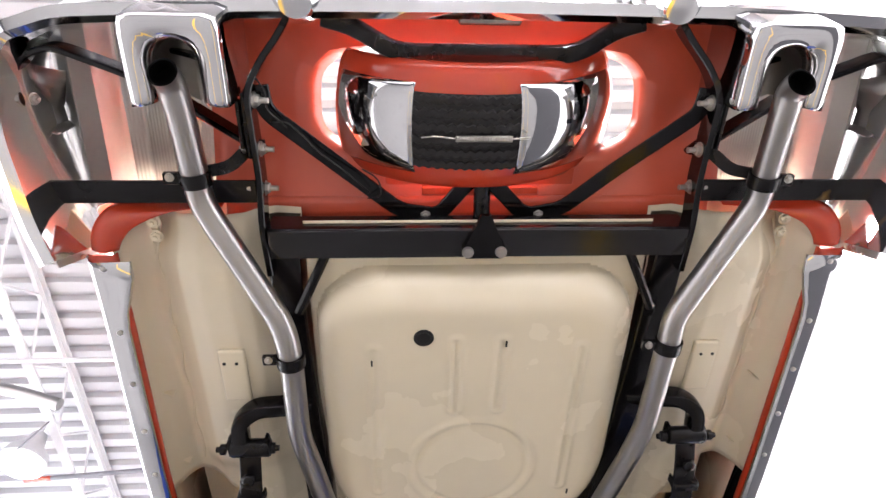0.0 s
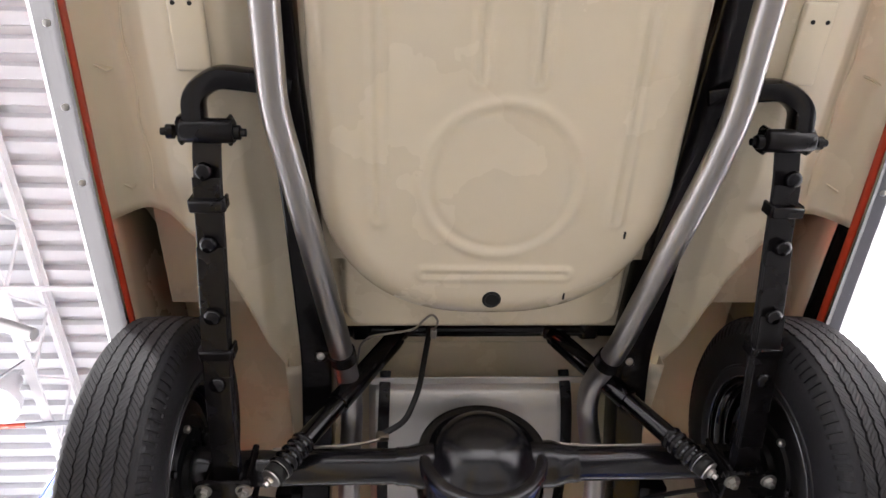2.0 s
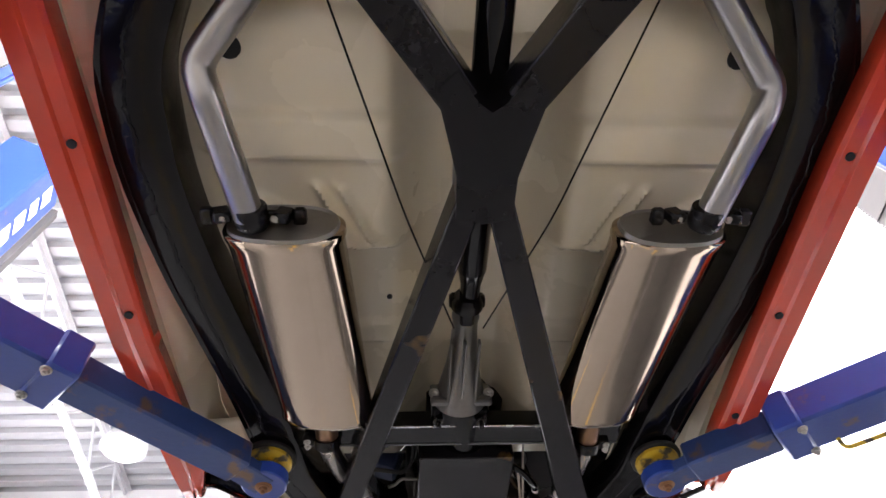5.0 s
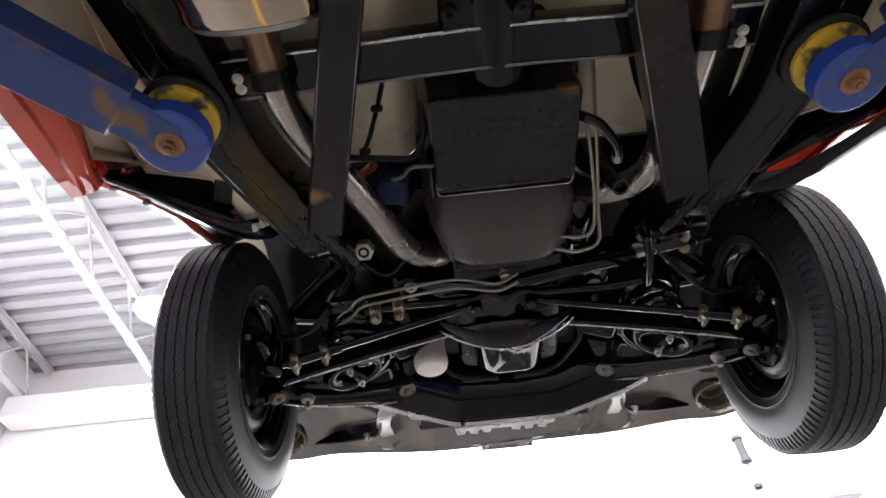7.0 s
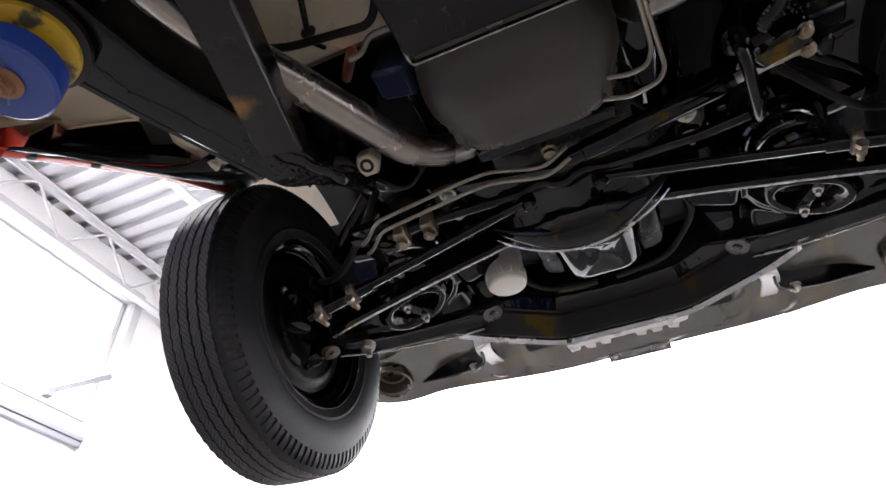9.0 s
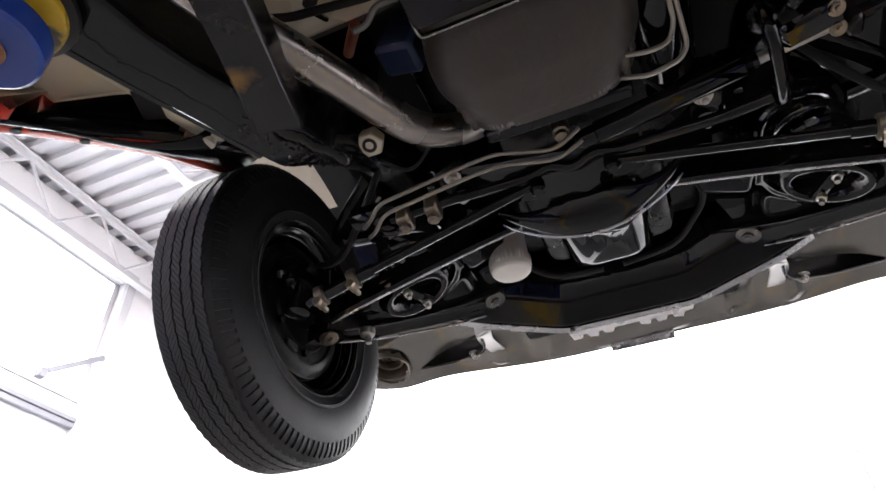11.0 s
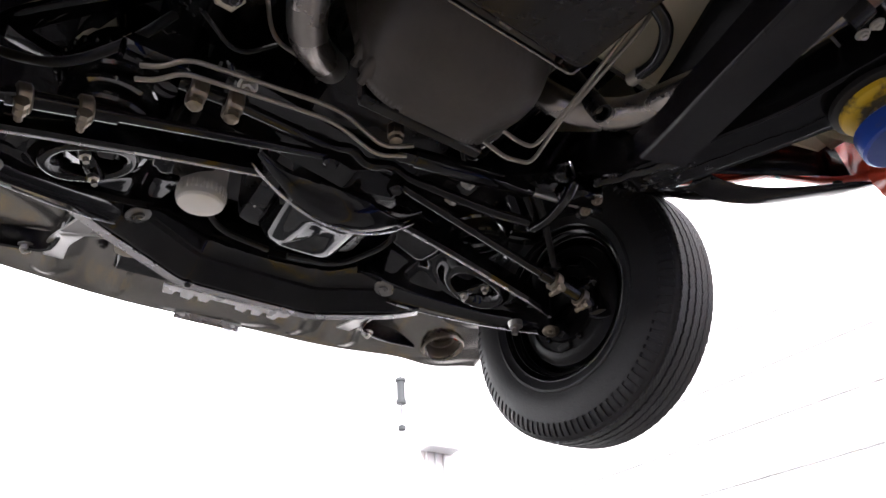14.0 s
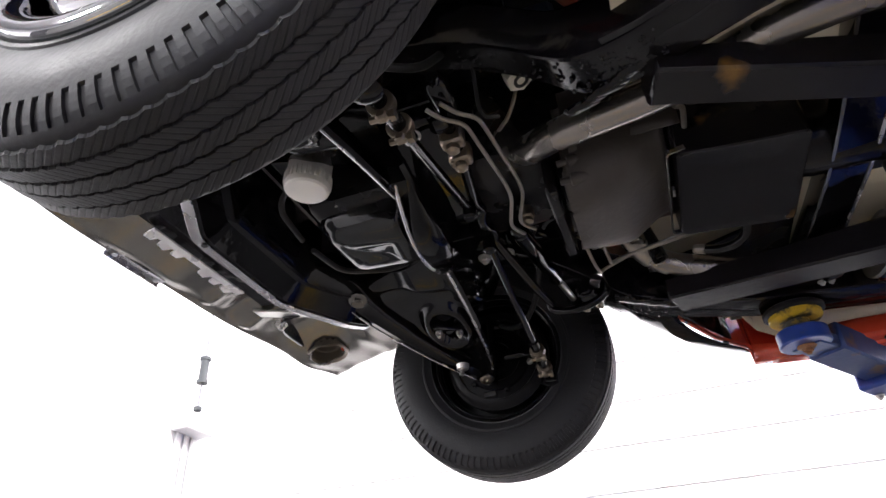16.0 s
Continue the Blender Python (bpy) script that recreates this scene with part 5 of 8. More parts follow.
for s, side in sides():
    a, b = map(Vector, MUF[s])
    way = (b - a).normalized()
    sd = way.cross(Vector((0, 0, 1))).normalized()
    tilt = Matrix.Rotation(-s * radians(7), 3, way)
    sd = tilt @ sd
    up = sd.cross(way)
    bm = bmesh.new()
    prof = []
    L = (b - a).length
    for rad, h in ((0.93, -0.004), (1.0, 0.0), (1.0, 0.012), (0.965, 0.02), (0.965, L - 0.02), (1.0, L - 0.012), (1.0, L), (0.93, L + 0.004)):
        prof.append([bm.verts.new(a + way * h + sd * (0.107 * rad * math.copysign(abs(math.cos(t)) ** 0.8, math.cos(t))) + up * (0.056 * rad * math.copysign(abs(math.sin(t)) ** 0.85, math.sin(t))))
                     for t in [2 * math.pi * k / 44 for k in range(44)]])
    for p, q in zip(prof, prof[1:]):
        for k in range(44):
            bm.faces.new((p[k], p[(k + 1) % 44], q[(k + 1) % 44], q[k]))
    bm.faces.new(prof[0]), bm.faces.new(prof[-1])
    muf = part("muffler", bm, POLISHED, car, "polished oval stainless muffler")
    for h0, h1 in ((-0.012, -0.0035), (L + 0.0035, L + 0.012)):
        bm = bmesh.new()
        rings = [[bm.verts.new(a + way * h + sd * (0.107 * r * math.copysign(abs(math.cos(t)) ** 0.8, math.cos(t))) + up * (0.056 * r * math.copysign(abs(math.sin(t)) ** 0.85, math.sin(t))))
                  for t in [2 * math.pi * k / 44 for k in range(44)]] for r, h in ((0.92, h0 if h0 > 0 else h1), (0.90, h1 if h0 > 0 else h0), (0.84, (h0 + h1) / 2), (0.3, (h0 + h1) / 2))]
        for p, q in zip(rings, rings[1:]):
            for k in range(44):
                bm.faces.new((p[k], p[(k + 1) % 44], q[(k + 1) % 44], q[k]))
        bm.faces.new(rings[-1])
        part("end_cap", bm, CAPSTEEL, muf, "dull pressed steel end cap")
    # clamp and hanger at the rear neck
    neck = Vector(PIPES[s][-1])
    bm = bmesh.new()
    lathe(bm, neck - Vector((0, 0.045, 0)), (0, 1, 0.1), [(0.0262, 0.01), (0.0280, 0.012), (0.0280, 0.03), (0.0295, 0.032), (0.0295, 0.042), (0.0262, 0.05)], 20)
    part("muffler_neck", bm, SATIN, muf, "dull steel muffler neck")
    bm = bmesh.new()
    box(bm, neck + Vector((0.0, -0.004, 0.030)), (0.15, 0.014, 0.014), bevel=0.004)
    for o in (-1, 1):
        box(bm, neck + Vector((o * 0.052, -0.012, 0.012)), (0.030, 0.020, 0.034), Matrix.Rotation(o * 0.3, 3, "Y"), bevel=0.004)
        box(bm, neck + Vector((o * 0.078, -0.006, 0.020)), (0.022, 0.030, 0.020), bevel=0.004)
    hang = part("muffler_hanger", bm, SATIN, muf, "black muffler hanger")
    for o in (-0.048, 0.04):
        bolt("hanger_bolt", neck + Vector((o, -0.012, 0.0)), (0, -0.5, -1), 0.0055, hang)
    bm = bmesh.new()
    tube(bm, FRONT[s], 0.0245, 0.05, 20)
    fp = part("front_pipe", bm, BAREPIPE, car, "bare steel exhaust front pipe")
    bm = bmesh.new()
    rod(bm, Vector(FRONT[s][0]) - Vector((0, 0.01, 0)), Vector(FRONT[s][0]).lerp(Vector(FRONT[s][1]), 0.95), 0.0262, 22)
    part("outlet_stub", bm, mat("heat_tinted_steel", (0.21, 0.125, 0.075), 0.32, metal=0.8, vary=0.25, scale=12), muf, "brown heat-tinted outlet stub")
    bm = bmesh.new()
    c = Vector(FRONT[s][0]).lerp(Vector(FRONT[s][1]), 0.92)
    lathe(bm, c, (0, 1, -0.2), [(0.028, 0), (0.032, 0), (0.032, 0.025), (0.028, 0.025)], 20)
    box(bm, c + Vector((s * 0.04, 0.01, 0)), (0.03, 0.02, 0.03), bevel=0.004)
    clamp = part("front_clamp", bm, SATIN, fp, "black exhaust clamp")
    for o in (0.0, 0.016):
        bolt("clamp_bolt", c + Vector((s * 0.044, 0.003 + o, -0.016)), DOWN, 0.006, clamp)

# X-member
XM = -0.028


def leg(bm, a, b, wa, wb, ha, hb):
    a, b = Vector(a), Vector(b)
    way = (b - a).normalized()
    sd = way.cross(Vector((0, 0, 1))).normalized()
    rows = []
    for p, w, h in ((a, wa, ha), (b, wb, hb)):
        rows.append([bm.verts.new(p + sd * (u * w) + Vector((0, 0, v * h))) for u, v in ((-0.5, 0.0), (0.5, 0.0), (0.5, 1.0), (-0.5, 1.0))])
    for k in range(4):
        bm.faces.new((rows[0][k], rows[0][(k + 1) % 4], rows[1][(k + 1) % 4], rows[1][k]))
    bm.faces.new(rows[0]), bm.faces.new(rows[1])
    bmesh.ops.bevel(bm, geom=[e for e in bm.edges if e.is_valid], offset=0.004, segments=1, affect="EDGES")


xm = None
bm = bmesh.new()
plate = [(-0.055, 0.955), (-0.022, 1.0), (0.0, 1.015), (0.022, 1.0), (0.055, 0.955), (0.085, 0.985), (0.062, 1.07), (0.049, 1.12), (0.047, 1.195), (0.0, 1.205), (-0.047, 1.195), (-0.049, 1.12), (-0.062, 1.07), (-0.085, 0.985)]
lo = [bm.verts.new((XM + x, y, 1.774)) for x, y in plate]
hi = [bm.verts.new((XM + x, y, 1.87)) for x, y in plate]
bm.faces.new(lo), bm.faces.new(hi)
for k in range(len(plate)):
    bm.faces.new((lo[k], lo[(k + 1) % len(plate)], hi[(k + 1) % len(plate)], hi[k]))
xm = part("x_member", bm, SATIN, car, "black welded X-shaped frame member", angle=30)
for s, side in sides():
    bm = bmesh.new()
    leg(bm, (XM + s * 0.045, 1.005, 1.7755), (XM + s * 0.372, 0.60, 1.862), 0.062, 0.080, 0.094, 0.13)
    part("rear_leg", bm, SATIN, xm, "black rear leg of the X-member")
    bm = bmesh.new()
    leg(bm, (XM + s * 0.0235, 1.165, 1.7755), (0.297 if s > 0 else -0.318, 2.14, 1.872), 0.046, 0.078 if s > 0 else 0.060, 0.080, 0.045)
    part("front_leg", bm, WORN, xm, "black front leg of the X-member")
# handbrake cables from the X-member to the axle ends
for s, side in sides():
    bm = bmesh.new()
    tube(bm, [(XM + s * 0.03, 1.50, 1.87), (XM + s * 0.13, 1.22, 1.83), (XM + s * 0.255, 0.85, 1.86), (MID + s * 0.36, 0.55, 1.90), (MID + s * 0.46, 0.25, 1.86)], 0.0019, 0.05, 6)
    part("brake_cable", bm, SATIN, car, "thin black handbrake cable")
    bm = bmesh.new()
    tube(bm, [(MID + s * 0.53, 0.16, 1.83), (MID + s * 0.47, 0.26, 1.90), (MID + s * 0.39, 0.40, 1.98), (MID + s * 0.35, 0.52, 1.92)], 0.006, 0.08, 8)
    part("brake_hose", bm, DARKRUBBER, car, "black cable sleeve")

# gusset between the X-member leg and the frame rail
bm = bmesh.new()
outline = [(0.19, 1.90), (0.211, 1.966), (0.249, 2.051), (0.266, 2.10), (0.25, 2.17), (0.36, 2.17), (0.40, 1.90)]
low = [bm.verts.new((x, y, 1.962)) for x, y in outline]
high = [bm.verts.new((x, y, 1.970)) for x, y in outline]
bm.faces.new(low), bm.faces.new(high)
for k in range(len(outline)):
    bm.faces.new((low[k], low[(k + 1) % len(outline)], high[(k + 1) % len(outline)], high[k]))
part("rail_gusset", bm, SATIN, xm, "black gusset plate over the exhaust pipe")

# gearbox crossmember
bm = bmesh.new()
sweep(bm, smooth_path([(MID - 0.40, 1.87, 1.925), (MID - 0.20, 1.862, 1.918), (MID, 1.855, 1.914), (MID + 0.20, 1.862, 1.918), (MID + 0.38, 1.87, 1.925)], 0.08, 4), [(-0.032, 0.01), (-0.03, -0.004), (0.03, -0.004), (0.032, 0.01), (0.024, 0.05), (-0.024, 0.05)])
gx = part("gearbox_crossmember", bm, GLOSSBLACK, car, "black gearbox crossmember")
for dy, dz in ((-0.030, -0.005), (0.030, -0.005)):
    bm = bmesh.new()
    sweep(bm, smooth_path([(MID - 0.40, 1.87 + dy, 1.925 + dz), (MID - 0.20, 1.862 + dy, 1.918 + dz), (MID, 1.855 + dy, 1.914 + dz), (MID + 0.20, 1.862 + dy, 1.918 + dz), (MID + 0.38, 1.87 + dy, 1.925 + dz)], 0.08, 4), rounded(0.005, 0.004, 0.001, 1))
    part("member_edge", bm, RIMEDGE if dy > 0 else LIPMETAL, gx, "thin bright edge of the crossmember")

# ---- rear axle ----
AY, AZ = 0.083, 1.838
axle = None
bm = bmesh.new()
for s in (-1, 1):
    lathe(bm, (MID, AY, AZ), (s, 0, 0), [(0.050, 0.09), (0.050, 0.140), (0.046, 0.155), (0.041, 0.172), (0.040, 0.19), (0.040, 0.196), (0.037, 0.20), (0.037, 0.58), (0.047, 0.60), (0.047, 0.64)], 28)
axle = part("axle_tube", bm, AXLEBLACK, car, "black rear axle tube")
bm = bmesh.new()
lathe(bm, (XM + 0.003, AY, AZ), (0, 1, 0), [(0, -0.098), (0.030, -0.097), (0.060, -0.090), (0.085, -0.076), (0.101, -0.056), (0.108, -0.043), (0.112, -0.040), (0.116, -0.046), (0.128, -0.048), (0.137, -0.044), (0.140, -0.036), (0.140, -0.018), (0.134, -0.012),
                                            (0.133, 0.045), (0.139, 0.049), (0.141, 0.056), (0.140, 0.066), (0.128, 0.072), (0.122, 0.085), (0.112, 0.10), (0.098, 0.115), (0.090, 0.14), (0.082, 0.165), (0.066, 0.18), (0.058, 0.205), (0.050, 0.22), (0.0, 0.225)], 56)
diff = part("differential", bm, AXLEBLACK, axle, "glossy black differential housing")
for k in range(10):
    a = 2 * math.pi * k / 10
    bm = bmesh.new()
    lathe(bm, (XM + 0.003 + 0.131 * math.cos(a), AY + 0.062, AZ + 0.131 * math.sin(a)), (0, 1, 0), [(0.009, 0), (0.009, 0.013), (0, 0.014)], 6)
    part("carrier_bolt", bm, SATIN, diff)
for k in range(9):
    a = 2 * math.pi * (k + 0.5) / 9
    bm = bmesh.new()
    box(bm, (XM + 0.003 + 0.085 * math.cos(a), AY + 0.145, AZ + 0.085 * math.sin(a)), (0.008, 0.11, 0.034), Matrix.Rotation(-a, 3, "Y"), bevel=0.003)
    part("carrier_rib", bm, AXLEBLACK, diff)
bm = bmesh.new()
box(bm, (XM, 0.325, 1.808), (0.10, 0.028, 0.034), bevel=0.005)
box(bm, (XM, 0.345, 1.806), (0.034, 0.055, 0.10), bevel=0.006)
lathe(bm, (XM, 0.285, 1.825), (0, 1, -0.35), [(0.030, 0), (0.030, 0.05), (0.022, 0.06)], 18)
part("universal_joint", bm, SATIN, axle, "black universal joint")
bm = bmesh.new()
lathe(bm, (XM + 0.004, 0.36, 1.806), (0.0, 1.10, 0.118), [(0.020, 0), (0.030, 0.02), (0.030, 1.03), (0.028, 1.035), (0.021, 1.07), (0.021, 1.11)], 28)
shaft = part("propeller_shaft", bm, GLOSSBLACK, car, "glossy black propeller shaft")
bm = bmesh.new()
box(bm, (XM, 1.475, 1.93), (0.075, 0.03, 0.03), bevel=0.006)
box(bm, (XM, 1.495, 1.932), (0.03, 0.05, 0.075), bevel=0.006)
lathe(bm, (XM, 1.455, 1.922), (0, 1, 0.1), [(0.026, 0), (0.034, 0.012), (0.034, 0.03)], 18)
part("front_joint", bm, SATIN, shaft, "black universal joint")

# brake line over the axle
for pts in ([(-0.47, 0.048, 1.856), (-0.30, 0.045, 1.862), (-0.245, 0.045, 1.878)], [(0.13, 0.045, 1.862), (0.17, 0.048, 1.858), (0.22, 0.05, 1.856), (0.44, 0.05, 1.856)]):
    bm = bmesh.new()
    tube(bm, pts, 0.0035, 0.04, 6)
    part("brake_line", bm, LINE, axle, "thin steel brake line")
bm = bmesh.new()
tube(bm, [(-0.236, 0.045, 1.895), (-0.19, 0.035, 1.92), (-0.16, 0.0, 1.98), (-0.13, -0.06, 2.14), (-0.125, -0.07, 2.16)], 0.007, 0.06, 10)
part("brake_flex_hose", bm, DARKRUBBER, axle, "black rubber brake hose")
bm = bmesh.new()
box(bm, (-0.24, 0.05, 1.892), (0.028, 0.018, 0.02), bevel=0.003)
part("brass_fitting", bm, BRASSY, axle, "brass brake fitting")
bm = bmesh.new()
box(bm, (-0.122, -0.07, 2.16), (0.018, 0.018, 0.022), bevel=0.003)
part("hose_end", bm, BRASSY, axle, "brass brake hose end")

# leaf springs, shackles, shock absorbers
LEAF = [(-0.615, 1.958), (-0.54, 1.925), (-0.42, 1.895), (-0.30, 1.858), (-0.18, 1.826), (-0.05, 1.796), (0.085, 1.778), (0.20, 1.786), (0.30, 1.80), (0.43, 1.835), (0.56, 1.875), (0.66, 1.915)]
for s, side in sides():
    sx = MID + s * 0.532
    spring = None
    for n, (cut, drop) in enumerate(((0, 0.0), (1, -0.008), (2, -0.015), (3, -0.022))):
        rows = LEAF[cut:len(LEAF) - cut]
        bm = bmesh.new()
        sweep(bm, smooth_path([(sx, y, z + 0.012 + drop) for y, z in rows], 0.06, 3), rounded(0.050, 0.0068, 0.002, 1))
        ob = part("leaf_spring" if n == 0 else "spring_leaf", bm, WORN if n == 0 else SATIN, car if n == 0 else spring, "black leaf spring pack" if n == 0 else "")
        spring = spring or ob
    for y in (-0.555, -0.43, -0.30, -0.17, 0.28, 0.42, 0.54):
        z = along(LEAF, y)
        bm = bmesh.new()
        lathe(bm, (sx, y, z - 0.014), DOWN, [(0.016, -0.006), (0.016, 0.0), (0.0145, 0.005), (0.009, 0.009), (0, 0.010)], 18)
        part("spring_rivet", bm, BLACK, spring, "round black bolt head on the spring")
    for y in (-0.495, -0.225, 0.35):
        z = along(LEAF, y)
        bm = bmesh.new()
        box(bm, (sx, y, z - 0.001), (0.060, 0.022, 0.030), bevel=0.003)
        for o in (-0.029, 0.029):
            box(bm, (sx + o, y, z + 0.008), (0.006, 0.024, 0.034), bevel=0.002)
        part("rebound_clip", bm, SATIN, spring, "black spring clip")
    # axle plate, four studs with nuts
    bm = bmesh.new()
    box(bm, (sx, AY, 1.752), (0.10, 0.125, 0.010), bevel=0.003)
    box(bm, (sx, AY, 1.80), (0.06, 0.09, 0.06), bevel=0.006)
    splate = part("spring_plate", bm, SATIN, spring, "black spring plate under the axle")
    for ox in (-0.039, 0.039):
        for oy in (-0.041, 0.041):
            bolt("u_bolt_nut", (sx + ox, AY + oy, 1.747), DOWN, 0.0122, splate)
            bm = bmesh.new()
            rod(bm, (sx + ox, AY + oy, 1.75), (sx + ox, AY + oy, 1.86), 0.007, 10)
            part("u_bolt", bm, SATIN, splate)
    # rear shackle with its curved hanger arm
    bm = bmesh.new()
    lathe(bm, (sx - s * 0.005 - 0.045, -0.615, 1.962), (1, 0, 0), [(0.020, 0), (0.022, 0.004), (0.022, 0.086), (0.020, 0.09)], 18)
    for o in (-0.045, 0.04):
        box(bm, (sx + o, -0.612, 1.975), (0.012, 0.05, 0.04), bevel=0.008)
        lathe(bm, (sx + o * 1.2, -0.612, 1.962), (math.copysign(1, o), 0, 0), [(0.013, 0), (0.013, 0.012), (0.007, 0.013), (0.007, 0.022)], 10)
    part("shackle", bm, SATIN, spring, "black spring shackle")
    bm = bmesh.new()
    sweep(bm, smooth_path([(MID + s * 0.40, -0.675, 2.045), (MID + s * 0.45, -0.69, 2.02), (MID + s * 0.515, -0.70, 2.005), (MID + s * 0.553, -0.672, 1.99), (MID + s * 0.55, -0.625, 1.972)], 0.04, 5), rounded(0.038, 0.045, 0.010, 2))
    part("shackle_hanger", bm, BLACK, spring, "black cast hanger arm")
    # front eye bracket
    bm = bmesh.new()
    for o in (-0.033, 0.033):
        box(bm, (sx + o, 0.66, 1.925), (0.008, 0.09, 0.08), bevel=0.004)
    lathe(bm, (sx - 0.04, 0.665, 1.918), (1, 0, 0), [(0.016, 0), (0.016, 0.08)], 14)
    part("spring_eye_bracket", bm, SATIN, spring, "black spring eye bracket")
    # bump stop bracket on the rail
    bm = bmesh.new()
    box(bm, (MID + s * 0.455, 0.345, 1.985), (0.085, 0.065, 0.06), bevel=0.006)
    part("bump_bracket", bm, SATIN, spring, "black bump stop bracket")
    # shock absorber
    top, low = Vector((MID + s * 0.19, -0.03, 2.165)), Vector((MID + s * 0.437, 0.013, 1.752))
    way = (low - top).normalized()
    L = (low - top).length
    bm = bmesh.new()
    lathe(bm, top, way, [(0.012, -0.01), (0.018, 0.01), (0.018, 0.03), (0.0255, 0.035), (0.0255, L * 0.55), (0.021, L * 0.555), (0.021, L - 0.10), (0.024, L - 0.098), (0.024, L - 0.02), (0.014, L - 0.015)], 22)
    shock = part("shock_absorber", bm, GLOSSBLACK, car, "black telescopic shock absorber")
    for k in range(5):
        bm = bmesh.new()
        lathe(bm, top + way * (L - 0.10 + 0.017 * k), way, [(0.024, 0), (0.0262, 0.004), (0.0262, 0.008), (0.024, 0.012)], 22)
        part("boot_ring", bm, SATIN, shock)
    bm = bmesh.new()
    lathe(bm, low, way, [(0.020, -0.020), (0.023, -0.014), (0.023, -0.002), (0.019, 0.002), (0.0, 0.002)], 22)
    part("shock_bush", bm, DARKRUBBER, shock, "black shock bush")
    for h, r in ((-0.023, 0.0245), (0.002, 0.021)):
        bm = bmesh.new()
        lathe(bm, low + way * h, way, [(0.008, 0), (r, 0), (r, 0.003), (r * 0.8, 0.0045), (0.008, 0.0045)], 24)
        part("bush_washer", bm, ZINC, shock, "bright dished washer")
    bm = bmesh.new()
    lathe(bm, low + way * 0.006, way, [(0.0105, 0), (0.0105, 0.008), (0.006, 0.0085), (0.006, 0.016), (0, 0.0165)], 6)
    part("shock_nut", bm, ZINC, shock, "plated nut on the shock stud")
    bm = bmesh.new()
    box(bm, (top.x, top.y + 0.0, top.z), (0.035, 0.03, 0.03), bevel=0.005)
    lathe(bm, (top.x, top.y + 0.012, top.z - 0.012), (0, 0.3, -1), [(0.009, 0), (0.009, 0.01), (0.005, 0.016)], 10)
    part("shock_mount", bm, BLACK, shock)
bm = bmesh.new()
rod(bm, (MID - 0.37, -0.030, 2.178), (MID + 0.37, -0.030, 2.178), 0.019, 20)
box(bm, (MID, -0.062, 2.186), (0.74, 0.03, 0.012), bevel=0.004)
for x in (-0.30, 0.28):
    box(bm, (x, -0.035, 2.170), (0.05, 0.055, 0.03), bevel=0.008)
part("shock_crossbar", bm, BLACK, car, "black tube across the frame over the axle")

# fuel tank
bm = bmesh.new()
rows = []
sec = [(0.505, 2.055), (0.49, 2.04), (0.36, 2.03), (0.24, 2.035), (0.16, 2.055), (0.105, 2.085), (0.085, 2.104)]
for k, (y, z) in enumerate(sec):
    w = 0.262 - 0.006 * (k == 6)
    rows.append([bm.verts.new((MID - 0.008 + x * w, y, z + (0.035 * ease((abs(x) - 0.93) / 0.07)))) for x in (-1, -0.985, -0.96, -0.93, -0.55, -0.1, 0.1, 0.55, 0.93, 0.96, 0.985, 1)])
for a, b in zip(rows, rows[1:]):
    for j in range(11):
        bm.faces.new((a[j], a[j + 1], b[j + 1], b[j]))
tank = thick(part("fuel_tank", bm, SILVER, car, "silver painted fuel tank over the axle", angle=30), 0.002)
bm = bmesh.new()
box(bm, (MID - 0.008, 0.515, 2.066), (0.60, 0.03, 0.003), bevel=0.001)
part("tank_flange", bm, SILVER, tank)
for x in (-0.205, -0.12, 0.14, 0.175):
    bolt("tank_bolt", (x, 0.515, 2.064), DOWN, 0.007, tank)
for s, side in sides():
    bm = bmesh.new()
    sweep(bm, smooth_path([(MID + s * 0.228, 0.06, 2.125), (MID + s * 0.230, 0.10, 2.078), (MID + s * 0.232, 0.16, 2.046), (MID + s * 0.235, 0.24, 2.026), (MID + s * 0.238, 0.47, 2.026), (MID + s * 0.24, 0.535, 2.055)], 0.03, 3), rounded(0.028, 0.004, 0.001, 1))
    st = part("tank_strap", bm, SATIN, tank, "black tank strap")
    bm = bmesh.new()
    for o in (-0.009, 0.009):
        box(bm, (MID + s * 0.24 + o, 0.545, 2.056), (0.009, 0.045, 0.005), bevel=0.001)
    rod(bm, (MID + s * 0.24, 0.53, 2.06), (MID + s * 0.24, 0.575, 2.062), 0.0035, 6)
    part("strap_hook", bm, SATIN, st)


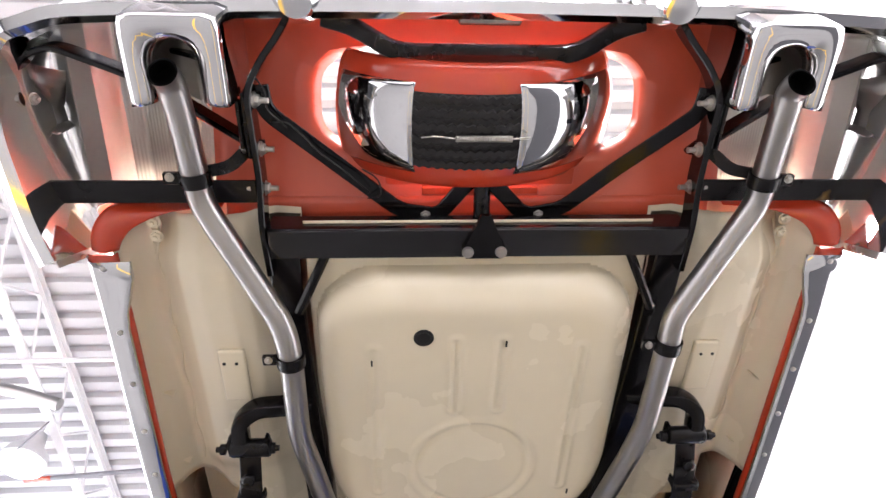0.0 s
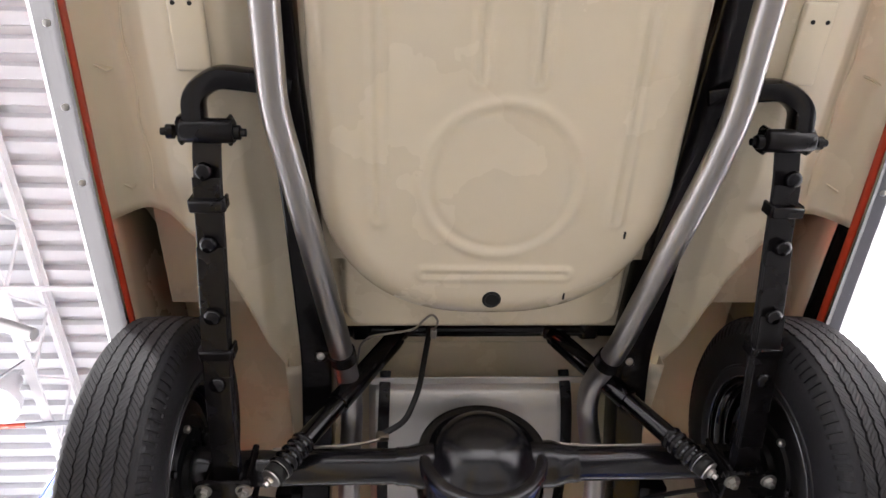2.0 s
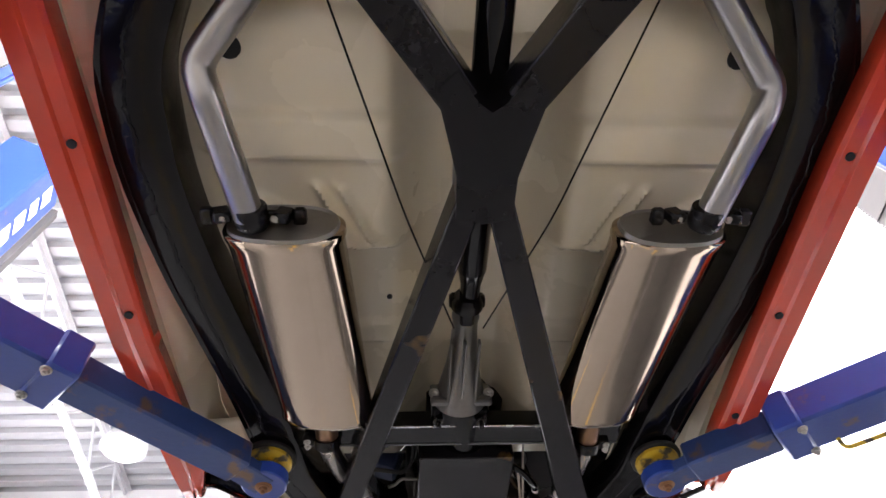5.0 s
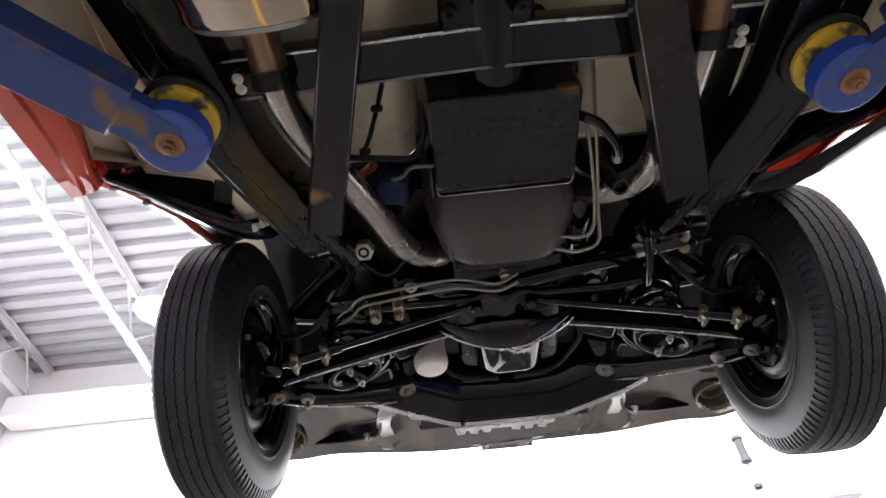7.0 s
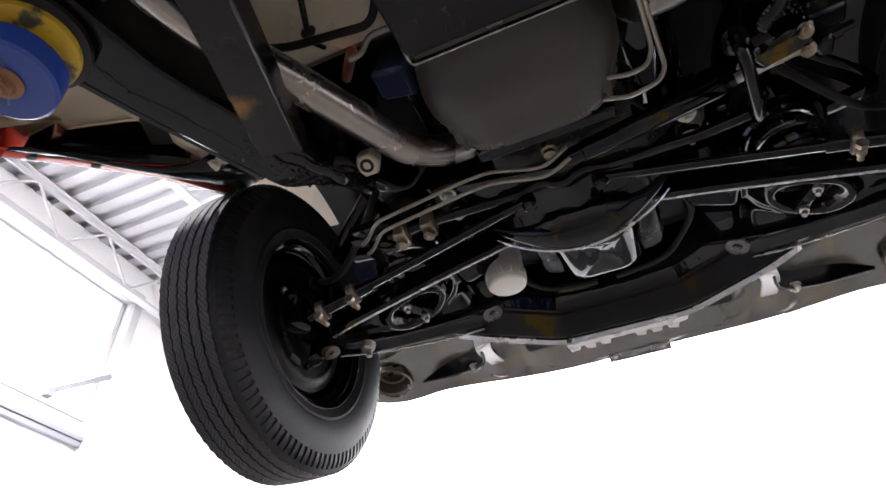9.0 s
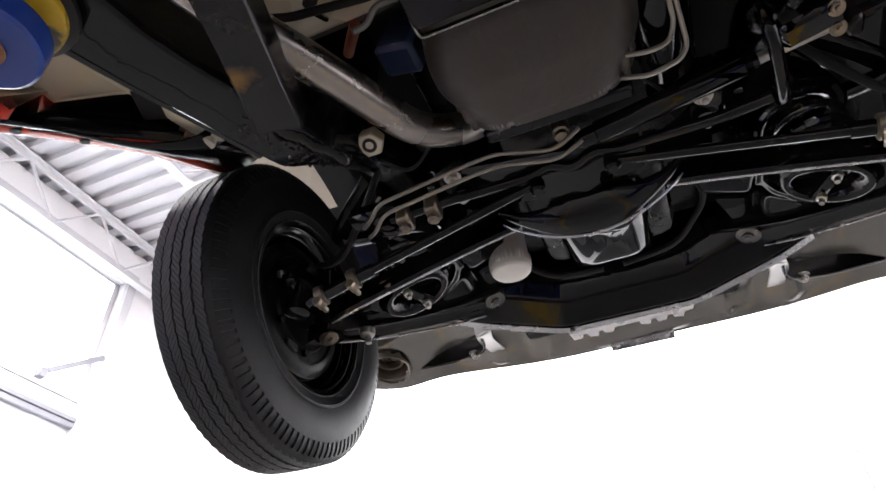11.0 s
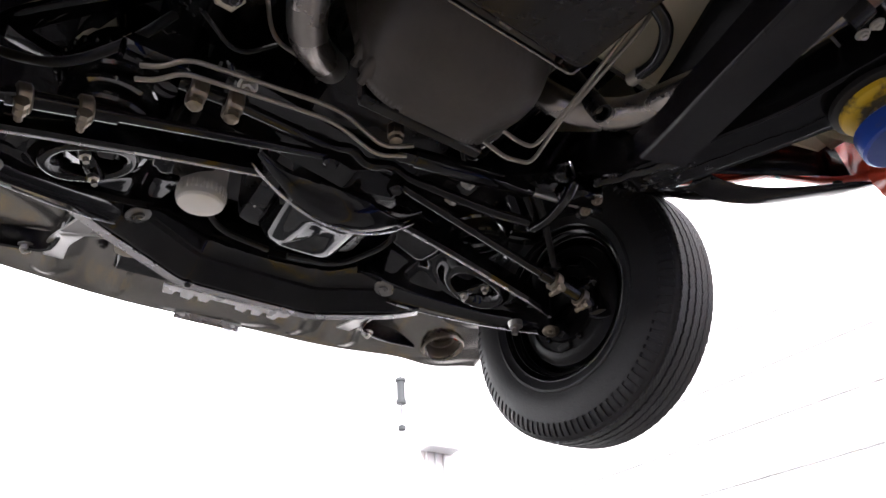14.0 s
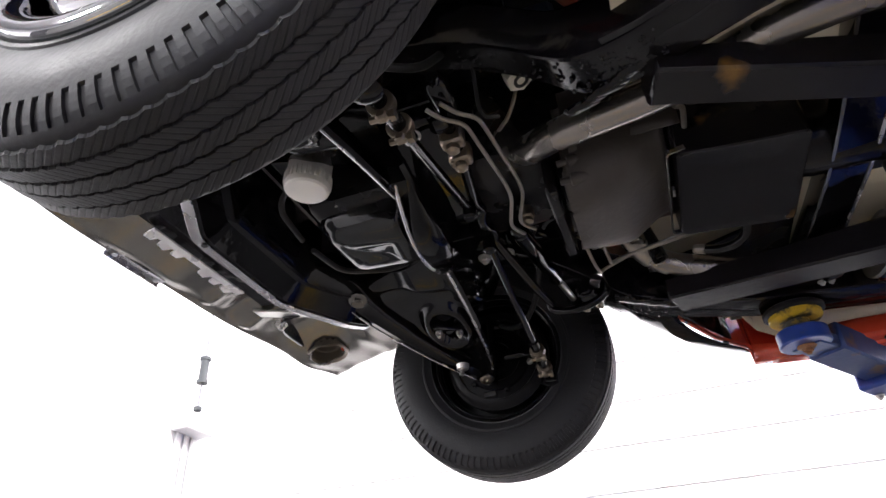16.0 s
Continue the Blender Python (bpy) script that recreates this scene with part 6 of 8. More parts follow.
# ---- wheels ----
def wheel(name, place, toe=0.0):
    """A bias-ply road wheel, its inner side towards the car; built once, its axle along x."""
    w = new(name)
    w.parent = car
    tagged(w, "black steel road wheel with a ribbed tyre")
    bm = bmesh.new()
    prof = [(0.196, 0.066), (0.205, 0.076), (0.222, 0.080), (0.224, 0.0835), (0.229, 0.0835), (0.231, 0.081), (0.246, 0.0850), (0.262, 0.0865), (0.278, 0.0860), (0.290, 0.0845), (0.3015, 0.0812), (0.3025, 0.0775), (0.317, 0.0722), (0.3290, 0.0642), (0.3312, 0.0668), (0.3350, 0.0632), (0.3385, 0.0565), (0.3405, 0.03)]
    full = prof + [(0.3415, 0.0)] + [(r, -x) for r, x in prof[::-1]]
    lathe(bm, (0, 0, 0), (1, 0, 0), full[::-1], 96, caps=False)
    tyre = part("tyre", bm, RUBBER, w, "black ribbed tyre", angle=50)
    # five zigzag ribs and shoulder notches
    bm = bmesh.new()
    n = 360
    for c, wd in ((-0.0455, 0.0214), (-0.0225, 0.0204), (0.0, 0.0204), (0.0225, 0.0204), (0.0455, 0.0214)):
        rings = []
        for k in range(n):
            a = 2 * math.pi * k / n
            z = 0.0014 * (0, 1, 0, -1)[k % 4] + 0.0003 * (1 if k % 2 else -1)
            r = 0.3415 - 0.9 * c * c
            pts = [(c + z - wd / 2, r - 0.004), (c + z - wd / 2 + 0.001, r + 0.0035), (c + z + wd / 2 - 0.001, r + 0.0035), (c + z + wd / 2, r - 0.004)]
            rings.append([bm.verts.new((x, rr * math.cos(a), rr * math.sin(a))) for x, rr in pts])
        for k in range(n):
            p, q = rings[k], rings[(k + 1) % n]
            for j in range(3):
                bm.faces.new((p[j], p[j + 1], q[j + 1], q[j]))
    part("tread", bm, RIBTREAD, tyre, "zigzag tread ribs", angle=35)
    bm = bmesh.new()
    outer = [(0.3012, 0.0813), (0.309, 0.0790), (0.3175, 0.0757), (0.325, 0.0717), (0.3315, 0.0665)]
    for k in range(104):
        a = 2 * math.pi * k / 104
        for sgn in (-1, 1):
            rows = []
            for r, x in outer:
                row = []
                for da, sink in ((-0.0175, 0.0045), (-0.0160, 0.0), (0.0160, 0.0), (0.0175, 0.0045)):
                    rr = r - 0.54 * sink
                    row.append(bm.verts.new((sgn * (x - 0.84 * sink), rr * math.cos(a + da), rr * math.sin(a + da))))
                rows.append(row)
            for p, q in zip(rows, rows[1:]):
                for j in range(3):
                    bm.faces.new((p[j], p[j + 1], q[j + 1], q[j]))
    sh = part("shoulder_tread", bm, RUBBER, tyre, "row of short shoulder bars", smooth=False)
    sh["kind"] = "stuff"
    # bright trim ring and disc on the outer side
    bm = bmesh.new()
    lathe(bm, (0, 0, 0), (1, 0, 0), [(0.222, 0.080), (0.216, 0.090), (0.205, 0.092), (0.190, 0.086), (0.176, 0.074), (0.170, 0.060)], 64, caps=False)
    thick(part("trim_ring", bm, CHROME, w, "bright chrome wheel trim ring"), 0.002)
    bm = bmesh.new()
    lathe(bm, (0, 0, 0), (1, 0, 0), [(0.176, 0.052), (0.150, 0.062), (0.120, 0.070), (0.110, 0.085), (0.06, 0.098), (0.0, 0.100)], 48, caps=False)
    thick(part("wheel_disc", bm, CHROME, w, "chrome hub cap"), 0.002)
    bm = bmesh.new()
    lathe(bm, (0, 0, 0), (1, 0, 0), [(0.2, -0.076), (0.204, -0.074), (0.204, -0.069), (0.192, -0.066), (0.182, -0.055), (0.176, -0.02), (0.174, 0.02), (0.18, 0.05), (0.204, 0.07), (0.2, 0.076)], 64, caps=False)
    rim = thick(part("rim", bm, GLOSSBLACK, w, "gloss black steel rim"), 0.003, -1)
    # Thin grey rings carry the black rim's highlights in their colour.
    for rr, xx in ((0.2035, -0.0765), (0.190, -0.066), (0.1785, -0.045)):
        bm = bmesh.new()
        n_ring = 64
        ring = [(xx, rr * math.cos(2 * math.pi * k / n_ring), rr * math.sin(2 * math.pi * k / n_ring)) for k in range(n_ring + 1)]
        sweep(bm, ring, rounded(0.0032, 0.0032, 0.001, 1), up=(1, 0, 0), caps=False)
        part("rim_edge", bm, RIMEDGE, rim, "edge ring of the rim, its highlight in the colour")
    bm = bmesh.new()
    lathe(bm, (0, 0, 0), (1, 0, 0), [(0, -0.062), (0.045, -0.062), (0.048, -0.056), (0.050, -0.049), (0.070, -0.047), (0.073, -0.053), (0.098, -0.053), (0.102, -0.046), (0.124, -0.044), (0.127, -0.050), (0.145, -0.048), (0.150, -0.043), (0.158, -0.04), (0.160, -0.024), (0.150, -0.02), (0.150, 0.03), (0.176, 0.034), (0.176, 0.04), (0, 0.045)], 48)
    drum = part("brake_drum", bm, DRUMBLACK, w, "black drum brake backing plate")
    for k in range(6):
        a = 2 * math.pi * k / 6 + 0.3
        bm = bmesh.new()
        lathe(bm, (-0.046, 0.105 * math.cos(a), 0.105 * math.sin(a)), (-1, 0, 0), [(0.009, 0), (0.009, 0.009), (0.005, 0.013), (0, 0.013)], 8)
        part("backing_bolt", bm, ZINC if k % 3 == 0 else SATIN, drum)
    bm = bmesh.new()
    box(bm, (-0.06, 0.0, 0.10), (0.03, 0.06, 0.03), bevel=0.006)
    part("wheel_cylinder", bm, SATIN, drum)
    bm = bmesh.new()
    box(bm, (-0.050, 0.03, -0.11), (0.012, 0.04, 0.018), bevel=0.003)
    part("adjuster_plug", bm, DARKRUBBER, drum)
    w.matrix_world = place
    return w


def wheel_pose(s, x, y, z, toe=0.0, camber=0.0):
    m = pose(x, y, z, 0, camber, toe)
    return m @ pose(0, 0, 0, 0, 0, 180 if s < 0 else 0)


wheel("road_wheel", wheel_pose(1, -0.022 + 0.66, 0.073, 1.818) @ Matrix.Scale(0.94, 4))
wheel("road_wheel", wheel_pose(-1, -0.022 - 0.66, 0.073, 1.818) @ Matrix.Scale(0.94, 4))
wheel("road_wheel", wheel_pose(1, 0.609, 2.582, 1.951) @ Matrix.Scale(0.853, 4))
wheel("road_wheel", wheel_pose(-1, -0.619, 2.582, 1.951) @ Matrix.Scale(0.853, 4))

# ---- gearbox and engine ----
bm = bmesh.new()
lathe(bm, (XM, 1.50, 1.935), (0, 1, 0.0), [(0.028, 0), (0.030, 0.02), (0.027, 0.03), (0.030, 0.10), (0.036, 0.15), (0.055, 0.24), (0.060, 0.26)], 28)
lathe(bm, (XM, 1.76, 1.945), (0, 1, 0), [(0.058, 0.0), (0.062, 0.01)], 28)
for k in (-1, 0, 1):
    box(bm, (XM + 0.03 * k, 1.66, 1.895 + 0.006 * abs(k)), (0.006, 0.20, 0.02), bevel=0.002)
box(bm, (XM, 1.735, 1.92), (0.14, 0.02, 0.06), bevel=0.005)
gearbox = part("gearbox_tail", bm, ALLOY, car, "cast alloy gearbox tail housing")
for x in (-0.09, 0.035):
    bolt("tail_bolt", (x, 1.725, 1.915), (0, -1, -0.3), 0.009, gearbox)
bm = bmesh.new()
lathe(bm, (XM + 0.01, 1.765, 1.965), (0.05, 1, 0.05), [(0.060, 0), (0.064, 0.02), (0.064, 0.14), (0.058, 0.18)], 28)
box(bm, (0.0, 2.05, 2.09), (0.20, 0.36, 0.10), bevel=0.02)
part("gearbox_case", bm, BLACK, gearbox, "black gearbox case")
bm = bmesh.new()
box(bm, (XM, 1.80, 1.935), (0.13, 0.06, 0.05), bevel=0.006)
lathe(bm, (XM - 0.05, 1.80, 1.91), DOWN, [(0.012, 0), (0.012, 0.012), (0.006, 0.014), (0.006, 0.03)], 12)
lathe(bm, (XM + 0.05, 1.80, 1.91), DOWN, [(0.012, 0), (0.012, 0.012), (0.006, 0.014), (0.006, 0.03)], 12)
part("gearbox_mount", bm, SATIN, gearbox, "black gearbox mount")
bm = bmesh.new()
rings = []
for inset, dz in ((-0.014, 0.105), (-0.014, 0.099), (0.0, 0.096), (0.001, 0.007), (0.0022, 0.002), (0.005, 0.0), (0.010, 0.0008), (0.05, 0.0015)):
    ring = []
    for x, y in rounded(0.238 - 2 * inset, 0.185 - 2 * inset, 0.011 if inset < 0.02 else 0.005, 3):
        ring.append(bm.verts.new((-0.004 + x, 2.018 + y, 1.909 + 0.09 * y + dz)))
    rings.append(ring)
for a, b in zip(rings, rings[1:]):
    for k in range(len(a)):
        bm.faces.new((a[k], a[(k + 1) % len(a)], b[(k + 1) % len(a)], b[k]))
bm.faces.new(rings[-1])
pan_ob = part("gearbox_pan", bm, WORN, car, "black pressed gearbox pan", angle=30)
bm = bmesh.new()
sweep(bm, smooth_path([(-0.122, 2.095, 1.928), (-0.120, 2.122, 1.926), (0.110, 2.122, 1.926), (0.113, 2.100, 1.928)], 0.008, 3), rounded(0.003, 0.010, 0.001, 1))
part("pan_lip", bm, GREYMETAL, pan_ob, "thin rubbed front lip of the pan")
for k in range(10):
    x, y = ((-0.13 + 0.063 * k, 2.119) if k < 5 else (-0.13 + 0.063 * (k - 5), 1.917))
    bolt("pan_bolt", (x, y, 2.006), DOWN, 0.007, pan_ob, SATIN)
bm = bmesh.new()
box(bm, (-0.008, 2.114, 1.932), (0.020, 0.005, 0.010), bevel=0.001)
part("pan_tag", bm, ALLOY, pan_ob, "small bright tag on the pan edge")


def bell(u, y):
    """Half drum: u runs across the underside."""
    f = ease((y - 2.115) / 0.09)
    a = math.pi * u
    c, sn = math.cos(a), abs(math.sin(a))
    tail = ease((y - 2.22) / 0.05)
    w = 0.118 + 0.018 * f - 0.022 * tail
    low = 1.947 - 0.040 * f - 0.004 * tail
    return (-0.006 - w * math.copysign(abs(c) ** 0.62, c), y, 2.075 - (2.075 - low) * sn ** 0.42 + 0.004 * math.exp(-((u - 0.5) / 0.1) ** 2))


bm = bmesh.new()
grid(bm, span(0, 1, 48), span(2.115, 2.275, 16), bell)
bh = thick(part("bell_housing", bm, CAST, car, "grey cast bell housing cover"), 0.004)
for a, b in ((0.16, 0.40), (0.42, 0.66), (0.68, 0.86)):
    bm = bmesh.new()
    sweep(bm, [Vector(bell(u, 2.272)) for u in span(a, b, 12)], [(-0.004, -0.009), (0.005, -0.009), (0.005, 0.006), (-0.004, 0.006)], up=(0, 1, 0))
    part("bell_flange", bm, CAST, bh)
for u in (0.11, 0.20, 0.80, 0.89):
    p = bell(u, 2.26)
    bm = bmesh.new()
    lathe(bm, (p[0], 2.235, p[2] - 0.004), (0, 1, 0), [(0.010, 0), (0.011, 0.03), (0.006, 0.032), (0.006, 0.048), (0, 0.048)], 12)
    part("bell_boss", bm, CAST, bh, "cast bolt boss")
for s, side in sides():
    bm = bmesh.new()
    grid(bm, span(0, 1, 6), span(2.09, 2.26, 6), lambda u, y: (-0.006 + s * (0.125 + 0.022 * u), y, 1.97 + 0.11 * u))
    thick(part("bell_wing", bm, CAST, bh, "cast bell housing side"), 0.004)
bm = bmesh.new()
box(bm, (0.0, 2.30, 1.96), (0.20, 0.02, 0.08), bevel=0.004)
box(bm, (0.01, 2.50, 2.13), (0.25, 0.52, 0.22), bevel=0.03, seg=2)
box(bm, (0.0, 2.62, 2.34), (0.50, 0.60, 0.24), bevel=0.04, seg=2)
engine = part("engine_block", bm, SATIN, car, "black painted engine block")
bm = bmesh.new()
rings = []
for inset, z in ((-0.022, 2.10), (-0.008, 2.045), (0.0, 2.012), (0.004, 1.994), (0.010, 1.980), (0.020, 1.967), (0.033, 1.959), (0.045, 1.957), (0.055, 1.959), (0.065, 1.961), (0.074, 1.962)):
    rings.append([bm.verts.new((0.008 + x * (1.0 + 0.10 * (0.5 - y / 0.19)), 2.655 + y, z + 0.10 * (y / 0.19 - 0.5) * max(0, 0.02 - z + 1.96) + 0.016 * (y / 0.19 + 0.5) * (z < 2.0) + (0.0055 * math.sin(52 * x + 1.0) * math.cos(44 * y) + 0.003 * math.sin(95 * (x + y))) * ease((inset - 0.02) / 0.03)))
                  for x, y in rounded(0.162 - 2 * inset, 0.19 - 2 * inset, max(0.006, 0.036 - inset * 0.5), 5)])
for a, b in zip(rings, rings[1:]):
    for k in range(len(a)):
        bm.faces.new((a[k], a[(k + 1) % len(a)], b[(k + 1) % len(a)], b[k]))
bm.faces.new(rings[-1])
sump = part("oil_sump", bm, mat("gloss_black_sump", (0.005, 0.005, 0.006), 0.05, spec=0.45, vary=0.25, rough_vary=0.03, bump=0.10, bump_scale=14), engine, "glossy black pressed oil sump", angle=75)
bm = bmesh.new()
lathe(bm, (0.045, 2.556, 1.985), (0.0, -1, -0.2), [(0.013, -0.02), (0.013, 0.0), (0.008, 0.001), (0.008, 0.009), (0, 0.0095)], 6)
part("drain_bolt", bm, ZINC, sump, "plated sump drain bolt")
bm = bmesh.new()
fa = Vector((0.03, 0.10, -1)).normalized()
FB = Vector((-0.185, 2.702, 1.991)) - fa * 0.105
lathe(bm, FB, fa, [(0.030, 0), (0.0385, 0.003), (0.0385, 0.068), (0.0400, 0.071), (0.0400, 0.094), (0.0385, 0.0995), (0.0350, 0.1030), (0.029, 0.1042), (0.0, 0.105)], 48)
fil = part("oil_filter", bm, WHITEPLASTIC, engine, "white spin-on oil filter", angle=28)
for k in range(30):
    a = 2 * math.pi * k / 30
    bm = bmesh.new()
    box(bm, FB + turn(fa) @ Vector((0.0398 * math.cos(a), 0.0398 * math.sin(a), 0.081)), (0.004, 0.0036, 0.019), turn(fa) @ Matrix.Rotation(a, 3, "Z"), bevel=0.001)
    part("grip_flute", bm, WHITEPLASTIC, fil)
for k, (a, h, w) in enumerate(((-118, 0.050, 0.0032), (-110, 0.048, 0.0030), (-102, 0.048, 0.0032), (-94, 0.048, 0.0030), (-86, 0.050, 0.0034), (-78, 0.048, 0.0030))):
    bm = bmesh.new()
    a = radians(a)
    box(bm, FB + turn(fa) @ Vector((0.0386 * math.cos(a), 0.0386 * math.sin(a), h)), (0.0008, w, 0.011), turn(fa) @ Matrix.Rotation(a, 3, "Z"), bevel=0.0002)
    part("filter_print", bm, LABELRED, fil, "red printed bar on the filter")
bm = bmesh.new()
a = radians(-98)
box(bm, FB + turn(fa) @ Vector((0.0386 * math.cos(a), 0.0386 * math.sin(a), 0.030)), (0.0008, 0.016, 0.008), turn(fa) @ Matrix.Rotation(a, 3, "Z"), bevel=0.0002)
part("filter_mark", bm, DARKRUBBER, fil, "small black printed block")

# Unseen black sheets shut out the hall and darken the engine bay.
bm = bmesh.new()
grid(bm, span(-0.80, 0.78, 12), span(1.98, 3.32, 10), lambda x, y: 2.50)
box(bm, (MID, 2.12, 2.38), (1.3, 0.01, 0.26))
box(bm, (MID, 2.172, 2.265), (0.86, 0.01, 0.27))
part("firewall", bm, DARKRUBBER, car, "black sheets in place of the unseen firewall and bonnet")
# front crossmember, lower lip and radiator support
bm = bmesh.new()
grid(bm, span(-0.23, 0.23, 16), span(2.50, 2.80, 10), lambda x, y: 2.11)
part("engine_tray", bm, BLACK, engine)
bm = bmesh.new()
pts = [(x, 2.535 - 0.012 * (x / 0.15) ** 2, 1.925 + 0.058 * (x / 0.15) ** 2) for x in span(-0.152, 0.152, 24)]
sweep(bm, pts, [(-0.026, 0.0), (-0.020, -0.003), (0.0, 0.0), (0.020, 0.010), (0.030, 0.030), (0.026, 0.032), (0.016, 0.014), (0.0, 0.006), (-0.026, 0.006)], up=(0, 0, 1), scales=[0.25 + 0.75 * ease(1.25 * (1 - abs(p[0]) / 0.152)) for p in pts])
lip = part("crossmember_lip", bm, GLOSSBLACK, car, "curved glossy black crossmember flange")
bm = bmesh.new()
rows = []
for x in span(-0.25, 0.25, 20):
    u = abs(x) / 0.46
    rows.append((x, 2.50, 2.0 + 0.09 * u))
sweep(bm, rows, [(-0.05, 0.06), (-0.045, 0.0), (0.06, 0.0), (0.065, 0.06), (0.0, 0.12)])
part("front_crossmember", bm, GLOSSBLACK, car, "black front crossmember")
# Pale strip painted as the wall's reflection along the flange.
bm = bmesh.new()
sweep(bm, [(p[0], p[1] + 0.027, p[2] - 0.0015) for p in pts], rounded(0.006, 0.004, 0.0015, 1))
part("lip_edge", bm, LIPMETAL, lip, "bright edge of the flange, a painted glint")
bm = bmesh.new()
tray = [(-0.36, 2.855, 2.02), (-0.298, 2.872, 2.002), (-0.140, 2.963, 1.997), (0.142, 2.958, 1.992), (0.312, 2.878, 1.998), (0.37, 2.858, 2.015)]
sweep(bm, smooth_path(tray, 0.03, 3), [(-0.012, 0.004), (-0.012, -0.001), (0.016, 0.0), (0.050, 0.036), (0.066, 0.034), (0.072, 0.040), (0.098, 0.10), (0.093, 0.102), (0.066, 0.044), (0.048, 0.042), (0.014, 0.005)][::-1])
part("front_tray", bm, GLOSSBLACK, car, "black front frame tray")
# Light metal stands for the bright reflection on the tray edge.
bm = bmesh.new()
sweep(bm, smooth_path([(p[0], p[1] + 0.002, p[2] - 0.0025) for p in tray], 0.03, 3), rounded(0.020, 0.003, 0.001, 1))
tray_edge = part("tray_edge", bm, LIPMETAL, car, "flange edge of the frame tray, its glint painted on")
for x in (-0.125, 0.12):
    bm = bmesh.new()
    lathe(bm, (x, 2.958, 1.9935), DOWN, [(0, 0), (0.006, 0), (0.006, 0.004), (0, 0.004)], 12)
    part("tray_hole", bm, DARKRUBBER, tray_edge)
bm = bmesh.new()
outline = [(-0.150, 0.0)]
for x in (-0.132, -0.094, -0.056, 0.030, 0.068, 0.106):
    outline += [(x - 0.016, 0.016), (x - 0.012, 0.032), (x + 0.008, 0.034), (x + 0.013, 0.017)]
outline += [(0.138, 0.015), (0.142, 0.0)]
low = [bm.verts.new((x, 3.066 + d, 2.047 - 0.10 * d + 0.0015 * math.sin(90 * x))) for x, d in outline]
high = [bm.verts.new((v.co.x, v.co.y, v.co.z + 0.004)) for v in low]
bm.faces.new(low), bm.faces.new(high)
for k in range(len(low)):
    m = (k + 1) % len(low)
    bm.faces.new((low[k], low[m], high[m], high[k]))
# Near-white base holds the reflection that brightens the notched edge.
part("radiator_support", bm, mat("pale_reflecting_steel", (0.88, 0.86, 0.86), 0.30, metal=0.45, vary=0.12, scale=25, bump=0.15), car, "pale notched radiator support edge", smooth=False)
bm = bmesh.new()
box(bm, (-0.004, 3.04, 2.09), (0.50, 0.10, 0.05), bevel=0.006)
box(bm, (-0.004, 2.99, 2.20), (0.62, 0.06, 0.20), bevel=0.01)
part("radiator", bm, BLACK, car, "black radiator and shroud")

# valance
bm = bmesh.new()
VAL = [(0, 3.02, 2.20), (1, 3.07, 2.150), (2, 3.11, 2.152), (3, 3.15, 2.138), (4, 3.20, 2.126), (5, 3.235, 2.108), (6, 3.262, 2.104), (7, 3.272, 2.100), (8, 3.276, 2.106), (9, 3.29, 2.16), (10, 3.31, 2.26), (11, 3.33, 2.42)]


def valance(u, v):
    """u across, v from the rear edge to the lip and up the front."""
    x = -0.80 + 1.60 * u
    a = abs(x)
    y, z = along([(k, b) for k, b, c in VAL], v), along([(k, c) for k, b, c in VAL], v)
    mid = ease(v) * ease((6.5 - v) / 1.5)
    z -= 0.018 * math.exp(-((a - 0.66) / 0.085) ** 2) * (v > 0.5)
    z += mid * (0.016 * math.exp(-((a - 0.30) / 0.03) ** 2) - 0.014 * math.exp(-((a - 0.37) / 0.022) ** 2) + 0.020 * math.exp(-((a - 0.50) / 0.07) ** 2) - 0.010 * math.exp(-((a - 0.22) / 0.015) ** 2)
                - 0.008 * math.exp(-((a - 0.09) / 0.05) ** 2))
    return (x, y - 0.085 * (x / 0.75) ** 2, z + 0.003 * math.sin(11 * x + v))


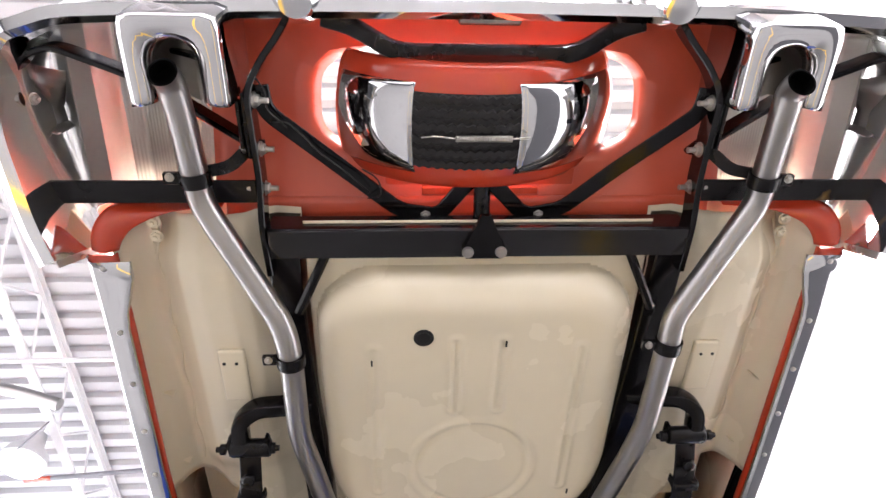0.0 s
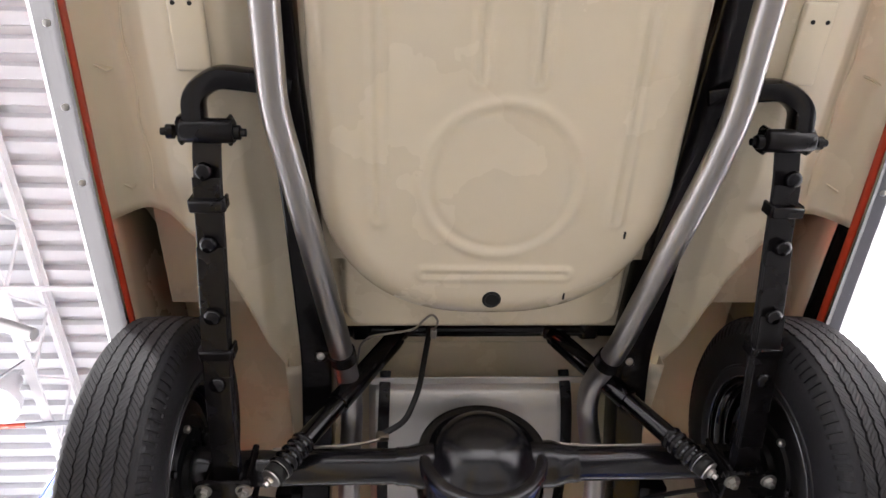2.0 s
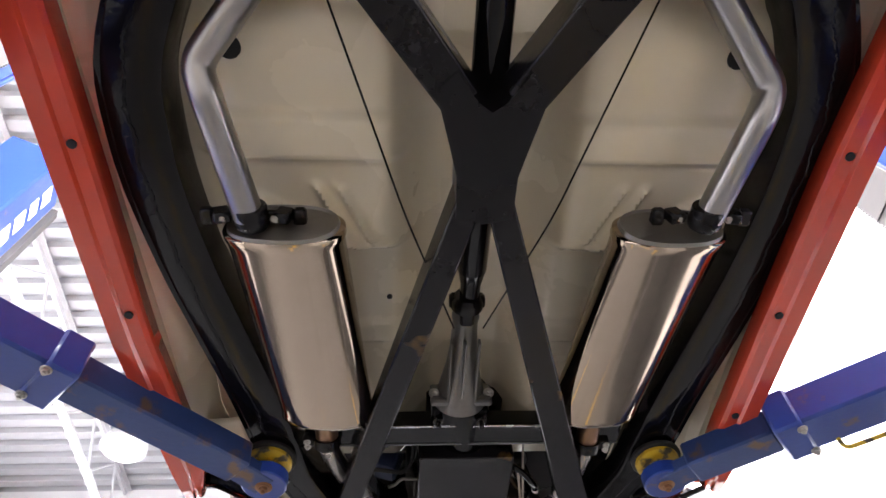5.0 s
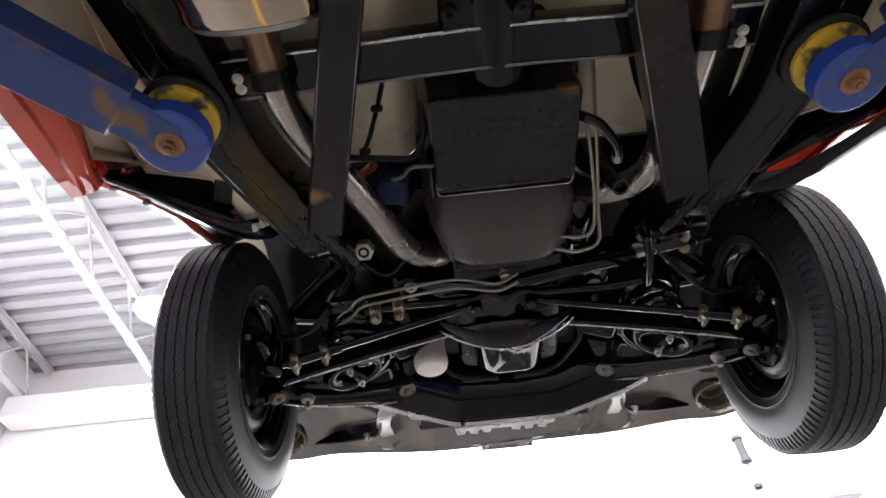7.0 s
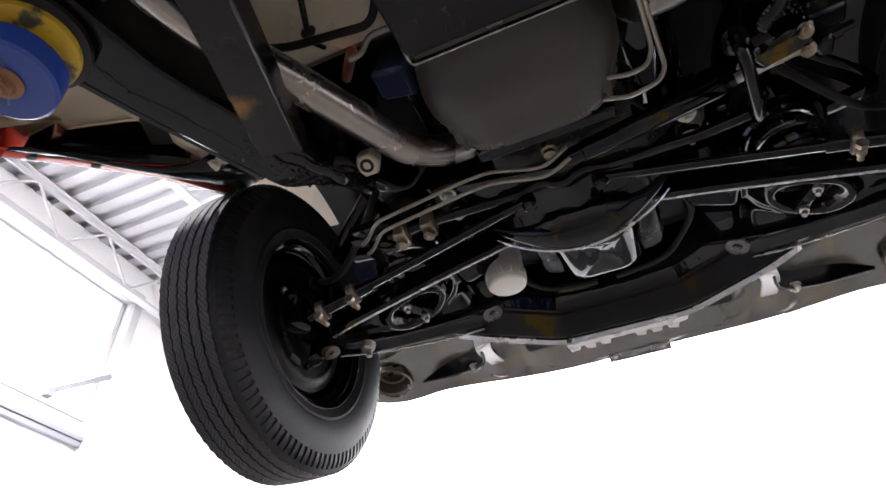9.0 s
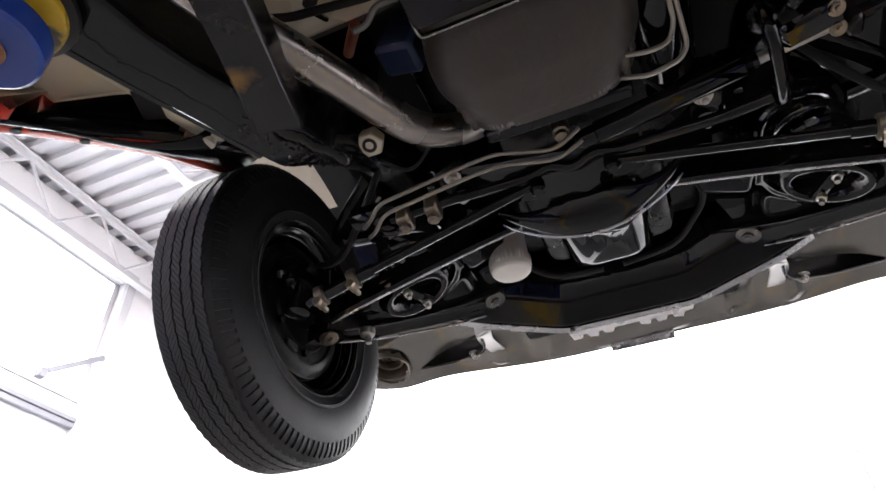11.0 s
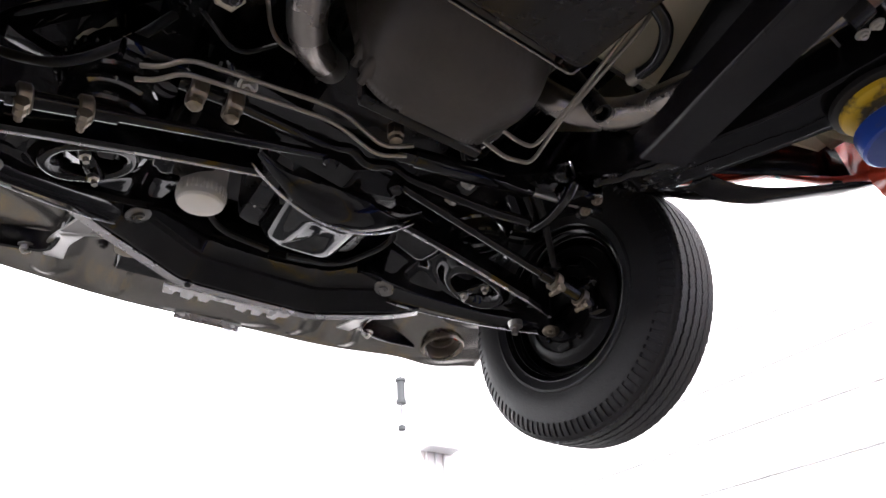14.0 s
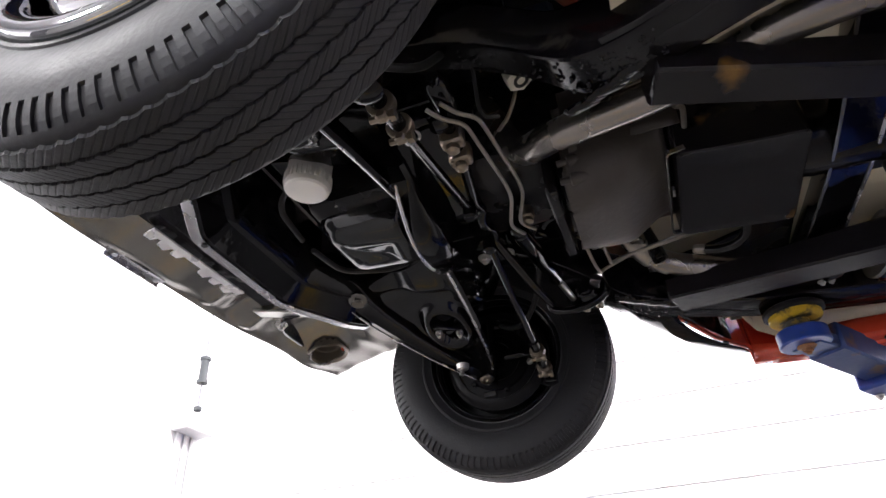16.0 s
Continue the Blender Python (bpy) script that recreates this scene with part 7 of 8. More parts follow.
grid(bm, span(0, 1, 150), span(0, 11, 45), valance)
for s, side in sides():
    c = Vector((MID + s * 0.655, 3.125))
    bmesh.ops.delete(bm, geom=[f for f in bm.faces if (f.calc_center_median().xy - c).length < 0.053 and f.calc_center_median().z < 2.16], context="FACES")
val = thick(part("front_valance", bm, GREYMETAL, car, "grey primed front valance with a thin lip"), 0.003)
for s, side in sides():
    bm = bmesh.new()
    lathe(bm, (MID + s * 0.655, 3.125, 2.098), (0, 0.12, 1), [(0.064, 0.006), (0.060, 0.0), (0.053, 0.006), (0.048, 0.05), (0.030, 0.066), (0.028, 0.05), (0, 0.05)], 28, caps=False)
    lathe(bm, (MID + s * 0.655, 3.125, 2.098), (0, 0.12, 1), [(0.040, 0.040), (0.038, 0.030), (0.033, 0.030), (0.031, 0.042)], 28, caps=False)
    thick(part("lamp_bucket", bm, BUCKETTAN, val, "grey-brown stained parking lamp bucket"), 0.002)
    bm = bmesh.new()
    sweep(bm, smooth_path([(MID + s * 0.30, 2.90, 2.06), (MID + s * 0.335, 3.0, 2.065), (MID + s * 0.35, 3.07, 2.085), (MID + s * 0.35, 3.17, 2.11)], 0.03, 3), rounded(0.04, 0.006, 0.002, 1))
    box(bm, (MID + s * 0.30, 2.98, 2.075), (0.12, 0.012, 0.03), Matrix.Rotation(s * 0.5, 3, "Z"), bevel=0.003)
    part("valance_bracket", bm, RAWSTEEL, val, "pale bumper bracket")
    for x, y in ((0.27, 3.10), (0.40, 3.15)):
        bolt("valance_bolt", (MID + s * x, y, 2.128), DOWN, 0.011, val, GREYMETAL)
    bm = bmesh.new()
    sweep(bm, smooth_path([(MID + s * 0.34, 2.95, 2.10), (MID + s * 0.36, 3.10, 2.095), (MID + s * 0.47, 3.16, 2.12), (MID + s * 0.58, 3.17, 2.13)], 0.03, 3), rounded(0.008, 0.05, 0.002, 1))
    arm_ob = part("bumper_iron", bm, GLOSSBLACK, val, "black front bumper iron")
    bolt("iron_bolt", (MID + s * 0.40, 3.125, 2.09), DOWN, 0.012, arm_ob)
    bm = bmesh.new()
    lathe(bm, (MID + s * 0.235, 2.955, 2.035), (0, 0.2, -1), [(0.022, -0.05), (0.025, 0), (0.023, 0.008), (0, 0.010)], 20)
    part("body_cushion", bm, mat("tan_cushion", (0.20, 0.165, 0.12), 0.6, vary=0.3, scale=20), val, "pale rubber mount cushion")
bm = bmesh.new()
box(bm, (0.006, 3.268, 2.0985), (0.165, 0.022, 0.003), bevel=0.001)
box(bm, (0.006, 3.279, 2.093), (0.165, 0.002, 0.010), bevel=0.0008)
plate = part("plate_bracket", bm, LIPMETAL, val, "thin grey plate bracket on the valance lip")
for x in (-0.058, 0.07):
    bm = bmesh.new()
    lathe(bm, (x, 3.267, 2.0945), DOWN, [(0, 0), (0.006, 0), (0.006, 0.002), (0, 0.002)], 12)
    part("bracket_hole", bm, LETTER, plate)

# flange of the tank, the wire loop by the hose and a thin line
bm = bmesh.new()
box(bm, (-0.012, 0.076, 2.104), (0.575, 0.022, 0.004), bevel=0.0015)
for x in (-0.298, 0.273):
    box(bm, (x, 0.090, 2.098), (0.008, 0.03, 0.012), bevel=0.002)
part("tank_flange", bm, SILVER, tank, "silver rolled flange of the tank")
bm = bmesh.new()
tube(bm, [(-0.126, -0.115, 2.05), (-0.117, -0.157, 2.035), (-0.131, -0.177, 2.035), (-0.150, -0.160, 2.035), (-0.170, -0.132, 2.036), (-0.226, -0.120, 2.038), (-0.273, -0.110, 2.040), (-0.295, -0.084, 2.045), (-0.306, -0.015, 2.05), (-0.31, 0.02, 2.07)], 0.0026, 0.015, 8)
part("brake_line_loop", bm, LINE, axle, "thin looped steel brake line")
bm = bmesh.new()
box(bm, (-0.126, -0.110, 2.052), (0.014, 0.024, 0.016), bevel=0.003)
part("hose_fitting", bm, ZINC, axle, "plated hose fitting")

# ---- front suspension ----
for s, side in sides():
    BJ = Vector((s * 0.524, 2.600, 1.893))

    def on_arm(x, y, drop=0.0):
        return Vector((s * x, y, 1.893 + 0.40 * (0.524 - x) + 0.13 * (y - 2.60) - drop))

    # front leg: a wide channel from the ball joint to the pivot bolt
    ax = Vector((-s * 0.36, -0.12, -1)).normalized()
    hc = Vector((s * 0.360, 2.638, 1.946))
    bm = bmesh.new()
    rows = []
    for x, y, w in ((0.566, 2.590, 0.018), (0.556, 2.597, 0.032), (0.53, 2.615, 0.044), (0.49, 2.658, 0.046), (0.44, 2.705, 0.046), (0.38, 2.752, 0.050), (0.32, 2.795, 0.058),
                    (0.27, 2.826, 0.072), (0.235, 2.842, 0.084), (0.214, 2.850, 0.078), (0.206, 2.852, 0.062)):
        d = Vector((-0.79, 0.61, 0)) if x > 0.30 else Vector((-0.90, 0.43, 0))
        sd = Vector((d.y, -d.x, 0))
        row = []
        for u, v in ((-0.5, 0.034), (-0.5, 0.004), (-0.44, 0.0), (-0.30, 0.006), (0.0, 0.008), (0.30, 0.007), (0.42, 0.003), (0.47, -0.005), (0.50, -0.006), (0.53, -0.003), (0.53, 0.03)):
            q = Vector((x, y, 0)) - sd * (u * w)
            b = on_arm(q.x, q.y)
            row.append(bm.verts.new(b + Vector((0, 0, v))))
        rows.append(row)
    for a, b in zip(rows, rows[1:]):
        for k in range(len(a) - 1):
            bm.faces.new((a[k], a[k + 1], b[k + 1], b[k]))
    bm.faces.new(rows[0])
    bm.faces.new(rows[-1])
    arm_ob = part("lower_arm", bm, GLOSSBLACK, car, "glossy black pressed lower control arm", angle=50)
    # Pale bead draws the reflection on the arm's rounded lower edge.
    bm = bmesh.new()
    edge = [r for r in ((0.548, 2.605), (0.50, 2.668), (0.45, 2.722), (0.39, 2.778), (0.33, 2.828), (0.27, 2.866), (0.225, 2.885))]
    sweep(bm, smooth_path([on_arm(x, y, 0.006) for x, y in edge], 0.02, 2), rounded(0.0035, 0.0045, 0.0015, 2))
    part("arm_lip", bm, LIPMETAL, arm_ob, "pressed lip of the arm, a painted glint")
    # rear leg: a narrow channel, its flange turned down
    bm = bmesh.new()
    rear = smooth_path([(s * 0.528, 2.586, 1.899), (s * 0.485, 2.574, 1.904), (s * 0.43, 2.567, 1.913), (s * 0.33, 2.562, 1.934), (s * 0.22, 2.560, 1.959), (s * 0.125, 2.562, 1.981)], 0.05, 4)
    sweep(bm, rear, [(-0.010 * s, 0.0), (-0.004 * s, -0.0035), (0.004 * s, -0.0025), (0.009 * s, 0.004), (0.012 * s, 0.05), (0.03 * s, 0.062), (0.03 * s, 0.066), (0.008 * s, 0.056), (0.004 * s, 0.01)])
    leg_ob = part("rear_arm_leg", bm, GLOSSBLACK, arm_ob, "narrow rear leg of the arm", angle=50)
    # Drawn-on reflection again, along the rear leg.
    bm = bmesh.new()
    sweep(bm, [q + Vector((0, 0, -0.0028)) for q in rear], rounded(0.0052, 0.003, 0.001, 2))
    part("leg_lip", bm, LIPMETAL, leg_ob, "lower edge of the leg, a painted glint")
    # pressed spring pan between the legs, dished round its hole
    bm = bmesh.new()

    def pan_point(u, v):
        a = Vector((0.545, 2.590)).lerp(Vector((0.150, 2.568)), u)
        b = Vector((0.545, 2.600)).lerp(Vector((0.245, 2.812)), u)
        q = a.lerp(b, v)
        e = Vector(((q.x - 0.360) * 1.0, (q.y - 2.638) * 1.12)).length
        if e < 0.037 and 0.02 < u < 0.98:
            return None
        z = on_arm(q.x, q.y).z + 0.020
        z -= 0.030 * math.exp(-((e - 0.054) / 0.014) ** 2) + 0.004 * math.exp(-((e - 0.085) / 0.012) ** 2)
        z -= 0.014 * ease((0.30 - q.x) / 0.03) * ease((2.72 - q.y) / 0.05) * ease((q.y - 2.575) / 0.01)
        z += 0.016 * math.exp(-((q.x - 0.275) / 0.012) ** 2) * ease((q.y - 2.58) / 0.02)
        return (s * q.x, q.y, z - 0.006 * ease(abs(v - 0.5) * 4 - 1))

    grid(bm, span(0, 1, 80), span(0, 1, 60), pan_point)
    seat = part("spring_pan", bm, GLOSSBLACK, arm_ob, "glossy dished spring pan", angle=70)
    thick(seat, 0.004, -1)
    bm = bmesh.new()
    box(bm, hc + Vector((0, 0.0, 0.012)), (0.024, 0.074, 0.016), Matrix.Rotation(s * 0.5, 3, "Z"), bevel=0.005, seg=2)
    lathe(bm, hc + Vector((0, 0, 0.01)), ax, [(0.012, -0.02), (0.013, 0.0), (0.009, 0.006), (0, 0.007)], 16)
    part("shock_bar", bm, GLOSSBLACK, seat, "black shock absorber foot")
    for o in (-0.022, 0.022):
        bm = bmesh.new()
        lathe(bm, hc + Vector((-s * o * 0.45, o, 0.004)), ax, [(0.0085, 0), (0.0085, 0.008), (0.005, 0.010), (0.0045, 0.018), (0, 0.0185)], 6)
        part("shock_stud", bm, ZINC, seat, "plated shock stud")
    bm = bmesh.new()
    lathe(bm, BJ + Vector((0, 0, -0.004)), ax, [(0.024, -0.004), (0.024, 0.005), (0.021, 0.008), (0.018, 0.0085), (0.015, 0.0125), (0.006, 0.014), (0.004, 0.019), (0, 0.0195)], 24, (1, 0.8))
    part("ball_joint", bm, BRASSY, arm_ob, "tan ball joint cap")
    bm = bmesh.new()
    rod(bm, BJ + Vector((-s * 0.055, 0.045, 0.02)), BJ + Vector((-s * 0.058, 0.048, -0.012)), 0.006, 10)
    lathe(bm, BJ + Vector((-s * 0.055, 0.045, 0.016)), DOWN, [(0.016, 0), (0.014, 0.012), (0.008, 0.014)], 12)
    part("arm_stud", bm, ZINC, arm_ob, "pale grease stud")
    bm = bmesh.new()
    lathe(bm, Vector((s * 0.260, 2.828, 2.030)), ax, [(0.022, 0), (0.0225, 0.003), (0.019, 0.0045), (0.0105, 0.0045), (0.0100, 0.010), (0.0065, 0.0105), (0.006, 0.013), (0, 0.0135)], 24)
    part("pivot_bolt", bm, BOLTGREY, arm_ob, "large pivot bolt and washer")
    bm = bmesh.new()
    rod(bm, BJ + Vector((0, 0, -0.01)), BJ + Vector((s * 0.012, 0, 0.13)), 0.028, 14)
    box(bm, BJ + Vector((s * 0.02, -0.06, 0.05)), (0.03, 0.14, 0.03), bevel=0.008)
    part("steering_knuckle", bm, GLOSSBLACK, arm_ob, "black steering knuckle")
    # coil spring
    bm = bmesh.new()
    c = [(s * 0.358 + 0.063 * math.cos(k * 0.28), 2.615 + 0.063 * math.sin(k * 0.28), 1.985 + 0.0016 * k) for k in range(0, 165)]
    tube(bm, c, 0.0082, 0.001, 8)
    part("coil_spring", bm, mat("shiny_spring_paint", (0.012, 0.012, 0.013), 0.10, spec=1.0, vary=0.3, coat=0.5), arm_ob, "black coil spring")
    # tie rod
    A, B = Vector((s * 0.478, 2.44, 1.842)), Vector((-0.008 + s * 0.058, 2.447, 1.958))
    w = (B - A).normalized()
    bm = bmesh.new()
    tube(bm, [A, A.lerp(B, 0.3), B], 0.0078, 0.02, 12)
    lathe(bm, A.lerp(B, 0.05), w, [(0.0112, 0), (0.0112, (B - A).length * 0.26)], 14)
    tie = part("tie_rod", bm, GLOSSBLACK, car, "black steering tie rod")
    for u in (0.095, 0.235):
        bm = bmesh.new()
        c = A.lerp(B, u)
        lathe(bm, c - w * 0.010, w, [(0.014, 0), (0.0175, 0.002), (0.0175, 0.014), (0.014, 0.016)], 16)
        box(bm, c + Vector((0, 0, -0.018)), (0.013, 0.015, 0.014), bevel=0.003)
        lathe(bm, c + Vector((0, -0.015, -0.020)), (0, 1, 0), [(0.0045, 0), (0.0045, 0.03)], 8)
        lathe(bm, c + Vector((0, -0.017, -0.020)), (0, 1, 0), [(0.008, 0), (0.008, 0.007)], 6)
        part("tie_clamp", bm, BRASSY, tie, "tan plated tie rod clamp")
    bm = bmesh.new()
    lathe(bm, A + Vector((s * 0.006, 0, -0.016)), (0, 0, 1), [(0.012, 0), (0.020, 0.004), (0.020, 0.022), (0.012, 0.04), (0.010, 0.06)], 16)
    part("tie_end", bm, GLOSSBLACK, tie, "black tie rod end")
    bm = bmesh.new()
    lathe(bm, B + Vector((0, 0, -0.02)), (0, 0, 1), [(0.008, 0), (0.012, 0.004), (0.012, 0.020), (0.008, 0.034)], 16)
    part("inner_tie_end", bm, GLOSSBLACK, tie, "black tie rod end")
    # inner fender
    bm = bmesh.new()
    grid(bm, span(0.36, 0.44, 4), span(2.42, 3.05, 9), lambda x, y: (MID + s * (x + 0.02 * math.sin(6 * y)), y, 2.12 + (x - 0.36) * 4.0))
    part("inner_fender", bm, BLACK, car, "black inner fender apron")
    # wheel house: cream rear and outside; black stands in for dark, hidden parts

    def house(x, y):
        return (MID + s * x, y, 2.44 - 0.25 * ((y - 2.59) / 0.46) ** 2 + 0.01 * math.sin(9 * x))

    bm = bmesh.new()
    grid(bm, span(0.44, 0.80, 12), span(2.30, 2.50, 5), house)
    if s < 0:
        grid(bm, span(0.63, 0.80, 7), span(2.50, 2.76, 6), house)
    part("front_wheel_house", bm, CREAM, car, "cream painted front wheel house")
    bm = bmesh.new()
    grid(bm, span(0.44, 0.63 if s < 0 else 0.80, 7), span(2.50, 2.76, 6), house)
    grid(bm, span(0.44, 0.80, 12), span(2.76, 3.05, 6), house)
    part("dark_wheel_house", bm, BLACK, car, "wheel house part blackened for the dark behind the suspension")
    # spring tower over the coil
    bm = bmesh.new()
    lathe(bm, (s * 0.355, 2.610, 2.085), (0, 0, 1), [(0.080, 0.004), (0.083, 0.0), (0.086, 0.004), (0.084, 0.05), (0.078, 0.10), (0.060, 0.15), (0.0, 0.16)], 30)
    box(bm, (s * 0.30, 2.61, 2.15), (0.09, 0.20, 0.12), bevel=0.02, seg=2)
    tower = part("spring_tower", bm, GLOSSBLACK, car, "glossy black welded spring tower")
    for k in range(14):
        a = math.pi * (0.55 + 0.07 * k) * s
        bm = bmesh.new()
        lathe(bm, (s * 0.355 + 0.085 * math.cos(a), 2.610 + 0.085 * math.sin(a), 2.094 + 0.004 * math.sin(5 * k)), DOWN, [(0.009, -0.004), (0.008, 0.0), (0.004, 0.003), (0, 0.0035)], 8, (1.3, 0.8))
        part("weld_bead", bm, GLOSSBLACK, tower)
    bm = bmesh.new()
    grid(bm, span(0.37, 0.47, 5), span(2.12, 2.42, 6), lambda x, y: (MID + s * (x + 0.10 * ease((2.42 - y) / 0.3)), y, 2.0 + 0.12 * ease((y - 2.12) / 0.3) + (x - 0.37) * 3.6))
    thick(part("fender_apron", bm, CREAM, car, "cream painted rear part of the inner fender"), 0.002)
    # cream ledge outside the rail, ending at a body mount cushion
    bm = bmesh.new()
    ledge = [(1.84, 0.530), (1.95, 0.515), (2.015, 0.493), (2.052, 0.480), (2.097, 0.464), (2.148, 0.456)]
    grid(bm, span(0, 1, 5), span(1.84, 2.148, 18), lambda u, y: (MID + s * (along(ledge, y) - 0.07 * u), y, 1.934 + 0.004 * u + 0.010 * ease((y - 2.10) / 0.05)))
    ledge_ob = thick(part("floor_ledge", bm, CREAM, car, "cream painted ledge beside the rail"), 0.002)
    bm = bmesh.new()
    box(bm, (MID + s * 0.470, 2.072, 1.9325), (0.030, 0.045, 0.002), Matrix.Rotation(-s * 0.35, 3, "Z"), bevel=0.0005)
    part("ledge_slot", bm, DARKRUBBER, ledge_ob, "dark slot in the ledge")
    bm = bmesh.new()
    lathe(bm, (MID + s * 0.442, 2.150, 1.944), (s * 0.3, 0.2, -1), [(0.0, -0.012), (0.021, -0.012), (0.023, -0.004), (0.020, 0.003), (0.014, 0.006), (0.013, 0.014), (0.0, 0.015)], 14)
    part("mount_cushion", bm, mat("pale_mount_rubber", (0.42, 0.38, 0.31), 0.6, vary=0.3, scale=30, bump=0.2), ledge_ob, "pale body mount cushion")
    # Added sheet hides the cream wheel house so the bay stays dark.
    bm = bmesh.new()
    grid(bm, span(2.17, 2.45, 5), span(2.14, 2.50, 4), lambda y, z: (MID + s * 0.350, y, z))
    thick(part("bay_side", bm, BLACK, car, "added black sheet at the engine bay side"), 0.002)
    # toe board flange beside the rail, with its body mount bolt
    bm = bmesh.new()
    grid(bm, span(0.40, 0.61, 24), span(1.84, 2.165, 16), lambda x, y: (MID + s * (x - 0.12 * (y - 1.84)), min(y, 2.165 - 0.105 * ease((x - 0.470) / 0.03) - 0.35 * max(0, x - 0.50)), 1.952 + 0.006 * math.sin(14 * y) - 0.10 * max(0, x - 0.54)))
    toe = thick(part("toe_flange", bm, CREAM, car, "cream painted toe board flange"), 0.002)
    for y, x in ((2.07, 0.415),):
        bm = bmesh.new()
        lathe(bm, (MID + s * x, y, 1.951), DOWN, [(0, 0), (0.020, 0), (0.020, 0.003), (0, 0.003)], 20)
        part("flange_hole", bm, DARKRUBBER, toe)
    bm = bmesh.new()
    lathe(bm, (MID + s * 0.462, 2.148, 1.957), (s * 0.3, 0.1, -1), [(0.024, 0), (0.024, 0.006), (0.015, 0.007), (0.014, 0.018), (0.006, 0.019), (0, 0.02)], 14)
    part("mount_bolt", bm, ZINC, toe, "large plated body mount bolt")
    # cowl side between the floor and the bonnet
    bm = bmesh.new()
    grid(bm, span(0, 1, 6), span(1.91, 2.50, 6), lambda u, z: (MID + s * (0.42 + 0.225 * u), 2.178 - 0.165 * u + 0.02 * ease((z - 1.965) / 0.3), z + 0.03 * (1 - u) * (z < 1.95)))
    thick(part("cowl_side", bm, BLACK, car, "black cowl side panel"), 0.002)
    # wheel arch liner from the floor up round the tyre
    lip_line = [(1.975, 1.868), (2.05, 1.908), (2.12, 1.953), (2.22, 2.010), (2.32, 2.083), (2.40, 2.175), (2.45, 2.30), (2.47, 2.42)]
    if s < 0:
        lip_line = [(1.972, 1.862), (2.038, 1.916), (2.12, 1.982), (2.20, 2.045), (2.28, 2.096), (2.365, 2.15), (2.43, 2.27), (2.46, 2.40)]
    lip_line = [(y, z + (0.03 * ease((y - 2.03) / 0.08) if s > 0 else 0.0)) for y, z in lip_line]
    inner = [(2.135, 1.935), (2.17, 1.945), (2.215, 1.975), (2.25, 2.03), (2.29, 2.12), (2.33, 2.23), (2.37, 2.34), (2.41, 2.44)]
    bm = bmesh.new()

    def liner(u, v):
        a, b = lip_line[v], inner[v]
        return (MID + s * ((0.618 if s < 0 else 0.63) * (1 - u) + 0.43 * u), a[0] + 0.012 + (b[0] - a[0] - 0.012) * ease(u), a[1] + (0.016 if s < 0 else -0.02 * ease((a[0] - 2.0) / 0.06)) + (b[1] - a[1] - 0.016) * u - 0.022 * math.sin(math.pi * u))

    grid(bm, span(0, 1, 14), list(range(8)), liner)
    thick(part("arch_liner", bm, BLACK, car, "black wheel arch liner ahead of the floor"), 0.003)
    # thin red fender flange round the wheel opening
    bm = bmesh.new()
    arch = [Vector((y, z)) for y, z in lip_line] + [Vector((2.50, 2.47)), Vector((2.62, 2.50)), Vector((2.80, 2.45)), Vector((2.95, 2.33)), Vector((3.05, 2.20)), Vector((3.09, 2.115))]
    grid(bm, [0, 1, 2, 3, 4], list(range(len(arch))), lambda k, j: (MID + s * ((0.612, 0.636, 0.642, 0.70, 0.77)[k] + 0.06 * ease((arch[j].x - 2.6) / 0.4)), arch[j].x, arch[j].y + (0.003, 0.0, 0.004, 0.14, 0.35)[k] * (1 if j < 9 else 0.6)))
    fen = thick(part("front_fender", bm, RED, car, "red front fender edge round the wheel opening"), 0.002)
    for j in (1, 2):
        bm = bmesh.new()
        lathe(bm, (MID + s * 0.624, arch[j].x - 0.02, arch[j].y - 0.012), (0, 0.45, -1), [(0, 0), (0.007, 0), (0.007, 0.005), (0, 0.006)], 10)
        part("fender_screw", bm, DARKRUBBER, fen, "black flange screw")

# steering linkage
bm = bmesh.new()
tube(bm, [(-0.30, 2.405, 1.935), (-0.22, 2.412, 1.946), (-0.07, 2.435, 1.965), (-0.04, 2.43, 1.975), (-0.008, 2.442, 1.962), (0.03, 2.43, 1.975), (0.06, 2.437, 1.968), (0.20, 2.395, 1.925), (0.264, 2.375, 1.914)], 0.0088, 0.02, 12)
link = part("centre_link", bm, GLOSSBLACK, car, "black steering centre link")
for x, y, z in ((-0.228, 2.41, 1.946), (-0.275, 2.407, 1.94)):
    bm = bmesh.new()
    box(bm, (x, y, z - 0.008), (0.022, 0.034, 0.034), bevel=0.004)
    lathe(bm, (x, y, z - 0.026), DOWN, [(0.010, 0), (0.010, 0.008), (0.005, 0.012)], 8)
    part("link_clamp", bm, BRASSY, link, "tan plated clamp")
bm = bmesh.new()
box(bm, (-0.33, 2.40, 1.955), (0.085, 0.032, 0.032), bevel=0.008)
lathe(bm, (-0.31, 2.415, 1.935), DOWN, [(0.014, 0), (0.014, 0.012), (0.007, 0.014)], 10)
part("control_valve", bm, GLOSSBLACK, link, "black power steering control valve")
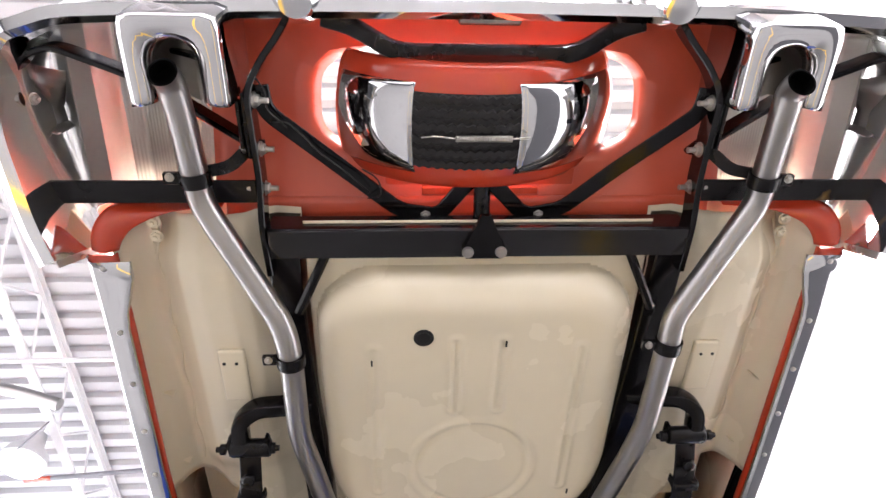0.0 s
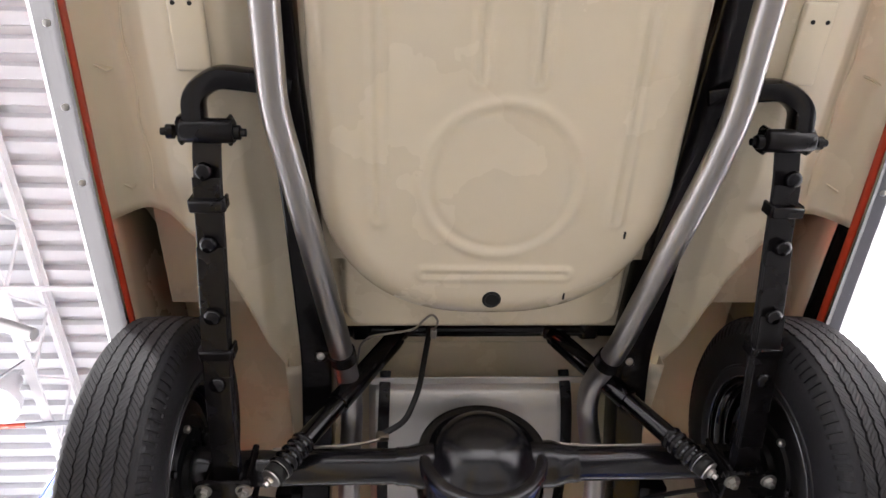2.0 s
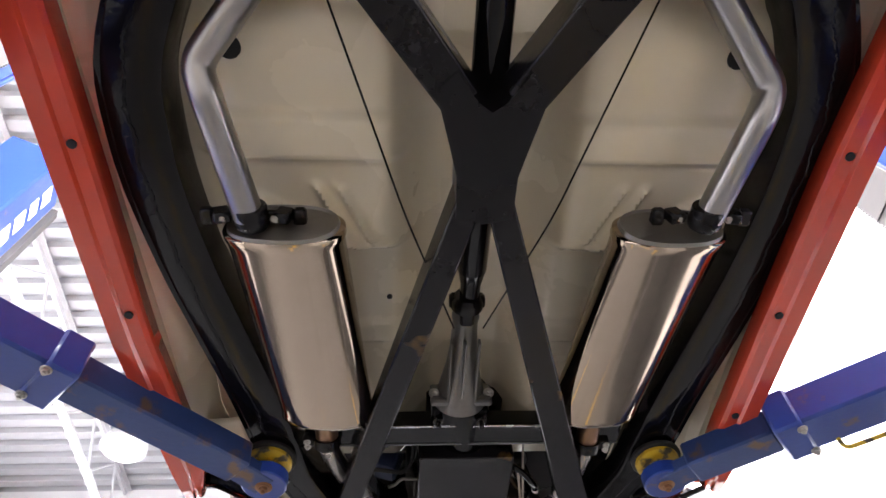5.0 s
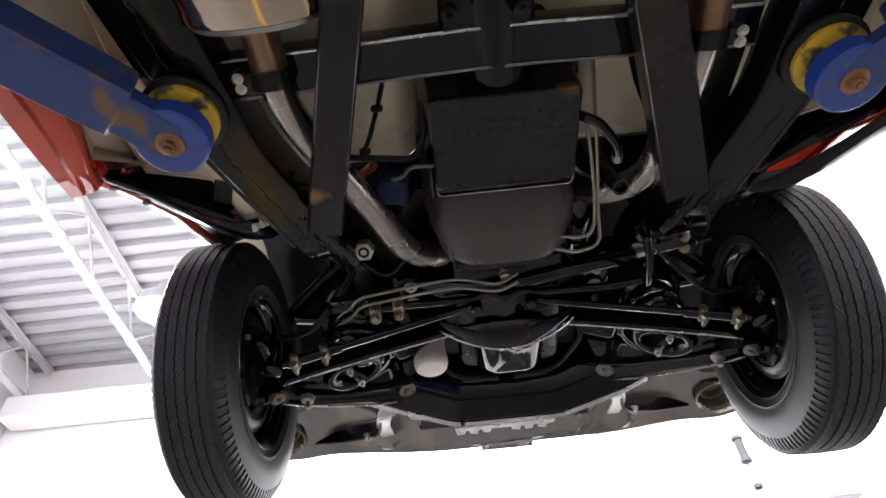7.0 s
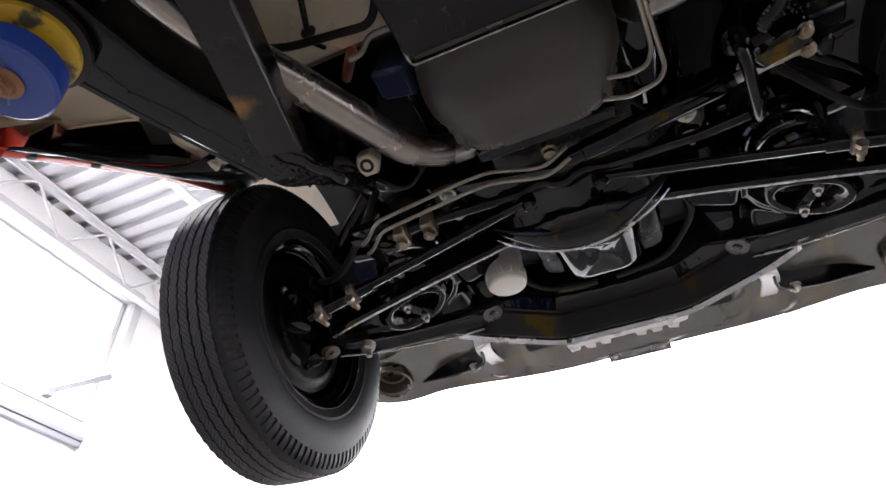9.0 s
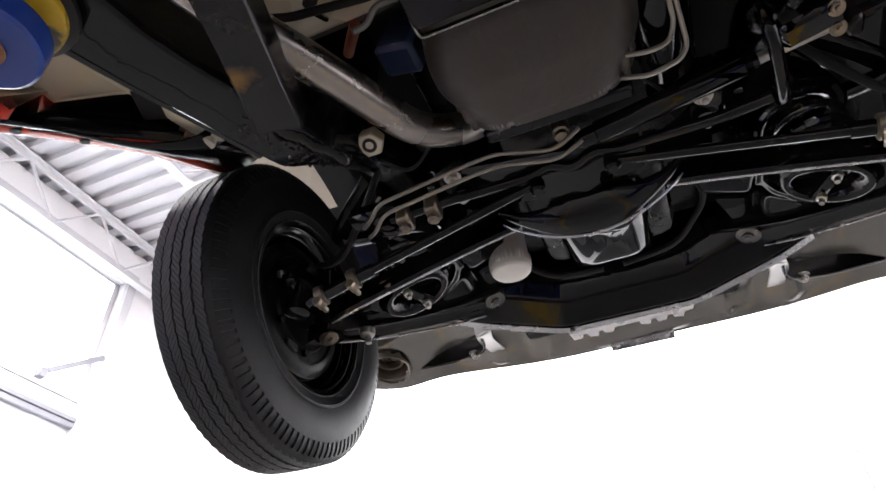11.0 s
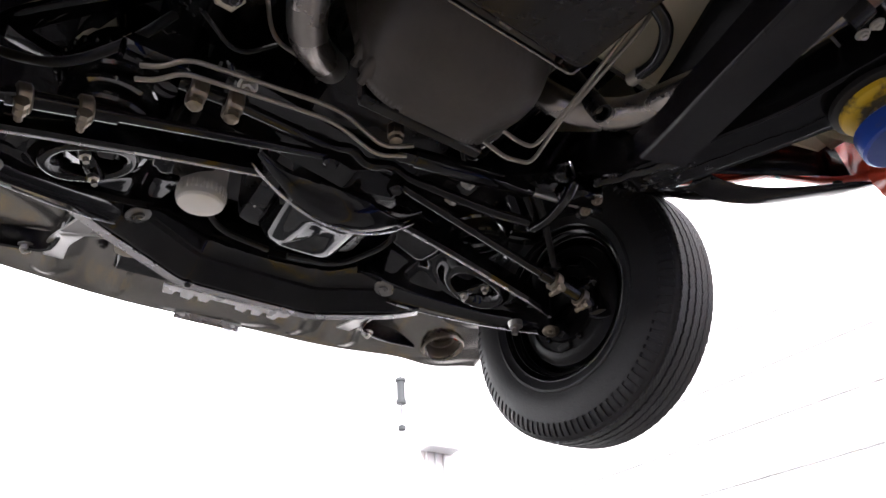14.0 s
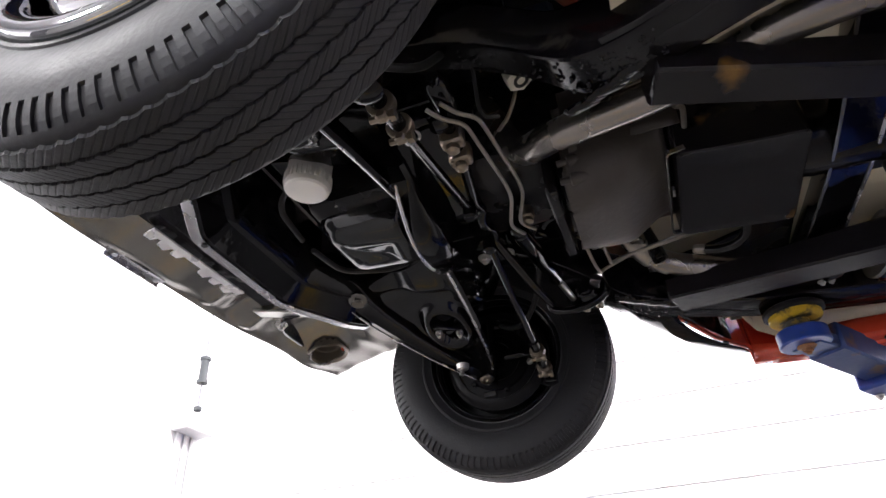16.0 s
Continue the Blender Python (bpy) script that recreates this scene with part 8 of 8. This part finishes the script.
for o, dz in ((0.0, 0.0), (0.020, -0.004)):
    bm = bmesh.new()
    tube(bm, [(-0.345, 2.40 + o, 1.93 + dz), (-0.325, 2.385 + o, 1.925 + dz), (-0.30, 2.36 + o, 1.93 + dz), (-0.14, 2.345 + o, 1.938 + dz), (-0.10, 2.345 + o, 1.94 + dz), (-0.02, 2.372 + o * 0.8, 1.938 + dz), (0.02, 2.352 + o, 1.945 + dz)], 0.0031, 0.02, 10)
    part("steering_pipe", bm, LINE, link, "bare steel hydraulic pipe")
bm = bmesh.new()
C, D = Vector((0.03, 2.385, 1.958)), Vector((0.33, 2.345, 1.968))
w = (D - C).normalized()
lathe(bm, C, w, [(0.010, -0.02), (0.014, -0.012), (0.014, 0.01), (0.0165, 0.012), (0.0165, 0.215), (0.013, 0.22), (0.010, 0.235)], 22)
cyl = part("steering_cylinder", bm, GLOSSBLACK, car, "black power steering cylinder")
bm = bmesh.new()
rod(bm, C + w * 0.22, C + w * 0.335, 0.0075, 12)
part("cylinder_rod", bm, STAINLESS, cyl, "bright cylinder rod")
bm = bmesh.new()
c = C + w * 0.345
box(bm, c, (0.022, 0.03, 0.045), bevel=0.005)
lathe(bm, c + w * 0.012, w, [(0.010, 0), (0.010, 0.014), (0.006, 0.015), (0.006, 0.03)], 8)
box(bm, c + Vector((0.0, -0.005, 0.04)), (0.09, 0.035, 0.03), bevel=0.006)
part("cylinder_bracket", bm, SATIN, cyl, "black cylinder bracket")
bm = bmesh.new()
lathe(bm, (-0.006, 2.359, 1.955), DOWN, [(0.013, -0.02), (0.013, 0.0), (0.010, 0.003), (0.010, 0.010), (0.005, 0.012), (0, 0.013)], 8)
part("pitman_nut", bm, BRASSY, link, "plated castle nut")
bm = bmesh.new()
tube(bm, [(0.262, 2.268, 1.955), (0.258, 2.262, 1.915), (0.262, 2.29, 1.898), (0.268, 2.34, 1.893), (0.272, 2.380, 1.905), (0.268, 2.382, 1.93)], 0.0085, 0.02, 12)
part("idler_arm", bm, GLOSSBLACK, link, "curved black idler arm")
bm = bmesh.new()
lathe(bm, (-0.283, 2.302, 2.010), (0, -0.35, -1), [(0.020, -0.01), (0.021, 0.002), (0.021, 0.015), (0.018, 0.018), (0.012, 0.018)], 6)
part("hex_plug", bm, mat("pale_plug", (0.55, 0.51, 0.42), 0.45, metal=0.3, vary=0.2), car, "large pale hex fitting", angle=20)
bm = bmesh.new()
lathe(bm, Vector((-0.283, 2.302, 2.010)) + Vector((0, -0.35, -1)).normalized() * 0.0190, (0, -0.35, -1), [(0.0115, -0.001), (0.0115, 0.0005), (0.0065, 0.0005), (0.0065, -0.001)], 24, caps=False)
part("plug_bore", bm, DARKRUBBER, bpy.data.objects["hex_plug"], "dark threaded bore")
# hydraulic and fuel lines beside the gearbox
bm = bmesh.new()
tube(bm, [(0.085, 2.275, 1.925), (0.120, 2.268, 1.902), (0.158, 2.262, 1.905), (0.170, 2.255, 1.918), (0.166, 2.20, 1.935), (0.158, 2.10, 1.943), (0.152, 2.04, 1.945), (0.148, 1.93, 1.99)], 0.0031, 0.012, 8)
tube(bm, [(0.100, 2.245, 1.925), (0.125, 2.240, 1.910), (0.150, 2.240, 1.915), (0.160, 2.225, 1.928), (0.157, 2.16, 1.938), (0.146, 2.08, 1.945), (0.136, 2.02, 1.95)], 0.0031, 0.012, 8)
part("cooler_line", bm, LINE, car, "pair of bent steel cooler lines")
for s, side in sides():
    bm = bmesh.new()
    tube(bm, [(s * 0.16, 2.60, 2.06), (s * 0.20, 2.70, 2.05), (s * 0.13, 2.80, 2.03), (s * 0.02, 2.81, 2.025)], 0.006, 0.04, 8)
    part("under_hose", bm, DARKRUBBER, car, "black hose under the engine")

# brake line down the toe board with clips, and a cable across
bm = bmesh.new()
tube(bm, [(-0.170, 1.80, 1.985), (-0.183, 1.915, 1.985), (-0.228, 2.033, 1.985), (-0.249, 2.074, 2.0), (-0.26, 2.12, 2.06)], 0.0042, 0.05, 8)
pipe_ob = part("toe_board_line", bm, SATIN, car, "thin black brake line on the toe board")
for p in ((-0.206, 1.975, 1.985), (-0.24, 2.06, 1.993)):
    bm = bmesh.new()
    box(bm, p, (0.020, 0.010, 0.014), bevel=0.003)
    part("line_clip", bm, DARKRUBBER, pipe_ob, "black line clip")
bm = bmesh.new()
tube(bm, [(-0.30, 2.06, 1.995), (-0.273, 2.067, 1.99), (-0.20, 2.075, 1.985), (-0.156, 2.079, 1.98), (-0.135, 2.05, 2.0), (-0.132, 1.97, 2.01)], 0.0058, 0.03, 10)
part("heater_hose", bm, DARKRUBBER, car, "black rubber hose beside the gearbox")
# selector linkage on the gearbox side
bm = bmesh.new()
tube(bm, [(-0.12, 2.085, 1.965), (-0.165, 2.085, 1.968), (-0.18, 2.10, 1.960), (-0.198, 2.095, 1.950)], 0.0042, 0.02, 10)
part("selector_lever", bm, ALLOY, car, "short cast selector lever")
bm = bmesh.new()
tube(bm, [(0.10, 1.992, 1.945), (0.145, 2.000, 1.912), (0.160, 2.018, 1.904), (0.178, 2.045, 1.910), (0.186, 2.084, 1.926)], 0.0085, 0.02, 12)
lever = part("kickdown_lever", bm, GLOSSBLACK, car, "curved black gearbox lever")
bm = bmesh.new()
lathe(bm, (0.1855, 2.080, 1.9245), (0.15, 0.9, 0.3), [(0.0095, -0.012), (0.0095, 0.006), (0.006, 0.010), (0, 0.010)], 12)
part("lever_end", bm, LINE, lever, "bright lever end")
# small drain pipe by the exhaust
bm = bmesh.new()
lathe(bm, (0.200, 2.148, 1.928), (-0.1, 0.25, 1), [(0.011, 0.03), (0.011, 0.0), (0.015, 0.0), (0.015, 0.16)], 18, caps=False)
part("drain_pipe", bm, SATIN, car, "short black drain pipe")
# engine side: starter motor, mounts, coloured parts up in the bay
bm = bmesh.new()
lathe(bm, (0.16, 2.22, 2.045), (0, 1, 0.05), [(0.0, 0), (0.03, 0.0), (0.042, 0.01), (0.042, 0.16), (0.03, 0.175), (0, 0.175)], 24)
part("starter_motor", bm, GLOSSBLACK, engine, "black starter motor")
for s, side in sides():
    bm = bmesh.new()
    box(bm, (s * 0.215, 2.47, 2.07), (0.075, 0.085, 0.07), Matrix.Rotation(s * 0.5, 3, "Y"), bevel=0.008)
    mount = part("engine_mount", bm, GLOSSBLACK, engine, "black engine mount")
    for dy in (-0.025, 0.025):
        bolt("mount_nut", (s * 0.205, 2.47 + dy, 2.03), DOWN, 0.011, mount, ZINC)
    # flexible brake hose to the drum
    bm = bmesh.new()
    tube(bm, [(s * 0.325, 2.40, 2.05), (s * 0.36, 2.42, 1.99), (s * 0.42, 2.47, 1.955), (s * 0.48, 2.52, 1.985), (s * 0.53, 2.55, 2.02)], 0.0065, 0.05, 10)
    part("front_brake_hose", bm, DARKRUBBER, car, "black front brake hose")
    # idler bracket on the frame
    if s > 0:
        bm = bmesh.new()
        box(bm, (0.315, 2.30, 1.945), (0.075, 0.040, 0.036), Matrix.Rotation(-0.25, 3, "Z"), bevel=0.008)
        bracket = part("steering_bracket", bm, GLOSSBLACK, car, "black steering bracket on the frame")
        for p in ((0.338, 2.285, 1.93), (0.342, 2.315, 1.93)):
            bolt("bracket_nut", p, (0, -0.5, -1), 0.0075, bracket, BRASSY)
        bm = bmesh.new()
        lathe(bm, (0.263, 2.273, 1.945), (0.2, -0.8, -0.5), [(0.006, 0.002), (0.010, 0.006), (0.015, 0.004), (0.017, -0.006), (0.015, -0.016), (0, -0.016)], 22)
        part("idler_eye", bm, SATIN, bracket, "round rubber-bushed idler eye")
    # upper control arm and its shaft
    bm = bmesh.new()
    sweep(bm, smooth_path([(s * 0.33, 2.46, 2.20), (s * 0.46, 2.54, 2.13), (s * 0.52, 2.585, 2.10), (s * 0.46, 2.63, 2.13), (s * 0.33, 2.72, 2.20)], 0.03, 3), rounded(0.035, 0.018, 0.006, 2))
    part("upper_arm", bm, GLOSSBLACK, car, "black upper control arm")
    # weld beads where the rail meets the X-member
    for k in range(26):
        u = k / 25
        bm = bmesh.new()
        lathe(bm, (s * (0.345 - 0.06 * u) + 0.0025 * math.sin(7 * k), 2.135 + 0.10 * u, 1.895 + 0.006 * u), DOWN, [(0.011, -0.004), (0.009 + 0.002 * math.sin(3 * k), 0.0), (0.005, 0.002), (0, 0.0025)], 10, (1.2, 0.8))
        part("weld_bead", bm, GLOSSBLACK, car, "lumpy painted weld bead")
bm = bmesh.new()
tube(bm, [(-0.30, 2.24, 2.17), (-0.27, 2.20, 2.13), (-0.245, 2.17, 2.11)], 0.009, 0.03, 14)
part("brown_hose", bm, mat("dull_brown_rubber", (0.16, 0.03, 0.012), 0.5), engine, "dull brown hose in the engine bay")
bm = bmesh.new()
box(bm, (-0.205, 2.26, 2.17), (0.07, 0.06, 0.10), Matrix.Rotation(0.3, 3, "Y"), bevel=0.008)
part("blue_cover", bm, mat("dark_blue_engine_paint", (0.02, 0.035, 0.09), 0.35, vary=0.25), engine, "dark blue engine cover")
for k, (a, b, c) in enumerate((((-0.30, 2.36, 2.03), (-0.245, 2.37, 1.985), (-0.20, 2.35, 2.02)), ((-0.24, 2.30, 2.06), (-0.215, 2.33, 2.0), (-0.16, 2.36, 2.03)), ((0.12, 2.36, 2.02), (0.16, 2.40, 1.99), (0.22, 2.40, 2.03)))):
    bm = bmesh.new()
    tube(bm, [a, b, c], 0.0032, 0.03, 8)
    part("loose_wire", bm, LINE if k == 1 else DARKRUBBER, engine, "thin wire under the engine")
for k in range(8):
    bolt("sump_bolt", (0.008 + (-0.10 if k < 4 else 0.10), 2.53 + 0.055 * (k % 4), 2.035), DOWN, 0.008, engine, ZINC if k % 2 else SATIN)

# things on the front wall
DARKGRIP = mat("dark_grip_plastic", (0.035, 0.04, 0.045), 0.5, vary=0.2)
cord = thing("pull_cord_grip", "cord with a grey hand grip hanging by the wall", "pull cord")
bm = bmesh.new()
rod(bm, (1.0, 3.9, 2.38), (1.0, 3.9, TOP - 0.005), 0.004, 6)
rod(bm, (1.0, 3.9, 2.17), (1.0, 3.9, 2.27), 0.004, 6)
part("cord", bm, GREYPLASTIC, cord)
bm = bmesh.new()
lathe(bm, (1.0, 3.9, 2.27), (0, 0, 1), [(0.014, 0), (0.022, 0.0), (0.022, 0.012), (0.017, 0.014), (0.017, 0.096), (0.022, 0.098), (0.022, 0.11), (0.01, 0.112)], 18)
part("grip", bm, DARKGRIP, cord, "dark grey ribbed grip")
bm = bmesh.new()
lathe(bm, (1.0, 3.9, 2.155), (0, 0, 1), [(0.012, 0), (0.016, 0.003), (0.016, 0.018), (0.008, 0.022)], 14)
part("knob", bm, DARKGRIP, cord, "small dark grey knob")
boxx = thing("junction_box", "white electrical box with conduits on the wall", "electrical box")
bm = bmesh.new()
box(bm, (1.56, 4.45 - 0.051, 2.33), (0.20, 0.10, 0.08), bevel=0.006)
part("enclosure", bm, STEELWHITE, boxx)
for x in (1.50, 1.56, 1.61):
    bm = bmesh.new()
    rod(bm, (x, 4.441, 0.001), (x, 4.441, 2.30), 0.008, 10)
    part("conduit", bm, STEELWHITE, boxx)

# long painted wall boards with open joints
blk = bmesh.new()
box(blk, (0, 0, 0), (0.024, Y1 - Y0 - 2.6, 0.2065), bevel=0.004)
first = part("wall_board", blk, WALLWHITE, wall_right, smooth=False)
me = first.data
for r in range(5, 21):
    ob = first if r == 5 else new("wall_board", me)
    ob.parent = wall_right
    ob.location = (X1 + 0.018, (Y0 + Y1) / 2 - 1.28, 0.9445 + 0.2135 * (r - 4))
